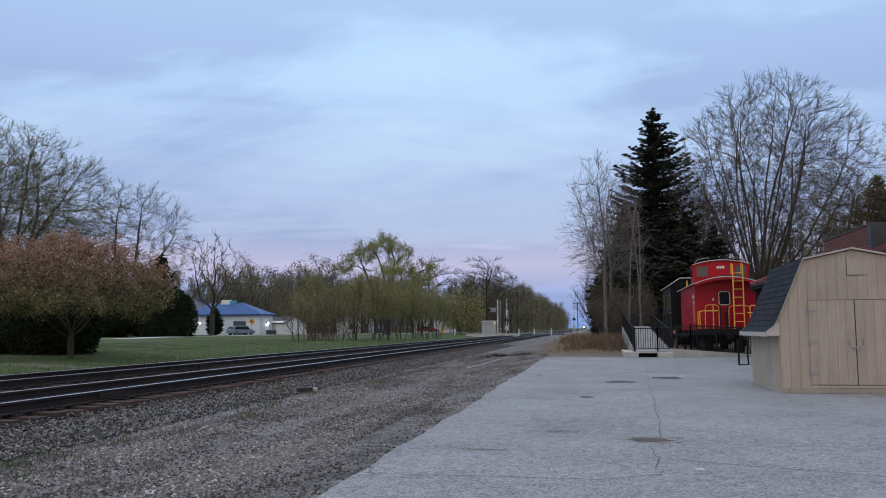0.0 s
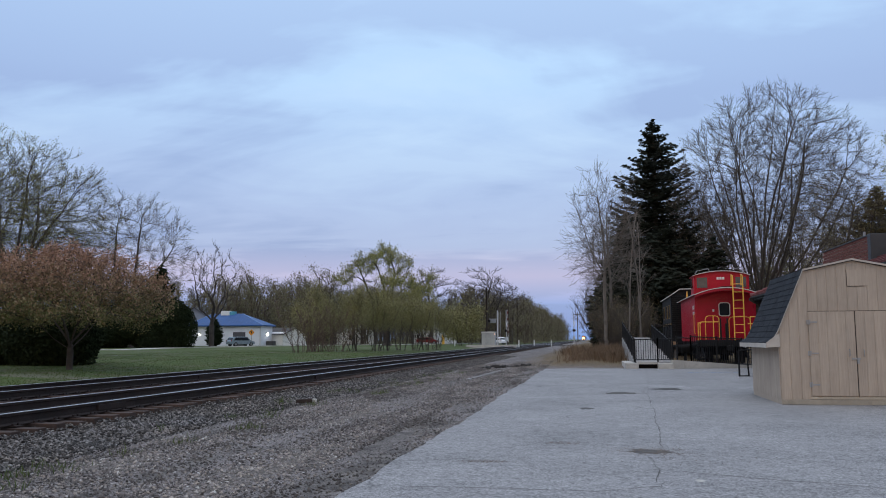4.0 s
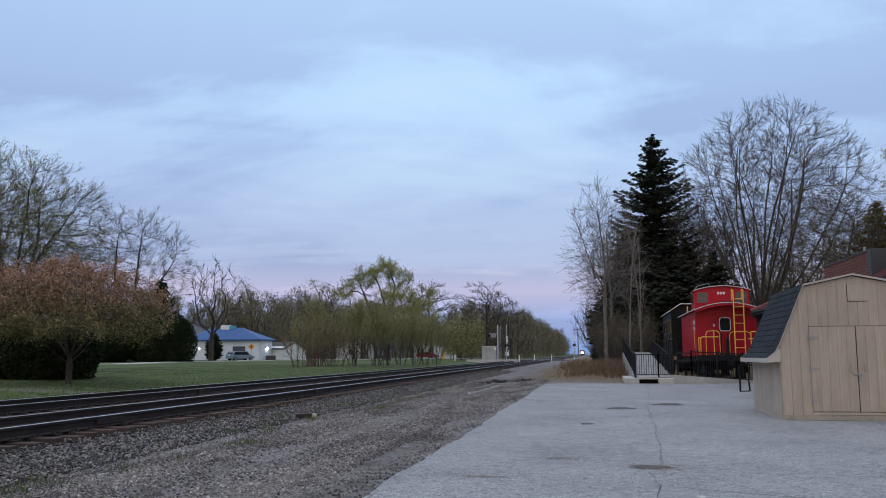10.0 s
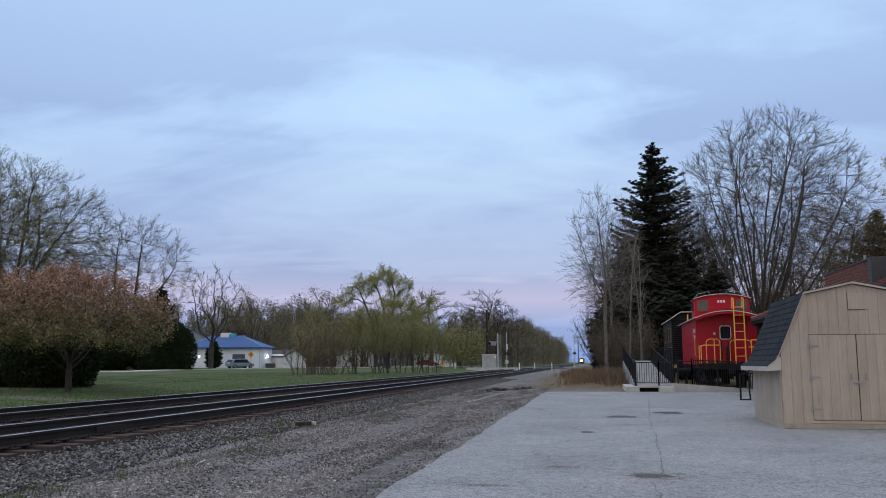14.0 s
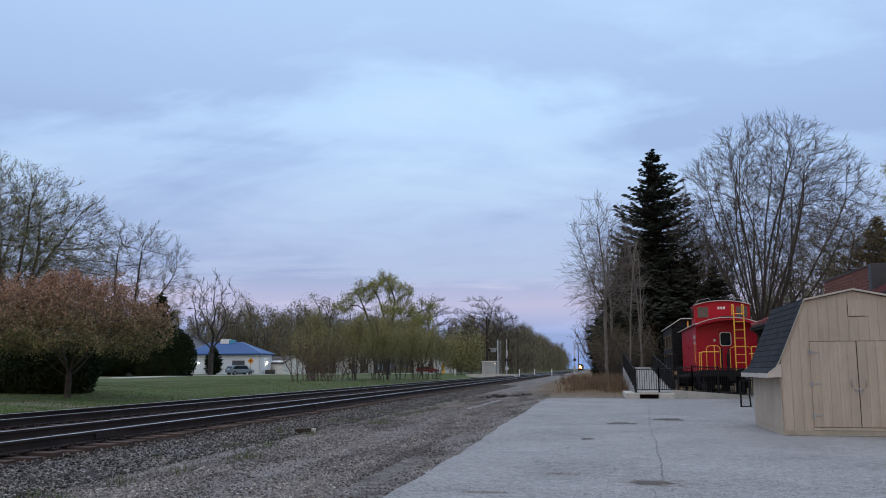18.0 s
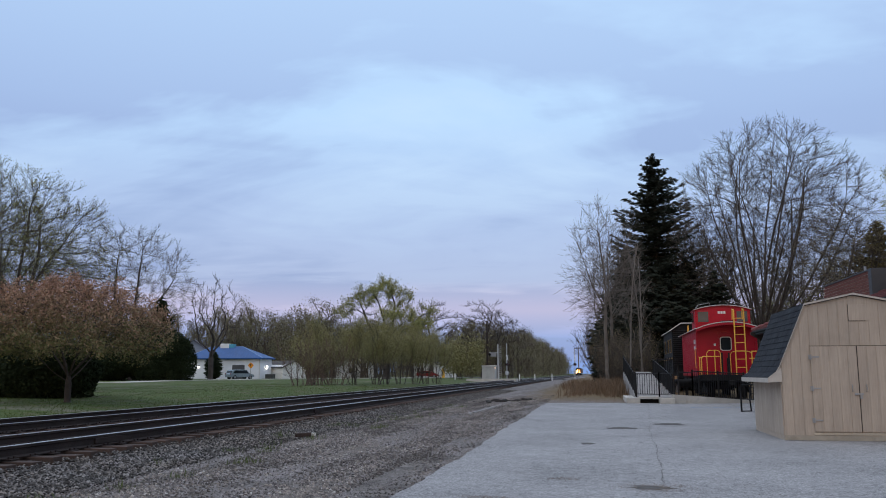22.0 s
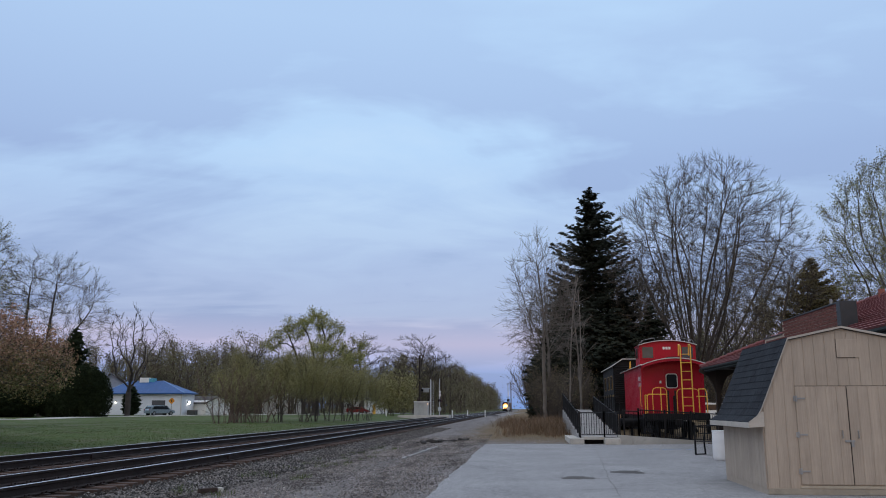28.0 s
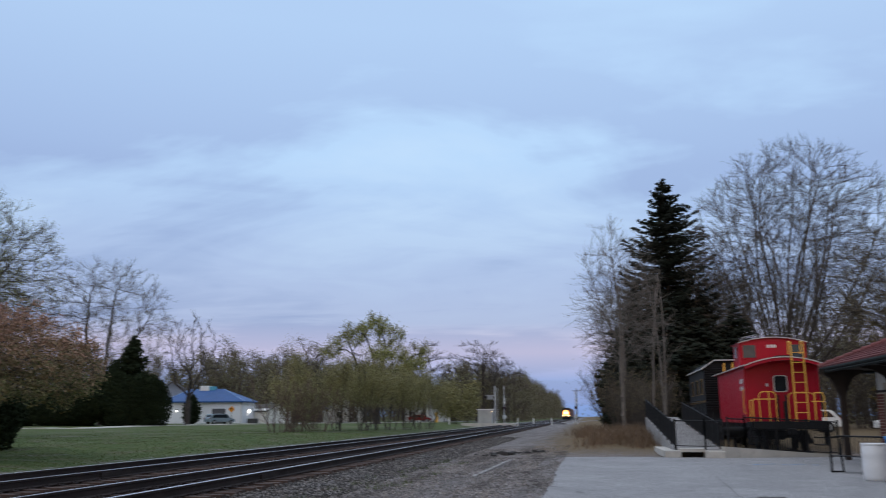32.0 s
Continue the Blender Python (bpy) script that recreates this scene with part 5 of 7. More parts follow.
def colony(seed, fork, stems, mid, radii, shift=(0, 0), count=2000, step=.42, reach=4.5, kill=.8, floor=-.5, lean=(.10, .85), clumps=0, hold=.8, up=.04, wild=.10, main=.42):
    """Limbs that grow towards places strewn through a rounded crown until each place is reached: points, parents, trunk length."""
    g = np.random.default_rng(seed)
    d = g.normal(size=(count * 2, 3))
    d /= np.linalg.norm(d, axis=1, keepdims=True)
    A = d * g.random((len(d), 1)) ** .36
    if clumps:
        c = g.normal(size=(clumps, 3))
        c = c / np.linalg.norm(c, axis=1, keepdims=True) * g.uniform(.45, .92, (clumps, 1))
        A = c[g.integers(0, clumps, len(A))] + A * g.uniform(.16, .30, (len(A), 1)) * np.array([1.25, 1.25, .75])
    A = A[A[:, 2] > floor][:count] * np.array(radii) + np.array([shift[0], shift[1], mid])
    n0 = max(4, int(fork / step) + 1)
    P = [np.array([0, 0, -.2 + (fork + .2) * i / (n0 - 1)]) + np.array([*g.normal(0, .0035 * fork * (i > 0), 2), 0]) for i in range(n0)]
    par, D = [max(0, i - 1) for i in range(n0)], [np.array([0, 0, 1.0])] * n0
    C, R = np.array([shift[0], shift[1], mid]), np.array(radii)
    for k in range(stems):
        # main limbs fan out from the fork and run most of the way to the crown's edge
        a, tilt = k * 2.39996 + g.uniform(-.3, .3), lean[0] + (lean[1] - lean[0]) * (k + .5) / stems
        e = np.array([math.sin(tilt) * math.cos(a), math.sin(tilt) * math.sin(a), math.cos(tilt)])
        at, size = n0 - 1 - int((n0 - 2) * .35 * g.random()), main * g.uniform(.85, 1.08)
        for _ in range(60):
            q = P[at] + e * step
            if q[2] > mid * .6 and (((q - C) / R) ** 2).sum() > size:
                break
            P.append(q)
            par.append(at)
            D.append(e)
            at = len(P) - 1
            e = e + np.array([0, 0, .02]) * math.sin(tilt) + g.normal(0, wild * .55, 3)
            e = e / np.linalg.norm(e)
    P, D, par = np.array(P), np.array(D), list(par)
    dist = np.linalg.norm(A[:, None] - P[None, n0 - 1:], axis=2)
    near, dist = dist.argmin(1) + n0 - 1, dist.min(1)
    kids, last = np.zeros(len(P), int), np.full((len(P), 3), 1e6)
    for _ in range(140):
        act = (dist < reach) & (dist > kill)
        if not act.any():
            break
        S = np.zeros((len(P), 3))
        np.add.at(S, near[act], (A[act] - P[near[act]]) / dist[act][:, None])
        i = np.unique(near[act])
        e = S[i] / (np.linalg.norm(S[i], axis=1, keepdims=True) + 1e-6) + hold * D[i] + np.array([0, 0, up]) + g.normal(0, wild, (len(i), 3))
        e /= np.linalg.norm(e, axis=1, keepdims=True)
        Q = P[i] + e * step
        ok = (kids[i] < 3) & (np.linalg.norm(Q - last[i], axis=1) > .5 * step)
        i, e, Q = i[ok], e[ok], Q[ok]
        if not len(i):
            break
        kids[i] += 1
        last[i] = Q
        b = len(P)
        P, D = np.concatenate([P, Q]), np.concatenate([D, e])
        par += i.tolist()
        kids, last = np.concatenate([kids, np.zeros(len(i), int)]), np.concatenate([last, np.full((len(i), 3), 1e6)])
        far = np.linalg.norm(A[:, None] - Q[None], axis=2)
        j = far.argmin(1)
        m = far[np.arange(len(A)), j]
        near, dist = np.where(m < dist, j + b, near), np.minimum(m, dist)
    return P, D, np.array(par), n0


def grown_tree(name, label, at, seed, r, bark, leaf=None, leaves=0, size=.06, spread=.12, least=.009, twigs=(2, 3), twig=.9, group="", category="tree", loose=6, **form):
    """A tree on limbs from colony(): trunk, tapering branchwork with fine twigs, and small leaves at the twigs' ends."""
    t = thing(name, label, category, pose(*at), group)
    P, D, par, n0 = colony(seed, **form)
    n = len(P)
    tips = np.zeros(n)
    has = np.zeros(n, bool)
    has[par[1:]] = True
    tips[~has] = 1
    for i in range(n - 1, 0, -1):
        tips[par[i]] += tips[i]
    rad = least * tips ** (math.log(r / least) / math.log(tips[0]))
    r0 = np.minimum(rad[par], rad * 1.3)
    segs = np.concatenate([P[par], P, r0[:, None], rad[:, None]], 1)
    segs[1, 6] *= 1.5
    lay("trunk", limbs_mesh("trunk", [segs[1:n0].tolist()], least), bark, t, smooth=True)
    g = np.random.default_rng(seed + 1)
    thin = np.flatnonzero((tips <= loose) & (np.arange(n) >= n0))
    out = [[], segs[n0:][rad[n0:] > .05].tolist(), segs[n0:][(rad[n0:] <= .05) & (rad[n0:] > .02)].tolist(), segs[n0:][rad[n0:] <= .02].tolist()]
    root, way, L, ends = P[thin], D[thin], twig, []
    for k, m in enumerate(twigs):
        i = np.repeat(np.arange(len(root)), m)
        out_ = root[i] - np.array([0, 0, P[:, 2].max() * .45])
        d = way[i] + g.normal(0, .38, (len(i), 3)) + .30 * out_ / np.linalg.norm(out_, axis=1, keepdims=True) + np.array([0, 0, .10])
        d /= np.linalg.norm(d, axis=1, keepdims=True)
        if k:
            start = root[i] - way[i] * (L / .55 * g.random((len(i), 1)) * .7)
        else:
            start = root[i]
        end = start + d * (L * g.uniform(.45, 1.25, (len(i), 1)))
        out[3] += np.concatenate([start, end, np.full((len(i), 1), least * .95), np.full((len(i), 1), least * .6)], 1).tolist()
        root, way, L = end, d, L * .55
        ends.append(end)
    tagged(lay("branchwork", limbs_mesh("branchwork", out, least * .6), bark, t), kind="stuff")
    if leaf is not None and leaves:
        E = np.concatenate(ends)
        C = E[g.integers(0, len(E), leaves)] + g.normal(0, spread, (leaves, 3))
        V, F = leaf_quads(C[C[:, 2] > .5], size, g)
        lay("crown", mesh_from("crown", V.tolist(), F.tolist()), leaf, t)
    return t


def again(ob, x, y, turn, s, z=None):
    """Another tree of the same kind, turned and scaled."""
    c = copy_thing(ob, pose(0, 0, 0))
    c.matrix_basis = pose(x, y, float(gz(x, y)) if z is None else z, 0, 0, turn) @ Matrix.Diagonal((s, s, s, 1))
    return c


def foot(x, y):
    return (x, y, float(gz(x, y)))


SLIM = [dict(count=(20, 24), angle=(22, 46), ratio=.36, seg=6, wander=.09, lift=.07, first=.25, thin=.42),
        dict(count=(8, 10), angle=(25, 50), ratio=.5, seg=4, wander=.14, lift=.05, first=.15, thin=.5),
        dict(count=(6, 8), angle=(25, 55), ratio=.55, seg=3, wander=.18, lift=.03, first=.15, thin=.6)]

BUD = foliage("budding_twig_leaves", (.26, .22, .13), (.17, .15, .09))
PALE_GREEN = foliage("fresh_pale_green_leaves", (.29, .29, .13), (.18, .185, .08))
SPRING = foliage("spring_green_leaves", (.31, .31, .11), (.175, .18, .065))
WILLOW = foliage("yellow_green_shoots", (.29, .28, .12), (.185, .17, .088))
MAROON = foliage("bronze_red_spring_leaves", (.09, .11, .042), (.22, .205, .09), third=((.36, .20, .145), 3.2, 5.6))
NEEDLE = foliage("dark_spruce_needles", (.017, .023, .017), (.034, .038, .026), .9)
YEW = foliage("dark_yew_needles", (.013, .020, .010), (.030, .042, .018), .9)
OLIVE = foliage("olive_conifer_needles", (.155, .118, .052), (.09, .074, .034))
WOODS = foliage("budding_woodland", (.150, .125, .090), (.175, .17, .085))
STRAW = foliage("dry_straw_grass", (.20, .138, .088), (.105, .072, .048))

# right of the line: the great bare tree, the spruce and slim trees behind the caboose
grown_tree("bare_shade_tree", "tall bare spreading shade tree with opening buds", foot(16.2, 85), 11, .62, BARK, BUD, 16000, .05, .12, .011, twigs=(2, 3), twig=1.0, fork=4.0, stems=24, mid=14.9, radii=(9.6, 9.6, 10.4), shift=(1.5, 0), count=3400, step=.45, reach=3.2, kill=.72, floor=-.62, lean=(.04, 1.12), hold=.9, wild=.055, main=.55)
big2 = grown_tree("bare_shade_tree", "bare grey tree behind the station", foot(35.0, 78), 12, .34, BARK, BUD, 2500, .05, .12, .010, twigs=(2, 2), fork=4.5, stems=5, mid=11.5, radii=(6.2, 6.2, 7.2), count=800, step=.45, reach=5.0, kill=1.0, floor=-.5, lean=(.05, .8), hold=1.0)
slim = grown_tree("bare_slim_tree", "slim pale-barked bare tree beside the track", foot(1.0, 64), 21, .13, BARK_PALE, None, least=.007, twigs=(2, 2), twig=.8, fork=6.0, stems=9, mid=8.8, radii=(3.0, 3.0, 5.4), count=620, step=.30, reach=2.0, kill=.5, floor=-.7, lean=(.03, .95), hold=1.1, wild=.05)
back_tree = grown_tree("bare_tree", "bare brown tree in the thicket behind the caboose", foot(13.0, 97), 22, .20, BARK, BUD, 1500, .05, .15, .014, twigs=(2, 2), fork=5.0, stems=6, mid=11.0, radii=(3.2, 3.2, 6.5), count=420, step=.45, reach=3.0, kill=.9, floor=-.9, lean=(.05, .4), hold=1.0)
slim2 = build_tree("bare_slim_tree", "slender pale bare sapling with few twigs", foot(2.4, 58), 24, 10.0, .065, (10, .05, .01), [dict(SLIM[0], count=(8, 9), ratio=.22), dict(SLIM[1], count=(3, 4))], BARK_PALE, None, least=.008)
again(slim, 1.7, 75, 80, 1.0)
again(slim, 2.2, 88, 200, 1.0)
again(slim2, 3.15, 58.5, 120, .93)
again(slim2, 3.6, 63, 210, 1.05)
for x, y, a, s in ((12.2, 92, 130, 1.1), (9.5, 98, 40, 1.05), (14.5, 97, 220, 1.0), (18.5, 104, 150, 1.1), (20.5, 96, 310, 1.0), (23.5, 99, 10, 1.05), (26.5, 92, 200, .9), (5.6, 100, 250, 1.1), (4.0, 96, 30, .8)):
    again(back_tree, x, y, a, s)
again(big2, 39, 82, 60, 1.1)


def build_conifer(name, label, at, seed, H, wide, leaf, whorls=34, per=9, size=.30, low=.03, sprays=26, droop=.35, clamp=None, power=.9, bell=0.0):
    t = thing(name, label, "conifer", pose(*at))
    g = np.random.default_rng(seed)
    lay("trunk", limbs_mesh("trunk", [[(0, 0, -.2, 0, 0, H * .55, H * .016, H * .009), (0, 0, H * .55, 0, 0, H, H * .009, .02)]]), BARK_DARK, t, smooth=True)
    segs, C, U = [], [], []
    for k in range(whorls):
        f = low + (1 - low) * (k + .5) / whorls
        z0 = H * f
        reach = min(clamp or wide, wide * (1 - f) ** power) + .12
        if bell:
            reach = wide * (1 - math.exp(-(H - z0) / bell)) + .1
        for j in range(per):
            a = g.uniform(0, math.tau)
            z = max(.2, z0 + g.uniform(-1.3, 1.3) * H / whorls)
            L = reach * g.uniform(.45, 1.2)
            d = np.array([math.cos(a), math.sin(a), 0])
            pts = [np.array([0, 0, z]) + d * L * s + np.array([0, 0, -droop * L * s + .30 * L * s ** 3]) for s in (0, .35, .7, 1)]
            for p, q, s in zip(pts, pts[1:], (1, .6, .3)):
                segs.append((*p, *q, .035 * s + .01, .035 * s))
            n = max(6, int(sprays * L / wide))
            s = g.uniform(.12, 1.05, n)
            P = np.array([np.interp(s, (0, .35, .7, 1), [p[i] for p in pts]) for i in range(3)]).T
            side = np.array([-d[1], d[0], 0])
            P = P + side * (g.normal(0, .16, (n, 1)) * L * (1.1 - s[:, None])) + g.normal(0, .05, (n, 3))
            C.append(P)
            U.append(np.tile(d, (n, 1)) + side * g.normal(0, .6, (n, 1)) + np.array([0, 0, -.25]))
    C, U = np.concatenate(C), np.concatenate(U)
    n = len(C)
    U /= np.linalg.norm(U, axis=1, keepdims=True)
    V_ = np.cross(U, np.array([0, 0, 1.0]) + g.normal(0, .35, (n, 3)))
    V_ /= np.linalg.norm(V_, axis=1, keepdims=True)
    s = size * g.uniform(.6, 1.4, (n, 1))
    drop = np.array([0, 0, 1.0])
    Q = np.stack([C - U * s * .5, C + V_ * s * .38 - drop * s * .28, C + U * s * .9 - drop * s * .1, C - V_ * s * .38 - drop * s * .28], 1)
    F = np.array([(0, 1, 2), (0, 2, 3)])[None] + 4 * np.arange(n)[:, None, None]
    tagged(lay("branchwork", limbs_mesh("branchwork", [[], segs]), BARK_DARK, t), kind="stuff")
    lay("crown", mesh_from("crown", Q.reshape(-1, 3).tolist(), F.reshape(-1, 3).tolist()), leaf, t)
    return t


build_conifer("spruce", "tall dark green spruce behind the caboose", foot(6.9, 90), 5, 24.0, 4.8, NEEDLE, 56, 12, .26, .03, 110, .10, bell=5.4)
for x, y, h, sd in ((3.6, 91, 14.2, 6), (10.3, 93, 13.0, 7), (3.1, 83, 8.5, 14), (5.6, 80, 10.5, 15), (8.6, 82, 10.0, 16), (11.8, 84, 10.5, 17)):
    build_conifer("spruce", "dark spruce crowded against its taller neighbour", foot(x, y), sd, h, 6.5, NEEDLE, 28, 11, .40, .02, 70, .3, 2.7, 1.0)
for x, y, h, sd in ((2.5, 84, 9.5, 19), (3.3, 92, 12.0, 20), (2.2, 77, 6.0, 23), (2.4, 97, 8.0, 25), (1.95, 86, 8.6, 26), (1.75, 80, 6.4, 27)):
    build_conifer("slim_conifer", "narrow dark conifer at the edge of the thicket", foot(x, y), sd, h, 4.5, NEEDLE, 26, 10, .36, .02, 60, .3, 1.75, .9)
brushy = grown_tree("budding_tree", "brown twiggy tree with dense buds behind the station", foot(20.6, 73), 33, .2, BARK, BUD, 9000, .055, .2, .011, twigs=(2, 3), twig=.8, fork=3.0, stems=9, mid=9.0, radii=(3.4, 3.4, 5.6), count=800, step=.36, reach=2.4, kill=.6, floor=-.7, lean=(.05, .8), hold=.8)
again(brushy, 28.0, 84, 200, 1.0)
again(brushy, 13.4, 96, 90, 1.05)
again(brushy, 10.2, 101, 150, 1.25)
# green tree behind the station
green = grown_tree("leafing_tree", "broad tree with fresh green leaves behind the station", foot(27.0, 62), 31, .36, BARK, PALE_GREEN, 36000, .065, .16, .010, twigs=(2, 2), twig=.8, fork=4.0, stems=14, mid=12.4, radii=(5.5, 5.5, 6.4), shift=(-.7, 0), count=1500, step=.4, reach=2.8, kill=.7, floor=-.6, lean=(.1, 1.1), hold=.8)
again(big2, 33.6, 56, 200, 1.08)


# ---- shrubs and dry grass at the lot's far edge ----
def blades(name, count, place, tall, label, leaf, seed, category="grass", lean=.35, wide=.012):
    g = np.random.default_rng(seed)
    P = place(g, count)
    n = len(P)
    a = g.uniform(0, math.tau, n)
    h = g.uniform(*tall, n)
    side = np.stack([np.cos(a), np.sin(a), 0 * a], -1) * wide
    bend = g.normal(0, lean, (n, 2)) * h[:, None]
    top = P + np.stack([bend[:, 0], bend[:, 1], h], -1)
    mid = P + np.stack([bend[:, 0] * .35, bend[:, 1] * .35, h * .55], -1)
    V = np.stack([P - side, P + side, mid + side * .7, mid - side * .7, top], 1)
    base = 5 * np.arange(n)[:, None]
    F = [tuple(r) for r in (base + np.array([0, 1, 2, 3])).tolist()] + [tuple(r) for r in (base + np.array([3, 2, 4])).tolist()]
    return tagged(lay(name, mesh_from(name, V.reshape(-1, 3).tolist(), F), leaf), label, category, kind="stuff")


def weeds(g, n):
    c = np.stack([-2.2 + 4.2 * g.random(90) ** .6, g.uniform(47, 64, 90)], -1)
    k = (90 * g.random(n) ** 1.7).astype(int)
    x, y = c[k, 0] + g.normal(0, .4, n), c[k, 1] + g.normal(0, .6, n)
    return np.stack([x, y, gz(x, y)], -1)


def tufts(g, n):
    c = np.stack([g.uniform(-7.4, -5.6, 60), g.uniform(5, 40, 60)], -1)
    k = g.integers(0, 60, n)
    x, y = c[k, 0] + g.normal(0, .10, n), c[k, 1] + g.normal(0, .14, n)
    return np.stack([x, y, gz(x, y)], -1)


def lawn(g, n):
    y = 14 + 70 * g.random(n) ** 1.6
    x = -18.2 - 22 * g.random(n) ** 1.3
    return np.stack([x, y, gz(x, y)], -1)


GRASS = foliage("lawn_grass", (.046, .086, .020), (.108, .122, .040))
blades("dry_weeds", 4800, weeds, (.10, .80), "tall dry straw weeds at the lot's far edge", STRAW, 3, lean=.42, wide=.012)
blades("verge_tufts", 1300, tufts, (.04, .14), "small green weeds in the gravel", GRASS, 4, lean=.5, wide=.006)
blades("lawn_grass", 42000, lawn, (.015, .05), "ragged lawn grass beyond the track", GRASS, 5, lean=.4, wide=.016)


def build_shrub(name, label, at, seed, H, stems, spread, leaf, leaves, size, bark, group="", soft=.28, lean=.16, low=.25):
    """Many upright stems with fine shoots, hazy with small leaves."""
    t = thing(name, label, "shrub", pose(*at), group)
    g = random.Random(seed)
    out = [[], [], []]
    for k in range(stems):
        a, q = g.uniform(0, math.tau), g.random() ** .5
        p = Vector((math.cos(a) * q * spread * .25, math.sin(a) * q * spread * .25, -.1))
        d = Vector((math.cos(a) * q * lean * 1.6 + g.gauss(0, .04), math.sin(a) * q * lean * 1.6 + g.gauss(0, .04), 1)).normalized()
        L = H * g.uniform(.72, 1.02) * (1 - .22 * q)
        r = .022 * H / 4 * g.uniform(.7, 1.4)
        for i in range(6):
            d = (d + Vector((g.gauss(0, .07), g.gauss(0, .07), .04))).normalized()
            e = p + d * L / 6
            out[0].append((*p, *e, r * (1 - i / 7), r * (1 - (i + 1) / 7)))
            for j in range(2 if i < 2 else 4):
                b = (d + Vector((g.gauss(0, .5), g.gauss(0, .5), g.gauss(.1, .2)))).normalized()
                s = p.lerp(e, g.random())
                f = s + b * L * g.uniform(.10, .22)
                out[1].append((*s, *f, r * .4, r * .2))
                for _ in range(2):
                    h = (b + Vector((g.gauss(0, .4), g.gauss(0, .4), g.gauss(.15, .25)))).normalized()
                    s2 = s.lerp(f, g.uniform(.3, 1))
                    out[2].append((*s2, *(s2 + h * L * g.uniform(.06, .14)), r * .22, r * .12))
            p = e
    tagged(lay("stemwork", limbs_mesh("stemwork", out, .008), bark, t), kind="stuff")
    n = np.random.default_rng(seed)
    fine = np.array([s[3:6] for s in out[2] + out[1]])
    C = fine[n.integers(0, len(fine), leaves)] + n.normal(0, soft, (leaves, 3))
    C = C[C[:, 2] > H * low * n.uniform(.7, 1.5, len(C))]
    V, F = leaf_quads(C, size, n, long=2.2)
    lay("crown", mesh_from("crown", V.tolist(), F.tolist()), leaf, t)
    return t


BROWN_TWIG = paint("reddish_brown_twigs", (.13, .088, .072), .9, var=.3, scale=1)
willow = build_shrub("willow_shrub", "tall many-stemmed shrub hazy with yellow-green shoots", foot(-23.4, 81), 41, 6.7, 6, 3.0, WILLOW, 30000, .044, BARK_DARK, "shrub row", .34, .22, .42)
willow2 = build_shrub("willow_shrub", "tall many-stemmed shrub hazy with yellow-green shoots", foot(-22.4, 85), 42, 6.3, 6, 2.6, WILLOW, 26000, .044, BARK_DARK, "shrub row", .34, .20, .42)
bare_shrub = build_shrub("bare_shrub", "brown twiggy shrub with sparse leaves in the shrub row", foot(-26.2, 73.5), 43, 5.4, 15, 5.0, WILLOW, 3500, .045, BROWN_TWIG, "shrub row", .3, .30, .25)
for ob, x, y, a, s in ((bare_shrub, -25.3, 76, 190, .95), (bare_shrub, -24.6, 78.5, 250, .9), (willow2, -26.6, 78, 60, 1.0), (willow2, -21.9, 88.5, 150, 1.05), (willow, -21.2, 92, 250, 1.0), (willow2, -20.7, 96, 310, 1.02), (willow, -20.2, 101, 20, .95), (willow2, -19.8, 106, 20, .95)):
    again(ob, x, y, a, s)
brush = build_shrub("bare_brush", "tangled bare brush at the wood's edge", foot(2.6, 72), 44, 5.0, 20, 3.6, BUD, 2500, .035, BARK, "edge brush", .3, .22)
for x, y, a, s in ((2.2, 80, 60, 1.0), (2.6, 88, 160, 1.2), (4.0, 78, 200, 1.1), (2.9, 97, 10, 1.4), (6.5, 82, 300, 1.15), (12.5, 84, 70, 1.2), (10.5, 79, 30, 1.1), (1.9, 70, 130, .8), (1.7, 77, 280, .9), (2.3, 84, 40, 1.0), (2.8, 92, 190, 1.1), (14.5, 88, 240, 1.3), (18.5, 90, 100, 1.3), (9.0, 88, 10, 1.3), (23.5, 86, 340, 1.3), (16.5, 76, 150, 1.1), (21, 80, 200, 1.2), (3.2, 66, 250, .8)):
    again(brush, x, y, a, s)
for x, y, a, s in ((1.3, 74, 15, 1.0), (1.25, 82, 75, 1.25), (1.5, 90, 260, 1.4), (1.5, 68, 320, .75)):
    again(brush, x, y, a, s)
again(back_tree, 1.7, 84, 70, .72)
again(back_tree, 2.6, 93, 290, .85)

# beyond the track: bronze tree, dark yews and hedge, bare trees, lone tree, the leafing oak
grown_tree("bronze_leaf_tree", "low spreading ornamental tree with bronze-red spring leaves", foot(-22.9, 33.8), 51, .14, BARK_DARK, MAROON, 50000, .062, .12, .006, twigs=(2, 2), twig=.45, fork=1.15, stems=8, mid=3.2, radii=(4.5, 4.5, 2.1), shift=(-.4, 0), count=1500, step=.22, reach=2.2, kill=.40, floor=-.55, lean=(.35, 1.1), hold=.9)
bare_l = grown_tree("leafing_tree", "tall spreading tree with thin pale green spring leaves", foot(-40.6, 53), 53, .46, BARK, PALE_GREEN, 42000, .052, .12, .0085, twigs=(2, 3), twig=.7, fork=2.6, stems=13, mid=9.4, radii=(7.4, 7.4, 6.5), shift=(-.8, 0), count=2400, step=.36, reach=2.6, kill=.62, floor=-.5, lean=(.05, .95), hold=1.1)
again(bare_l, -49.5, 60, 130, 1.0)
bare_m = grown_tree("bare_tree", "bare tree with budding twigs behind the hedge", foot(-69.0, 117), 54, .42, BARK, PALE_GREEN, 6000, .07, .16, .014, twigs=(2, 3), twig=1.2, fork=4.6, stems=9, mid=14.6, radii=(9.0, 9.0, 9.0), count=1100, step=.55, reach=4.0, kill=1.05, floor=-.6, lean=(.05, .9), hold=1.0)


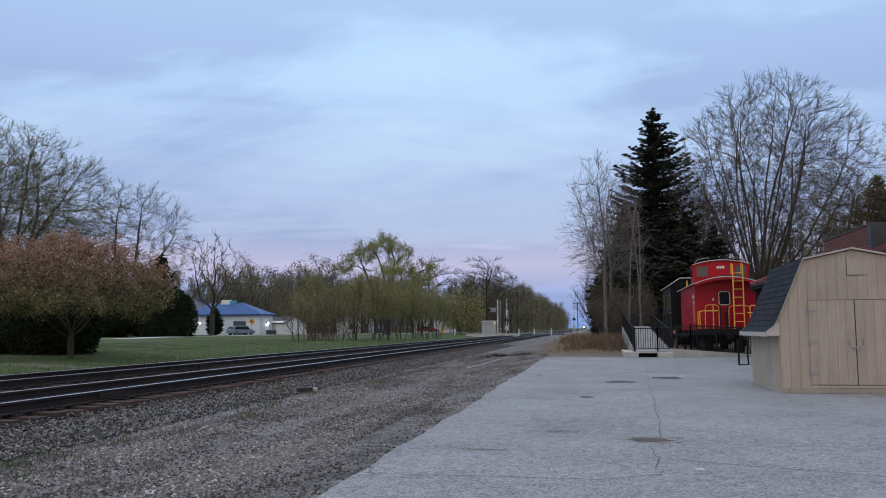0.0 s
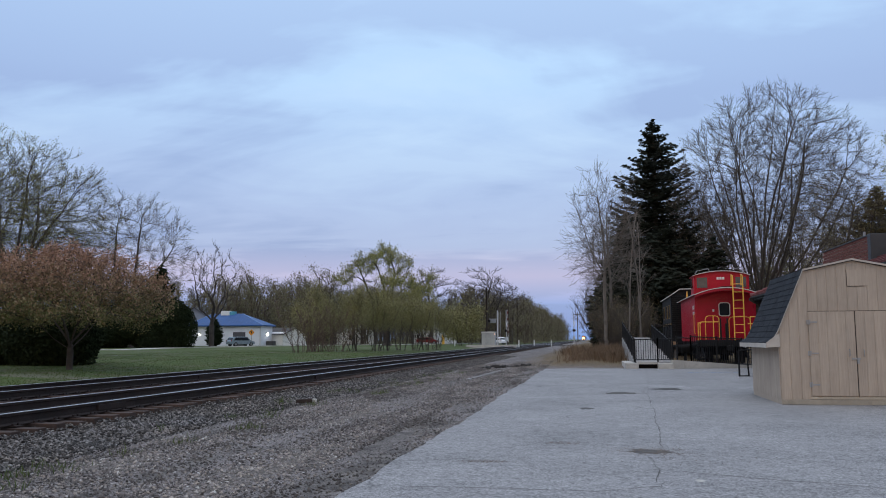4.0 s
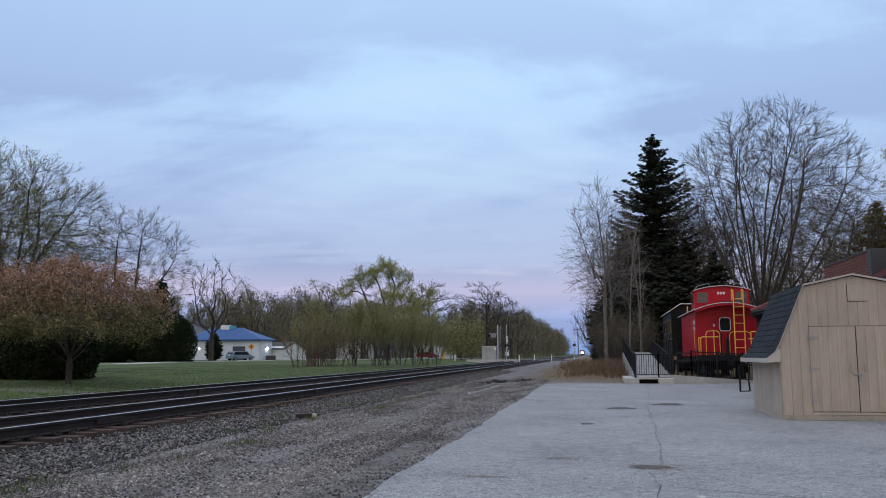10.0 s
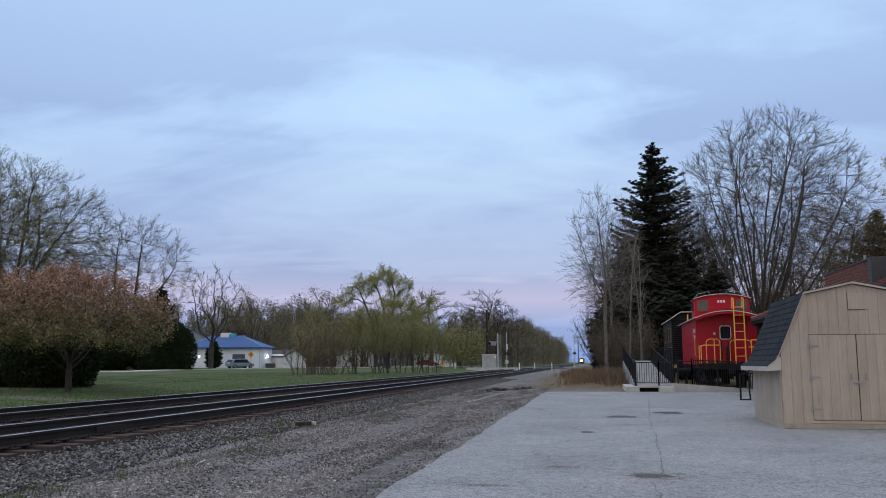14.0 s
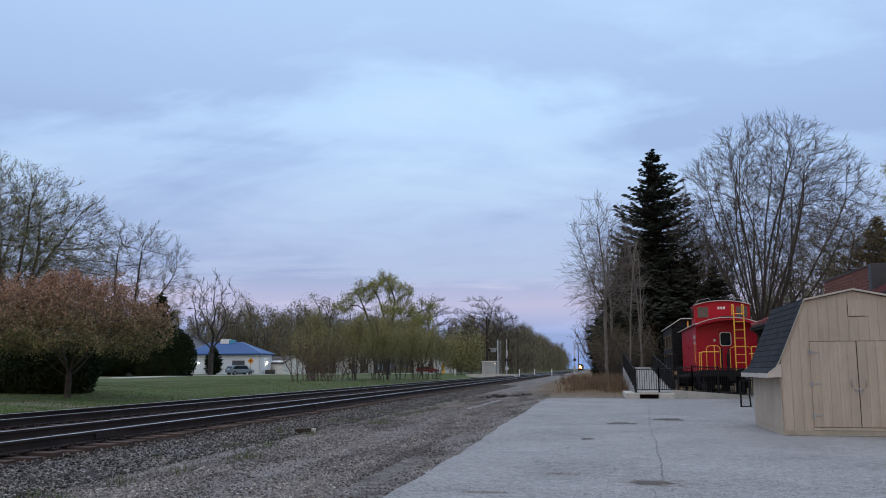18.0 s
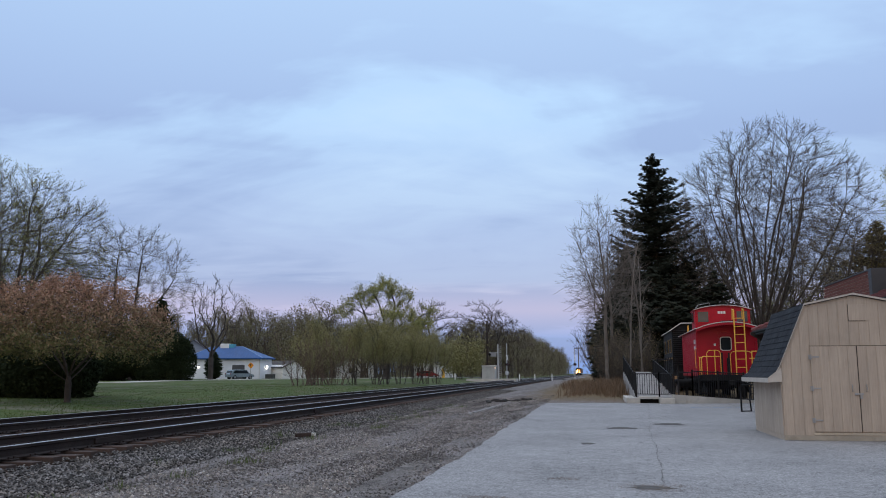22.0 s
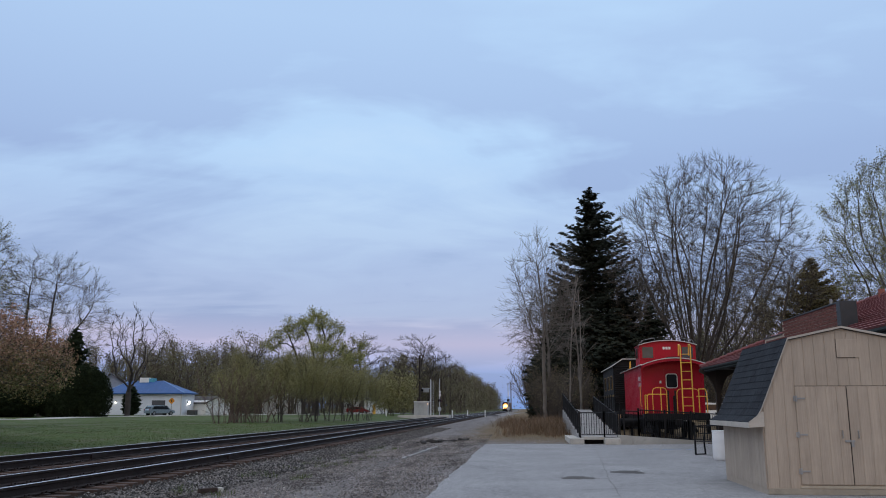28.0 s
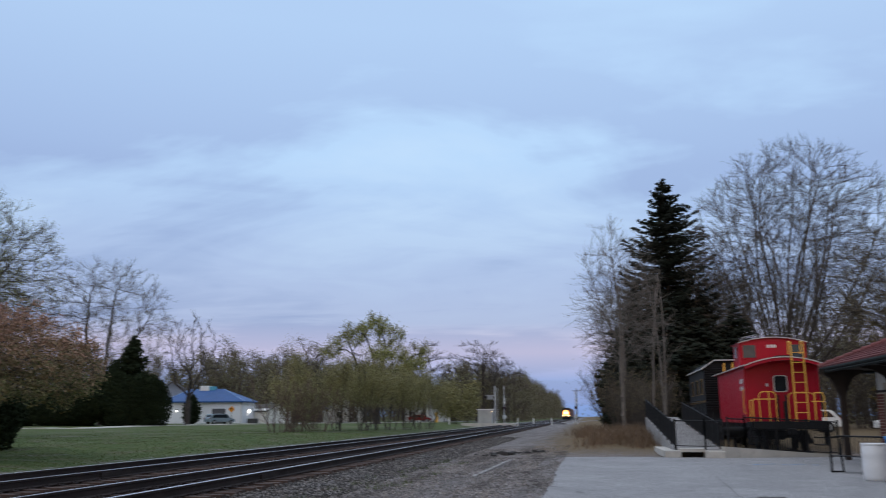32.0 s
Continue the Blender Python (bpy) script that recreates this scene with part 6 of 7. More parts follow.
def build_yew(at, seed, W, H, n, label, cell=.28, leaf=None):
    """A dense dark evergreen bush of many small sprays with an uneven outline."""
    t = thing("evergreen_bush", label, "bush", pose(*at))
    g = np.random.default_rng(seed)
    lumps = [(g.normal(0, W * .22), g.normal(0, W * .18), H * g.uniform(.25, .60), W * g.uniform(.22, .34), H * g.uniform(.28, .42)) for _ in range(9)]
    C = []
    for x, y, z, a, c in lumps:
        d = g.normal(size=(n // 9, 3))
        d /= np.linalg.norm(d, axis=1, keepdims=True)
        C.append(np.array([x, y, z]) + d * np.array([a, a, c]) * g.uniform(.75, 1.08, (n // 9, 1)))
    C = np.concatenate(C)
    C = C[C[:, 2] > .03]
    V, F = leaf_quads(C, cell, g, long=1.8)
    lay("crown", mesh_from("crown", V.tolist(), F.tolist()), leaf or YEW, t)
    segs = [(0, 0, -.1, x * .8, y * .8, z, .08, .03) for x, y, z, a, c in lumps]
    lay("trunk", limbs_mesh("trunk", [segs]), BARK_DARK, t)
    return t


build_conifer("olive_conifer", "olive brown rounded conifer behind the station", foot(24.0, 75), 8, 13.4, 3.6, OLIVE, 38, 13, .24, .03, 66, .05, bell=3.6)
build_yew(foot(30.2, 72), 9, 6.0, 11.0, 14000, "olive brown rounded conifer behind the station", .22, OLIVE)
yew = build_yew(foot(-27.2, 38.8), 61, 4.6, 3.1, 42000, "broad dark yew bush behind the bronze tree", .10)
again(yew, -30.6, 39.5, 90, 1.05)
again(yew, -34.0, 41.5, 200, 1.1)
build_conifer("dark_conifer", "dark pointed conifer rising over the hedge", foot(-61.2, 111), 62, 11.6, 2.6, YEW, 34, 12, .42, .01, 44, -.1, bell=4.0)
hedge = build_yew(foot(-70.6, 110), 63, 7.6, 5.2, 36000, "tall dark evergreen hedge along the drive", .17)
build_yew(foot(-65.6, 109), 64, 7.0, 6.4, 36000, "tall dark evergreen hedge along the drive", .17)
build_yew(foot(-61.2, 110), 65, 6.0, 9.4, 40000, "tall dark rounded evergreen at the end of the hedge", .17)
build_yew(foot(-58.8, 110), 66, 4.0, 7.2, 26000, "dark rounded evergreen at the end of the hedge", .17)
for x, y, a, s in ((-76.4, 110, 80, 1.0), (-82.6, 110, 170, 1.05), (-89.0, 110, 30, 1.0)):
    again(hedge, x, y, a, s)
build_conifer("dark_conifer", "narrow dark conifer beside the white building", foot(-63.3, 133), 64, 4.4, 2.0, YEW, 20, 12, .4, .01, 40, -.1, 1.1, .8)

lone = grown_tree("bare_tree", "gnarled dark bare tree before the white building", foot(-57.5, 120), 55, .40, BARK_DARK, None, least=.024, twigs=(2, 2), twig=.8, fork=4.6, stems=6, mid=10.2, radii=(4.4, 4.4, 5.6), count=200, step=.45, reach=3.5, kill=.9, floor=-.7, lean=(.1, 1.15), hold=.5, wild=.26, loose=3)
grown_tree("leafing_tree", "large old tree with clumps of fresh yellow-green leaves", foot(-32.6, 131), 58, .60, BARK_DARK, SPRING, 21000, .125, .32, .022, twigs=(2, 2), twig=.9, fork=5.0, stems=5, mid=10.3, radii=(8.2, 8.2, 5.3), shift=(-.2, 0), count=520, step=.55, reach=6.5, kill=1.0, floor=-.6, lean=(.1, 1.1), clumps=24, hold=.6, wild=.22, loose=4)
bare_f = grown_tree("bare_tree", "dark bare tree at the wood's edge", foot(-23.5, 180), 57, .42, BARK_DARK, None, least=.024, twigs=(2, 2), twig=1.2, fork=4.0, stems=5, mid=10.5, radii=(6.0, 6.0, 6.4), count=330, step=.6, reach=6.0, kill=1.3, floor=-.5, lean=(.1, 1.0), hold=.7, wild=.22, loose=4)
for x, y, a, s in ((-22.0, 194, 60, .95), (-34.5, 179, 130, 1.0), (-48, 152, 200, .78), (-40, 152, 310, .76), (-20.5, 215, 90, .9)):
    again(bare_f, x, y, a, s)
bright_tree = build_shrub("leafing_tree_small", "small tree bright with yellow-green spring leaves", foot(-21.5, 142), 58, 7.6, 9, 5.5, WILLOW, 5000, .16, BARK_DARK, "", .6, .25, .12)
again(bright_tree, -24.6, 150, 90, .9)


# ---- far woods: hundreds of trees that nobody could count ----
def far_woods(name, spots, seed, label):
    VV, FF, LV, LF, b0, b1 = [], [], [], [], 0, 0
    kinds = []
    for k in range(5):
        out, tips = grow(900 + k, 1.0, .020, (4, .05, .02), [dict(count=(8, 10), angle=(22, 55), ratio=.52, seg=4, wander=.13, lift=.06, first=.2, thin=.5), dict(count=(7, 8), angle=(25, 55), ratio=.46, seg=1, wander=.2, lift=.03, first=.15, thin=.5)])
        s = np.array([q for lev in out for q in lev])
        kinds.append((s, np.array(tips)))
    g = np.random.default_rng(seed)
    for x, y, H in spots:
        s, tips = kinds[g.integers(5)]
        a = g.uniform(0, math.tau)
        R = np.array([[math.cos(a), -math.sin(a), 0], [math.sin(a), math.cos(a), 0], [0, 0, 1]]) * H
        at = np.array([x, y, float(gz(x, y))])
        V, F = tubes(s[:, :3] @ R.T + at, s[:, 3:6] @ R.T + at, np.maximum(s[:, 6] * H, .04), np.maximum(s[:, 7] * H, .028), 3)
        VV.append(V)
        FF.append(F + b0)
        b0 += len(V)
        n = 950
        C = (tips[g.integers(0, len(tips), n)] + g.normal(0, .035, (n, 3))) @ R.T + at
        low = np.stack([g.normal(x, 3.2, 480), g.normal(y, 3.2, 480), at[2] + 8.5 * g.random(480) ** 1.2], -1)
        C = np.concatenate([C, low])
        V, F = leaf_quads(C, .0125 * H, g)
        LV.append(V)
        LF.append(F + b1)
        b1 += len(V)
    ob = lay(name, mesh_from(name, np.concatenate(VV).tolist(), np.concatenate(FF).tolist()), BARK_FAR)
    tagged(ob, label, "woods", kind="stuff")
    lv = lay("woods_leaves", mesh_from("woods_leaves", np.concatenate(LV).tolist(), np.concatenate(LF).tolist()), WOODS, ob)
    return ob


g = random.Random(77)
spots = []
for k in range(270):                                   # left of the line, running out to the vanishing point
    y = 150 + 520 * g.random() ** 1.5
    spots.append((-24 - (y - 150) * .012 - g.random() ** .8 * (26 + y * .10) - max(0, 190 - y) * .35, y, g.uniform(9.0, 11.5) + min(6.0, max(0, y - 165) * .07)))
for k in range(110):                                   # the wooded rise behind the white building
    x = -58 - 100 * g.random()
    spots.append((x, 172 + 50 * g.random() - (x + 60) * .1, g.uniform(13, 17.5)))
for k in range(150):
    y = 190 + 560 * g.random() ** 1.3
    spots.append((-19.5 - g.random() * 9 - (y - 190) * .002, y, g.uniform(8, 12.5) + min(4.5, (y - 190) * .04)))
far_woods("far_woods", spots, 3, "budding spring woods far along the line")
spots = []
for k in range(50):                                    # right of the line, behind the lot and the station
    y = 100 + 260 * g.random() ** 1.4
    spots.append((4.0 + (y - 100) * .004 + g.random() ** 1.2 * 55, y, g.uniform(12, 17)))
for k in range(46):
    spots.append((6 + 44 * g.random(), 99 + 34 * g.random(), g.uniform(8.5, 13.5)))
for k in range(30):
    spots.append((34 + 45 * g.random(), 50 + 70 * g.random(), g.uniform(11, 16)))
far_woods("far_woods", spots, 4, "budding spring woods behind the station")


# ---- white building with blue roof, its neighbours and cars ----
def build_blue_roof():
    b = thing("white_building", "low white painted building with a blue metal hip roof", "building", pose(-56.9, 138.0, .45))
    part("wall", block(-13.5, 0, 0, 5.2, 0, 3.75), paint("bright_white_block_wall", (.87, .89, .93), .7, var=.04, bump=.1, dirty=.05, dirt=(.6, .6, .6)), b)
    ez, rz = 3.7, 5.75
    bm = bmesh.new()
    A, B, C, D = [(-14, -.45, ez), (.5, -.45, ez), (.5, 5.65, ez), (-14, 5.65, ez)]
    v = [bm.verts.new(p) for p in (A, B, C, D)]
    r = [bm.verts.new((-10.5, 2.6, rz)), bm.verts.new((-4.4, 2.6, rz))]
    u = [bm.verts.new((p[0], p[1], ez - .2)) for p in (A, B, C, D)]
    for f in ((v[0], v[1], r[1], r[0]), (v[1], v[2], r[1]), (v[2], v[3], r[0], r[1]), (v[3], v[0], r[0])):
        bm.faces.new(f)
    for k in range(4):
        bm.faces.new((u[k], u[(k + 1) % 4], v[(k + 1) % 4], v[k]))
    bm.faces.new(u[::-1])
    roof = part("roof", bm, BLUE_ROOF, b)
    for k in range(26):
        x = -13.8 + .55 * k
        f = min(1, max(0, (x + 14) / 3.5), max(0, (.5 - x) / 4.9))
        part("roof_seam", pipe([(x, -.45, ez + .02), (x, -.45 + 3.05 * f, ez + .02 + (rz - ez) * f)], .025, 4), BLUE_ROOF, roof)
    for a, c in (((.5, -.45, ez), (-4.4, 2.6, rz)), ((-14, -.45, ez), (-10.5, 2.6, rz)), ((-10.5, 2.6, rz), (-4.4, 2.6, rz))):
        part("hip_cap", pipe([a, c], .06, 6), paint("pale_blue_cap", (.20, .32, .55), .5), roof)
    part("roof_unit", block(-8.6, -7.0, 2.2, 3.2, 5.5, 6.3, .03), WHITE, b)
    part("roof_unit_side", block(-7.0, -6.0, 2.3, 3.2, 5.5, 6.2, .03), paint("turquoise_panel", (.10, .38, .52), .5), b)
    part("garage_door", block(-5.2, -2.9, -.04, .02, 0, 2.5), paint("dark_door", (.10, .10, .11), .5), b)
    part("awning", prism([(-.9, 2.9), (0, 3.2), (0, 3.3), (-.9, 3.0)], -9.6, -8.2, "x"), GREY_TRIM, b)
    part("downpipe", bar((-.15, -.08, 0), (-.15, -.08, 3.6), .06, n=8), GREY_TRIM, b)
    lamp = part("wall_lamp", block(.0, .18, 2.2, 2.7, 2.05, 2.4, .02), BLACK, b)
    part("lens", block(.18, .30, 2.2, 2.7, 1.9, 2.35, .03), PORCH, lamp, "bright wall lamp")
    l2 = part("wall_lamp", block(-11.6, -11.3, -.12, 0, 2.2, 2.45, .02), BLACK, b)
    part("lens", bar((-11.45, -.10, 2.1), (-11.45, -.10, 2.28), .11, n=10), PORCH, l2)
    part("condenser", block(.5, 1.9, 1.0, 2.2, 0, .9, .04), paint("dark_grey_metal", (.07, .07, .07), .6), b)


build_blue_roof()


def build_house(name, label, at, turn, w_, d, h, rise, wall, roof, rows):
    """A small gabled house; the gable looks along its own y."""
    b = thing(name, label, "house", pose(*at, 0, 0, turn))
    part("wall", prism([(-w_ / 2, 0), (w_ / 2, 0), (w_ / 2, h), (0, h + rise), (-w_ / 2, h)], 0, d), wall, b)
    t = [(-w_ / 2 - .3, h - .16), (0, h + rise + .08), (w_ / 2 + .3, h - .16)]
    part("roof", prism(t + [(u, v - .14) for u, v in t[::-1]], -.3, d + .3), roof, b)
    for x, z in rows:
        win = part("window", block(x - .42, x + .42, -.05, .02, z, z + 1.2, .01), WHITE, b)
        part("pane", block(x - .34, x + .34, -.07, -.04, z + .08, z + 1.12), GLASS, win)
    return b


GREY_SIDING = paint("blue_grey_siding", (.30, .33, .38), .8, var=.1, scale=1)
DARK_ROOF = paint("dark_roof", (.07, .065, .065), .9, var=.2, scale=1)
build_house("grey_house", "blue-grey gabled house among trees", (-71.5, 142, .5), 20, 6.0, 9, 4.8, 2.2, GREY_SIDING, DARK_ROOF, ((-1.3, 2.9), (1.3, 2.9), (0, .8)))
build_house("white_garage", "small white garage behind the shrubs", (-52.9, 144, .5), 60, 5.3, 6, 2.2, 1.0, WHITE, DARK_ROOF, ())
build_house("white_house", "white gabled house behind the shrub row", (-37.6, 186, .5), -25, 7.0, 8, 3.1, 1.9, WHITE, DARK_ROOF, ((-1.6, 1.0), (1.6, 1.0)))
build_house("white_house", "white gabled house behind the shrub row", (-47.0, 165, .5), 25, 7, 8, 2.7, 1.8, WHITE, DARK_ROOF, ((-1.6, .9), (1.6, .9)))


def build_car(name, label, at, turn, body, L=4.5, W=1.75, H=1.5, hatch=True):
    c = thing(name, label, "car", pose(*at, 0, 0, turn))
    side = [(-L / 2, .35), (-L / 2 + .05, .75), (-L / 2 + .95, .92), (-L / 2 + 1.5, H - .06), (-.1, H), (L / 2 - (.55 if hatch else 1.1), H - .08), (L / 2 - .12, .95), (L / 2, .8), (L / 2 - .03, .35)]
    bm = prism([(u, v) for u, v in side], -W / 2, W / 2, "y")
    bmesh.ops.bevel(bm, geom=bm.edges[:], offset=.05, segments=2, affect="EDGES")
    part("body", bm, body, c, smooth=False)
    for s in (-1, 1):
        part("side_window", prism([(-L / 2 + 1.15, .95), (-L / 2 + 1.6, H - .14), (L / 2 - .75, H - .16), (L / 2 - .4, .97)], s * W / 2 - .01, s * W / 2 + .012), GLASS, c)
        for x in (-L / 2 + .8, L / 2 - .8):
            t = part("wheel", bar((x, s * W / 2 - .2 * s, .33), (x, s * W / 2 + .02 * s, .33), .33, n=20), RUBBER, c)
            part("rim", bar((x, s * W / 2, .33), (x, s * W / 2 + .03 * s, .33), .2, n=14), STEEL, t)
        part("headlight", block(-L / 2 - .01, -L / 2 + .1, s * .6 - .15, s * .6 + .15, .62, .76, .01), GREY_TRIM, c)
        part("tail_light", block(L / 2 - .12, L / 2 + .01, s * .7 - .1, s * .7 + .1, .8, 1.0, .01), CAR_RED, c)
    part("windscreen", block(-.01, .01, -W / 2 + .12, W / 2 - .12, -.3, .3, 0, pose(-L / 2 + 1.18, 0, 1.19, 0, 44, 0)), GLASS, c)
    part("rear_window", block(-.01, .01, -W / 2 + .14, W / 2 - .14, -.2, .2, 0, pose(L / 2 - .28, 0, 1.2, 0, -28, 0)), GLASS, c)
    return c


build_car("parked_car", "blue-grey estate car parked by the white building", (-57.8, 131.5, .52), 238, CAR_GREY, 4.6, 1.75, 1.6)
build_car("parked_car", "dark red saloon parked before a white house", (-34.1, 172.6, .55), 180, CAR_RED, 4.6, 1.75, 1.42, False)
build_car("parked_car", "pale car parked behind the station", (17.5, 60, .5), 10, GREY_TRIM, 4.5, 1.75, 1.45, False)
build_car("parked_car", "pale car parked behind the station", (12.5, 66, .5), 0, WHITE, 4.5, 1.75, 1.5)

sign = thing("warning_sign", "orange diamond warning sign on a steel post", "sign", pose(-56.2, 132.2, .45))
part("post", block(-.035, .035, -.02, .02, 0, 2.4), STEEL, sign)
bm = prism([(0, -.54), (.54, 0), (0, .54), (-.54, 0)], -.03, -.02)
bmesh.ops.bevel(bm, geom=[e for e in bm.edges if abs(e.verts[0].co.y - e.verts[1].co.y) > .005], offset=.06, segments=3, affect="EDGES")
part("panel", bm, ORANGE, sign).matrix_basis = pose(0, 0, 2.35)
bm = block(-.07, .07, -.036, -.031, 2.15, 2.48)
box(bm, -.22, .10, -.036, -.031, 2.42, 2.55)
part("arrow_bars", bm, BLACK, sign)

SUV = build_car("white_suv", "white estate car driving over the crossing", (5.0, 187.9, .7), -8, WHITE_PLASTIC, 4.6, 1.8, 1.65)

# drive along the hedge and the road that crosses the line
for name, label, pts, wide in (("driveway", "pale drive along the hedge and the white building", [(-80, 88), (-56, 92), (-58, 112), (-52, 129), (-34, 156), (-27, 163)], 1.6),
                               ("road", "asphalt road crossing the railway", [(-90, 157), (-60, 157), (-40, 161), (-28, 170), (-8, 186), (20, 190), (60, 185)], 3.4)):
    bm = bmesh.new()
    prev = None
    dense = []
    for (x0, y0), (x1, y1) in zip(pts, pts[1:]):
        for k in range(12):
            dense.append((x0 + (x1 - x0) * k / 12, y0 + (y1 - y0) * k / 12))
    dense.append(pts[-1])
    for k, (x, y) in enumerate(dense):
        a, c = dense[max(0, k - 1)], dense[min(len(dense) - 1, k + 1)]
        n = Vector((-(c[1] - a[1]), c[0] - a[0])).normalized() * wide
        z = max(float(gz(x, y)) + .05, .30 if name == "road" and -17 < x < -6 else -1)
        now = [bm.verts.new((x - n.x, y - n.y, z)), bm.verts.new((x + n.x, y + n.y, z)), bm.verts.new((x - n.x, y - n.y, z - .3)), bm.verts.new((x + n.x, y + n.y, z - .3))]
        if prev:
            bm.faces.new((prev[0], prev[1], now[1], now[0]))
            bm.faces.new((prev[0], now[0], now[2], prev[2]))
            bm.faces.new((prev[1], prev[3], now[3], now[1]))
        prev = now
    tagged(part(name, bm, CONCRETE if name == "driveway" else ASPHALT_ROAD), label, name, kind="structure")

# ---- crossing equipment ----
hut = thing("signal_bungalow", "grey metal railway equipment cabinet with pale roof", "equipment cabinet", pose(-16.9, 138, .55))
part("cabinet", block(-1.1, 1.1, -1, 1, 0, 2.05, .03), paint("grey_enamel", (.36, .37, .36), .5, var=.06), hut)
part("roof", block(-1.18, 1.18, -1.08, 1.08, 2.05, 2.16, .03), WHITE, hut)
part("slab", block(-3.6, 4.6, -1.8, 1.8, -.6, 0), CONCRETE, hut)
part("door", block(-.5, .45, -1.03, -.99, .1, 1.95, .01), paint("grey_enamel_door", (.33, .34, .33), .5), hut)
part("lamp", bar((1.08, -1.1, 1.72), (1.08, -1.1, 1.82), .06, n=10), lamp_glow("amber_lens", (1.0, .6, .35), 3.0), hut)


def crossing_signal(at, turn, tall, label):
    m = thing("crossing_signal", label, "signal", pose(*at, 0, 0, turn))
    part("mast", bar((0, 0, 0), (0, 0, tall), .07, .06, 10), SIGNAL_METAL, m)
    part("base", block(-.25, .25, -.25, .25, -.2, .12, .02), CONCRETE, m)
    for s in (-1, 1):
        f = part("flasher", bar((s * .38, -.12, 2.5), (s * .38, .05, 2.5), .24, n=18), BLACK, m, "black round crossing flasher")
        part("lens", bar((s * .38, -.14, 2.5), (s * .38, -.115, 2.5), .15, n=14), paint("dark_red_lens", (.12, .01, .01), .2), f)
        part("crossbuck", block(-.6, .6, -.09, -.07, -.10, .10, .005, pose(0, 0, 3.6, 0, 45 * s, 0)), WHITE, m)
    part("arm", bar((-.4, 0, 2.5), (.4, 0, 2.5), .03), SIGNAL_METAL, m)
    part("gate_motor", block(-.2, .2, -.2, .2, .8, 1.4, .02), SIGNAL_METAL, m)
    return m


gated = crossing_signal((-14.2, 140, .4), 75, 6.0, "steel crossing signal mast with flashers and a lowering gate arm")
GATE = part("gate_arm", bar((0, 0, -.5), (0, 0, 4.9), .055, .03, 8), WHITE, gated, "white gate arm with red bands")
for k in range(4):
    part("red_band", bar((0, 0, .9 + 1.1 * k), (0, 0, 1.35 + 1.1 * k), .058, .054, 8), CAR_RED, GATE)
crossing_signal((-3.2, 150, .5), 75, 5.2, "steel crossing signal mast with flashers and crossbuck")
sm = thing("signal_mast", "railway signal mast with a ladder and dark heads", "signal", pose(-15.4, 137.5, .5))
part("mast", bar((0, 0, 0), (0, 0, 5.7), .10, .08, 10), SIGNAL_METAL, sm)
for s in (-.16, .16):
    part("ladder_stile", bar((s + .35, 0, 0), (s + .35, 0, 5.5), .02, n=6), SIGNAL_METAL, sm)
for k in range(17):
    part("rung", bar((.19, 0, .3 + .31 * k), (.51, 0, .3 + .31 * k), .014, n=5), SIGNAL_METAL, sm)
part("signal_head", block(-1.2, -.25, -.25, .1, 3.65, 4.35, .04), paint("dull_grey_head", (.22, .23, .24), .6), sm)
part("signal_hood", bar((-1.3, -.6, 4.0), (-1.3, -.2, 4.0), .2, n=14), BLACK, sm)
part("arm", bar((-1.4, 0, 4.3), (0, 0, 4.3), .05), SIGNAL_METAL, sm)
pole = thing("utility_pole", "dark timber utility pole", "pole", pose(-17.6, 141, .5))
part("shaft", bar((0, 0, 0), (0, 0, 9.8), .19, .14, 10), DARK_WOOD, pole)
for x, y, h in ((-3.9, 232, 8.2),):
    p = thing("utility_pole", "pale timber utility pole along the line", "pole", pose(x, y, .6), "line poles")
    part("shaft", bar((0, 0, 0), (0, 0, h), .15, .11, 8), BARK_PALE, p)
    part("crossarm", block(-1.2, 1.2, -.06, .06, h - .7, h - .55), BARK_PALE, p)
for x, y in ((-10.4, 152), (-7.3, 151.5), (-11.6, 134), (-22.0, 134)):
    p = thing("marker_post", "short white marker post beside the crossing", "post", pose(x, y, .15), "marker posts")
    part("post", bar((0, 0, 0), (0, 0, 1.15), .08, n=10), WHITE, p)
    part("cap", bar((0, 0, 1.15), (0, 0, 1.2), .09, n=10), GREY_TRIM, p)
bol = thing("yellow_bollard", "yellow steel bollard by the drive", "bollard", pose(-28.2, 158, .5))
part("post", bar((0, 0, 0), (0, 0, 1.9), .28, n=14), YELLOW, bol)
part("cap", bar((0, 0, 1.9), (0, 0, 1.96), .29, n=14), YELLOW, bol)

# clutter on the gravel
TIE_DARK = paint("broken_asphalt_dark", (.035, .032, .03), .95, var=.3, scale=4)
HEAP_X, HEAP_Y, CURB_A, CURB_B = -4.6, 44.2, (-4.4, 30.1), (-4.17, 39.3)
tw = thing("rubble_heap", "dark lumps of broken asphalt lying on the gravel", "rubble", pose(HEAP_X, HEAP_Y, float(gz(HEAP_X, HEAP_Y)) - .01, 0, 0, 50))
r = random.Random(8)
for k in range(34):
    x, y, s = r.gauss(0, 1.0), r.gauss(0, .35), r.uniform(.05, .17)
    part("lump", block(-s, s, -s * .7, s * .7, -.03, s * r.uniform(.35, .9), s * .25, pose(x, y, 0, r.uniform(-14, 14), r.uniform(-14, 14), r.uniform(0, 180))), TIE_DARK, tw)
cb = thing("kerb_remnant", "pale broken strip of old concrete in the gravel", "kerb", pose(0, 0, 0))
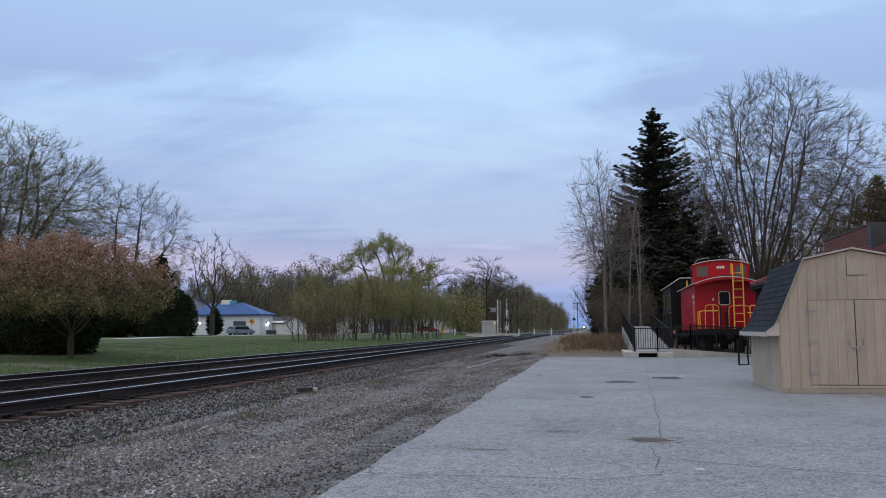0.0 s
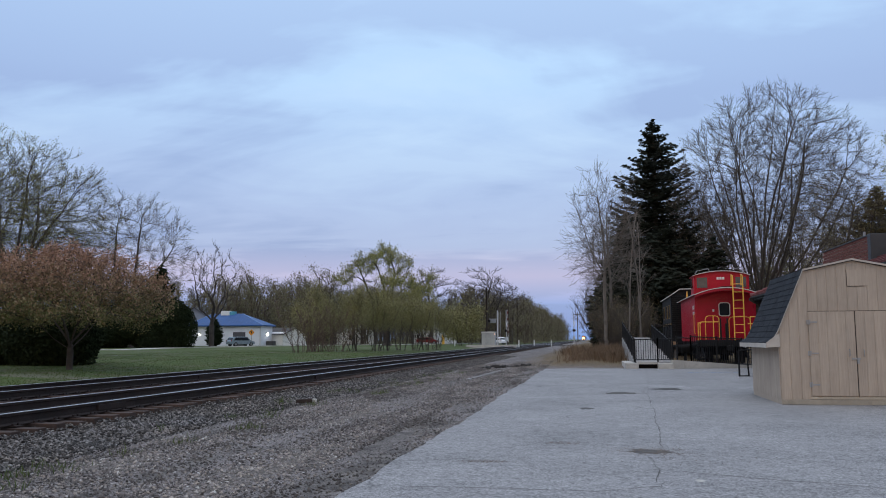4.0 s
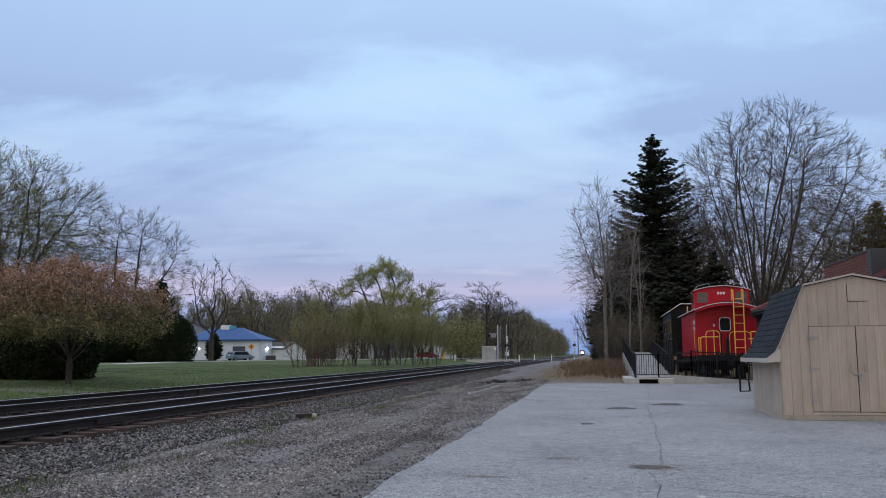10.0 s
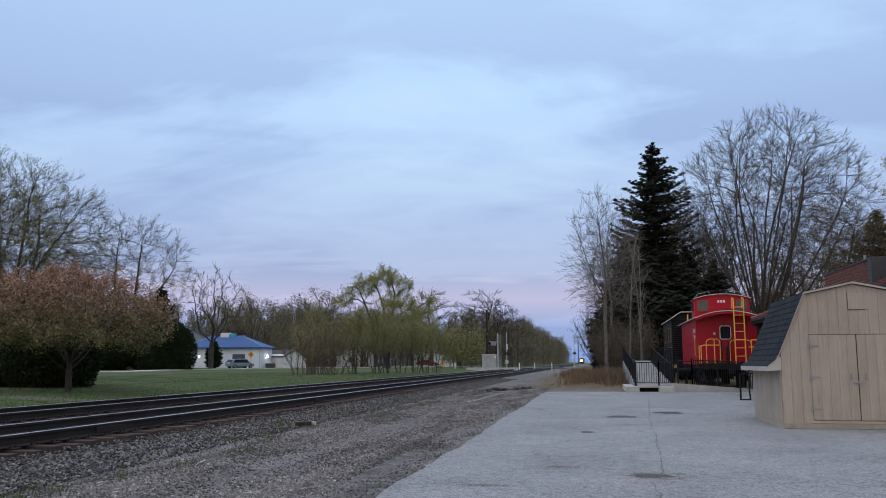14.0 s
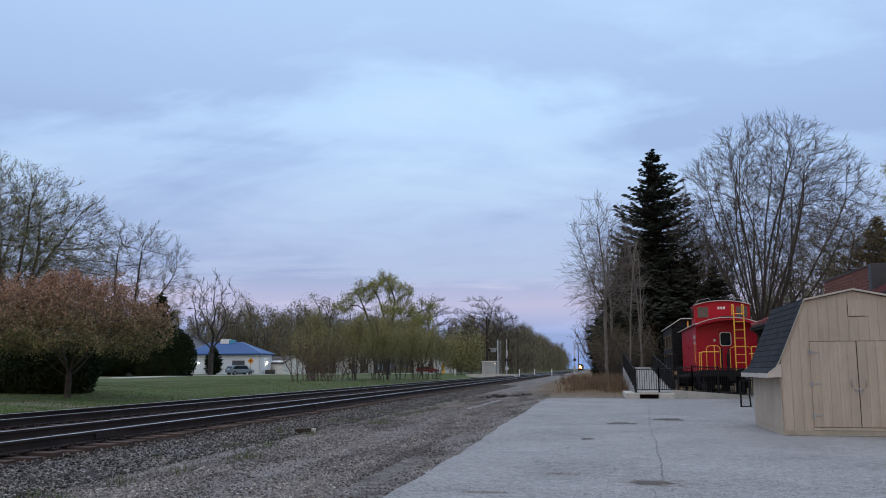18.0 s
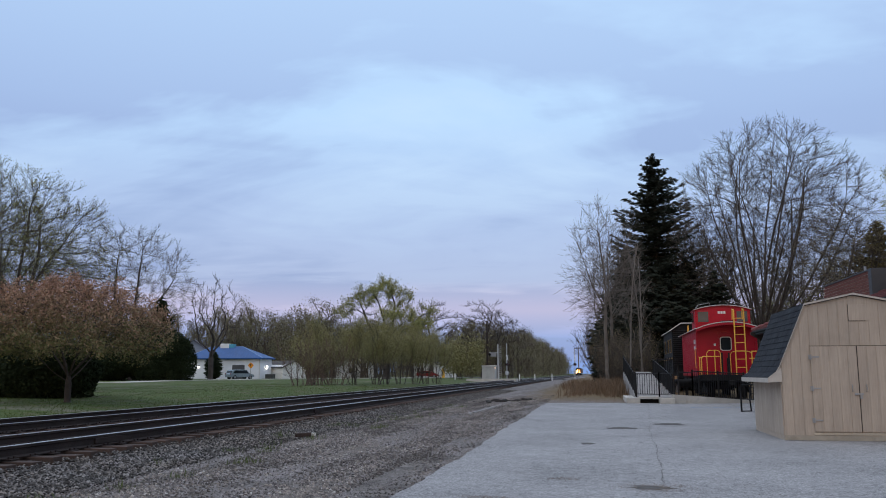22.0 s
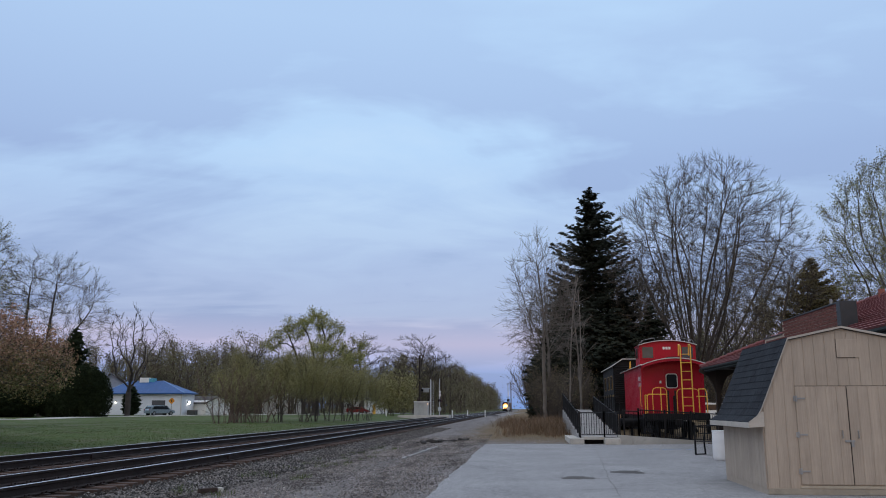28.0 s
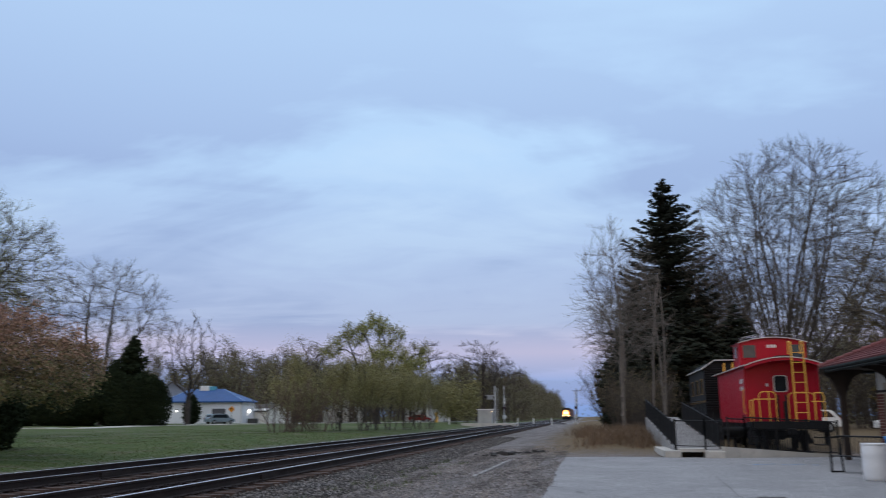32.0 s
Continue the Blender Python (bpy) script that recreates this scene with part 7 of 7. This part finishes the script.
for k in range(9):
    f = k / 9
    x, y = CURB_A[0] + (CURB_B[0] - CURB_A[0]) * f, CURB_A[1] + (CURB_B[1] - CURB_A[1]) * f
    part("slab_piece", block(-.05, .05, -.5, .40, -.06, r.uniform(.0, .02), .01, pose(x + r.uniform(-.03, .03), y, 0, 0, 0, r.uniform(-4, 4))), DECK, cb)
lg = thing("rotten_timber", "broken dark timber lying on the ballast", "timber", pose(-6.55, 18.5, .0, 0, 0, 55))
bm = block(-.2, .2, -.05, .05, -.02, .07, .02)
part("beam", bm, TIE, lg)
part("pale_stone", block(.24, .33, -.05, .05, -.02, .06, .02), CONCRETE, lg)
fl = thing("orange_marker_flag", "small orange survey flag in the grass", "flag", pose(*foot(-22.3, 27.5)))
part("wire", bar((0, 0, 0), (0, 0, .45), .006, n=5), STEEL, fl)
part("cloth", block(0, .16, -.004, .004, .28, .44), paint("fluorescent_orange", (.85, .14, .04), .6), fl)


# ---- the coming train ----
def build_loco():
    t = thing("freight_locomotive", "dark freight locomotive with lit headlight on the near track", "locomotive", pose(0, 0, HEAD))
    part("underframe", block(-1.5, 1.5, .3, 21, .95, 1.4, .05), BLACK_CAR, t)
    part("pilot", prism([(-1.45, .15), (1.45, .15), (1.5, 1.4), (-1.5, 1.4)], 0, .25), BLACK_CAR, t)
    part("nose", prism([(-.95, 1.4), (.95, 1.4), (.95, 2.75), (.7, 3.0), (-.7, 3.0), (-.95, 2.75)], .9, 2.6), BLACK_CAR, t)
    c = part("cab", prism([(-1.55, 1.4), (1.55, 1.4), (1.55, 4.0), (1.1, 4.5), (-1.1, 4.5), (-1.55, 4.0)], 2.6, 5.2), BLACK_CAR, t)
    for x in (-1.05, -.36, .36, 1.05):
        part("windscreen", block(x - .29, x + .29, 2.56, 2.62, 3.15, 3.85, .01), GLASS, c)
    part("hood", prism([(-.95, 1.4), (.95, 1.4), (.95, 4.2), (.6, 4.5), (-.6, 4.5), (-.95, 4.2)], 5.2, 19.8), BLACK_CAR, t)
    part("white_panel", block(1.55, 1.58, 2.7, 5.1, 3.2, 3.9), WHITE, c)
    h = part("headlight_housing", block(-.75, .75, .80, .92, 2.2, 3.0, .03), BLACK, t)
    for x in (-.36, .36):
        part("lens", bar((x, .74, 2.6), (x, .80, 2.6), .34, n=18), HEADLIGHT, h)
    # added glowing disc, far wider than the lamp, imitates the headlight's glare
    part("reflector", bar((0, .765, 2.6), (0, .79, 2.6), 1.15, n=24), GLARE, h, "added orange disc for the headlight's glare")
    for s in (-1, 1):
        d = part("ditch_light", bar((s * 1.05, .0, 1.55), (s * 1.05, .18, 1.55), .24, n=14), BLACK, t)
        part("lens", bar((s * 1.05, -.04, 1.55), (s * 1.05, .0, 1.55), .20, n=14), HEADLIGHT, d)
        part("handrail", pipe([(s * 1.4, .3, 1.4), (s * 1.4, .3, 2.4), (s * 1.4, 2.5, 2.4)], .025, 6), GREY_TRIM, t)
    for y in (3.6, 17.2):
        build_truck(t, y)
    return t


def build_wagon():
    t = thing("boxcar", "rust-brown boxcar behind the locomotive", "boxcar", pose(0, 0, HEAD), "train cars")
    brown = paint("boxcar_brown", (.14, .06, .045), .7, var=.2)
    part("body", block(-1.5, 1.5, 0, 15.5, 1.1, 4.5, .03), brown, t)
    part("roof", prism([(-1.55, 4.48), (0, 4.68), (1.55, 4.48), (1.55, 4.44), (-1.55, 4.44)], -.1, 15.6), brown, t)
    for s in (-1, 1):
        part("door", block(s * 1.5 - .04, s * 1.5 + .04, 6.4, 9.2, 1.2, 4.3, .01), brown, t)
    for k in range(7):
        part("ladder_rung", bar((-1.3, -.06, 1.4 + .4 * k), (-.85, -.06, 1.4 + .4 * k), .02, n=5), BLACK, t)
    for y in (2.2, 13.3):
        build_truck(t, y)
    return t


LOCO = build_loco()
CARS = [build_wagon()]
for _ in range(5):
    CARS.append(copy_thing(CARS[0], pose(0, 0, HEAD)))


# ---- bricks of the station, laid last ----
def lay_bricks():
    wx0, wy0, sill = 8.70, 18.96, 2.36
    L, Hh, joint = .26, .082, .016
    stretcher = bpy.data.meshes.new("brick")
    bm = block(-.010, .010, -L / 2, L / 2, -Hh / 2, Hh / 2, .004)
    bm.to_mesh(stretcher)
    bm.free()
    across = bpy.data.meshes.new("brick_across")
    bm = block(-L / 2, L / 2, -.010, .010, -Hh / 2, Hh / 2, .004)
    bm.to_mesh(across)
    bm.free()
    V, F = [], []
    corner = [(a, c, d) for a in (-1, 1) for c in (-1, 1) for d in (-1, 1)]
    quads = ((0, 1, 3, 2), (4, 6, 7, 5), (0, 4, 5, 1), (2, 3, 7, 6), (0, 2, 6, 4), (1, 5, 7, 3))
    singles = 0
    doors = ((20.66, 22.2, 0, 2.45), (23.0, 24.2, .95, 2.3), (32.6, 33.9, .95, 2.3), (34.8, 36.4, 0, 2.45), (37, 38.2, .95, 2.3), (25.85, 33.1, 0, 4))
    for row in range(24):
        z = .44 + row * (Hh + joint) + Hh / 2
        if z > sill - .05:
            break
        shift = (row % 2) * (L + joint) / 2
        # free stretches of the track-side wall and of the end wall in this course
        free, start = [], wy0 - .014
        for a, c, b, d in sorted(doors):
            if b - .1 < z < d + .04:
                free.append((start, a))
                start = c
        free.append((start, 38.88))
        for wall, stretches in ((0, free), (1, [(wx0 - .014, 15.85)])):
            origin = wy0 if wall == 0 else wx0
            for k in range(-1, 78):
                u0 = origin + k * (L + joint) + shift
                for a, c in stretches:
                    lo_, hi2 = max(u0, a), min(u0 + L, c)
                    if hi2 - lo_ < .03:
                        continue
                    mid, size = (lo_ + hi2) / 2, (hi2 - lo_) / L
                    at = (wx0 - .004, mid, z) if wall == 0 else (mid, wy0 - .004, z)
                    near = mid < 20.7 if wall == 0 else mid < wx0 + 1.3
                    if near and singles < 300:
                        flat = (1, size, 1, 1) if wall == 0 else (size, 1, 1, 1)
                        lay("brick", stretcher if wall == 0 else across, BRICK, STATION).matrix_basis = Matrix.Translation(at) @ Matrix.Diagonal(flat)
                        singles += 1
                    else:
                        h = (.010, L / 2 * size, Hh / 2) if wall == 0 else (L / 2 * size, .010, Hh / 2)
                        base = len(V)
                        V.extend((at[0] + a_ * h[0], at[1] + c_ * h[1], at[2] + d_ * h[2]) for a_, c_, d_ in corner)
                        F.extend(tuple(base + i for i in q) for q in quads)
    # bay parapet
    for row in range(58):
        z = .30 + row * (Hh + joint)
        for k in range(32):
            y = 26.06 + k * (L + joint) + (row % 2) * .134
            if y > 32.85 or z > 4.33 or (z > 3.90 and y > 30.8):
                continue
            base = len(V)
            V.extend((8.016 + a * .010, y + c * L / 2, z + d * Hh / 2) for a, c, d in corner)
            F.extend(tuple(base + i for i in q) for q in quads)
    tagged(lay("brickwork", mesh_from("brickwork", V, F), BRICK, STATION), "red brickwork in pale mortar", kind="stuff")


lay_bricks()


def motions():
    """The train rolls towards the station on the near track, a car drives over the crossing and the gate comes down."""
    mid = X_NEAR - .7525
    walk(LOCO, [(t, pose(mid, 990 - 20.3 * t, HEAD)) for t in (0, 8, 16, 24, 32)])
    drive = [(0, 5.0, 187.9), (1, -2.3, 186.8), (2, -8.4, 185.7), (3, -13.9, 181.3), (3.5, -17.0, 178.8), (5.5, -30.2, 168.3), (6.2, -35.6, 164.3), (7, -42.8, 160.4), (8, -51.2, 158.8), (9.2, -60.0, 157), (10, -65.0, 157), (11, -68.5, 157), (32, -68.5, 157)]
    turn = [-8, -9, -25, -39, -39, -38, -33, -18, -12, -6, 0, 0, 0]
    drive = [(t, x, y, a) for (t, x, y), a in zip(drive, turn)]
    walk(SUV, [(t, pose(x, y, max(float(gz(x, y)) + .05, .30) + .01, 0, 0, a)) for t, x, y, a in drive])
    # the gate arm tips from upright to level across the road
    tips_ = [(0, 3), (8, 4), (8.6, 12), (9.5, 34), (10.5, 56), (11.5, 68), (13, 85), (14, 88), (32, 88)]
    walk(GATE, [(t, pose(0, -.32, 1.1, 0, 0, 26) @ pose(0, 0, 0, 0, a, 0)) for t, a in tips_])
    for k, car in enumerate(CARS):
        walk(car, [(t, pose(mid, 990 + 21.6 + 16.4 * k - 20.3 * t, HEAD)) for t in (0, 8, 16, 24, 32)])


motions()
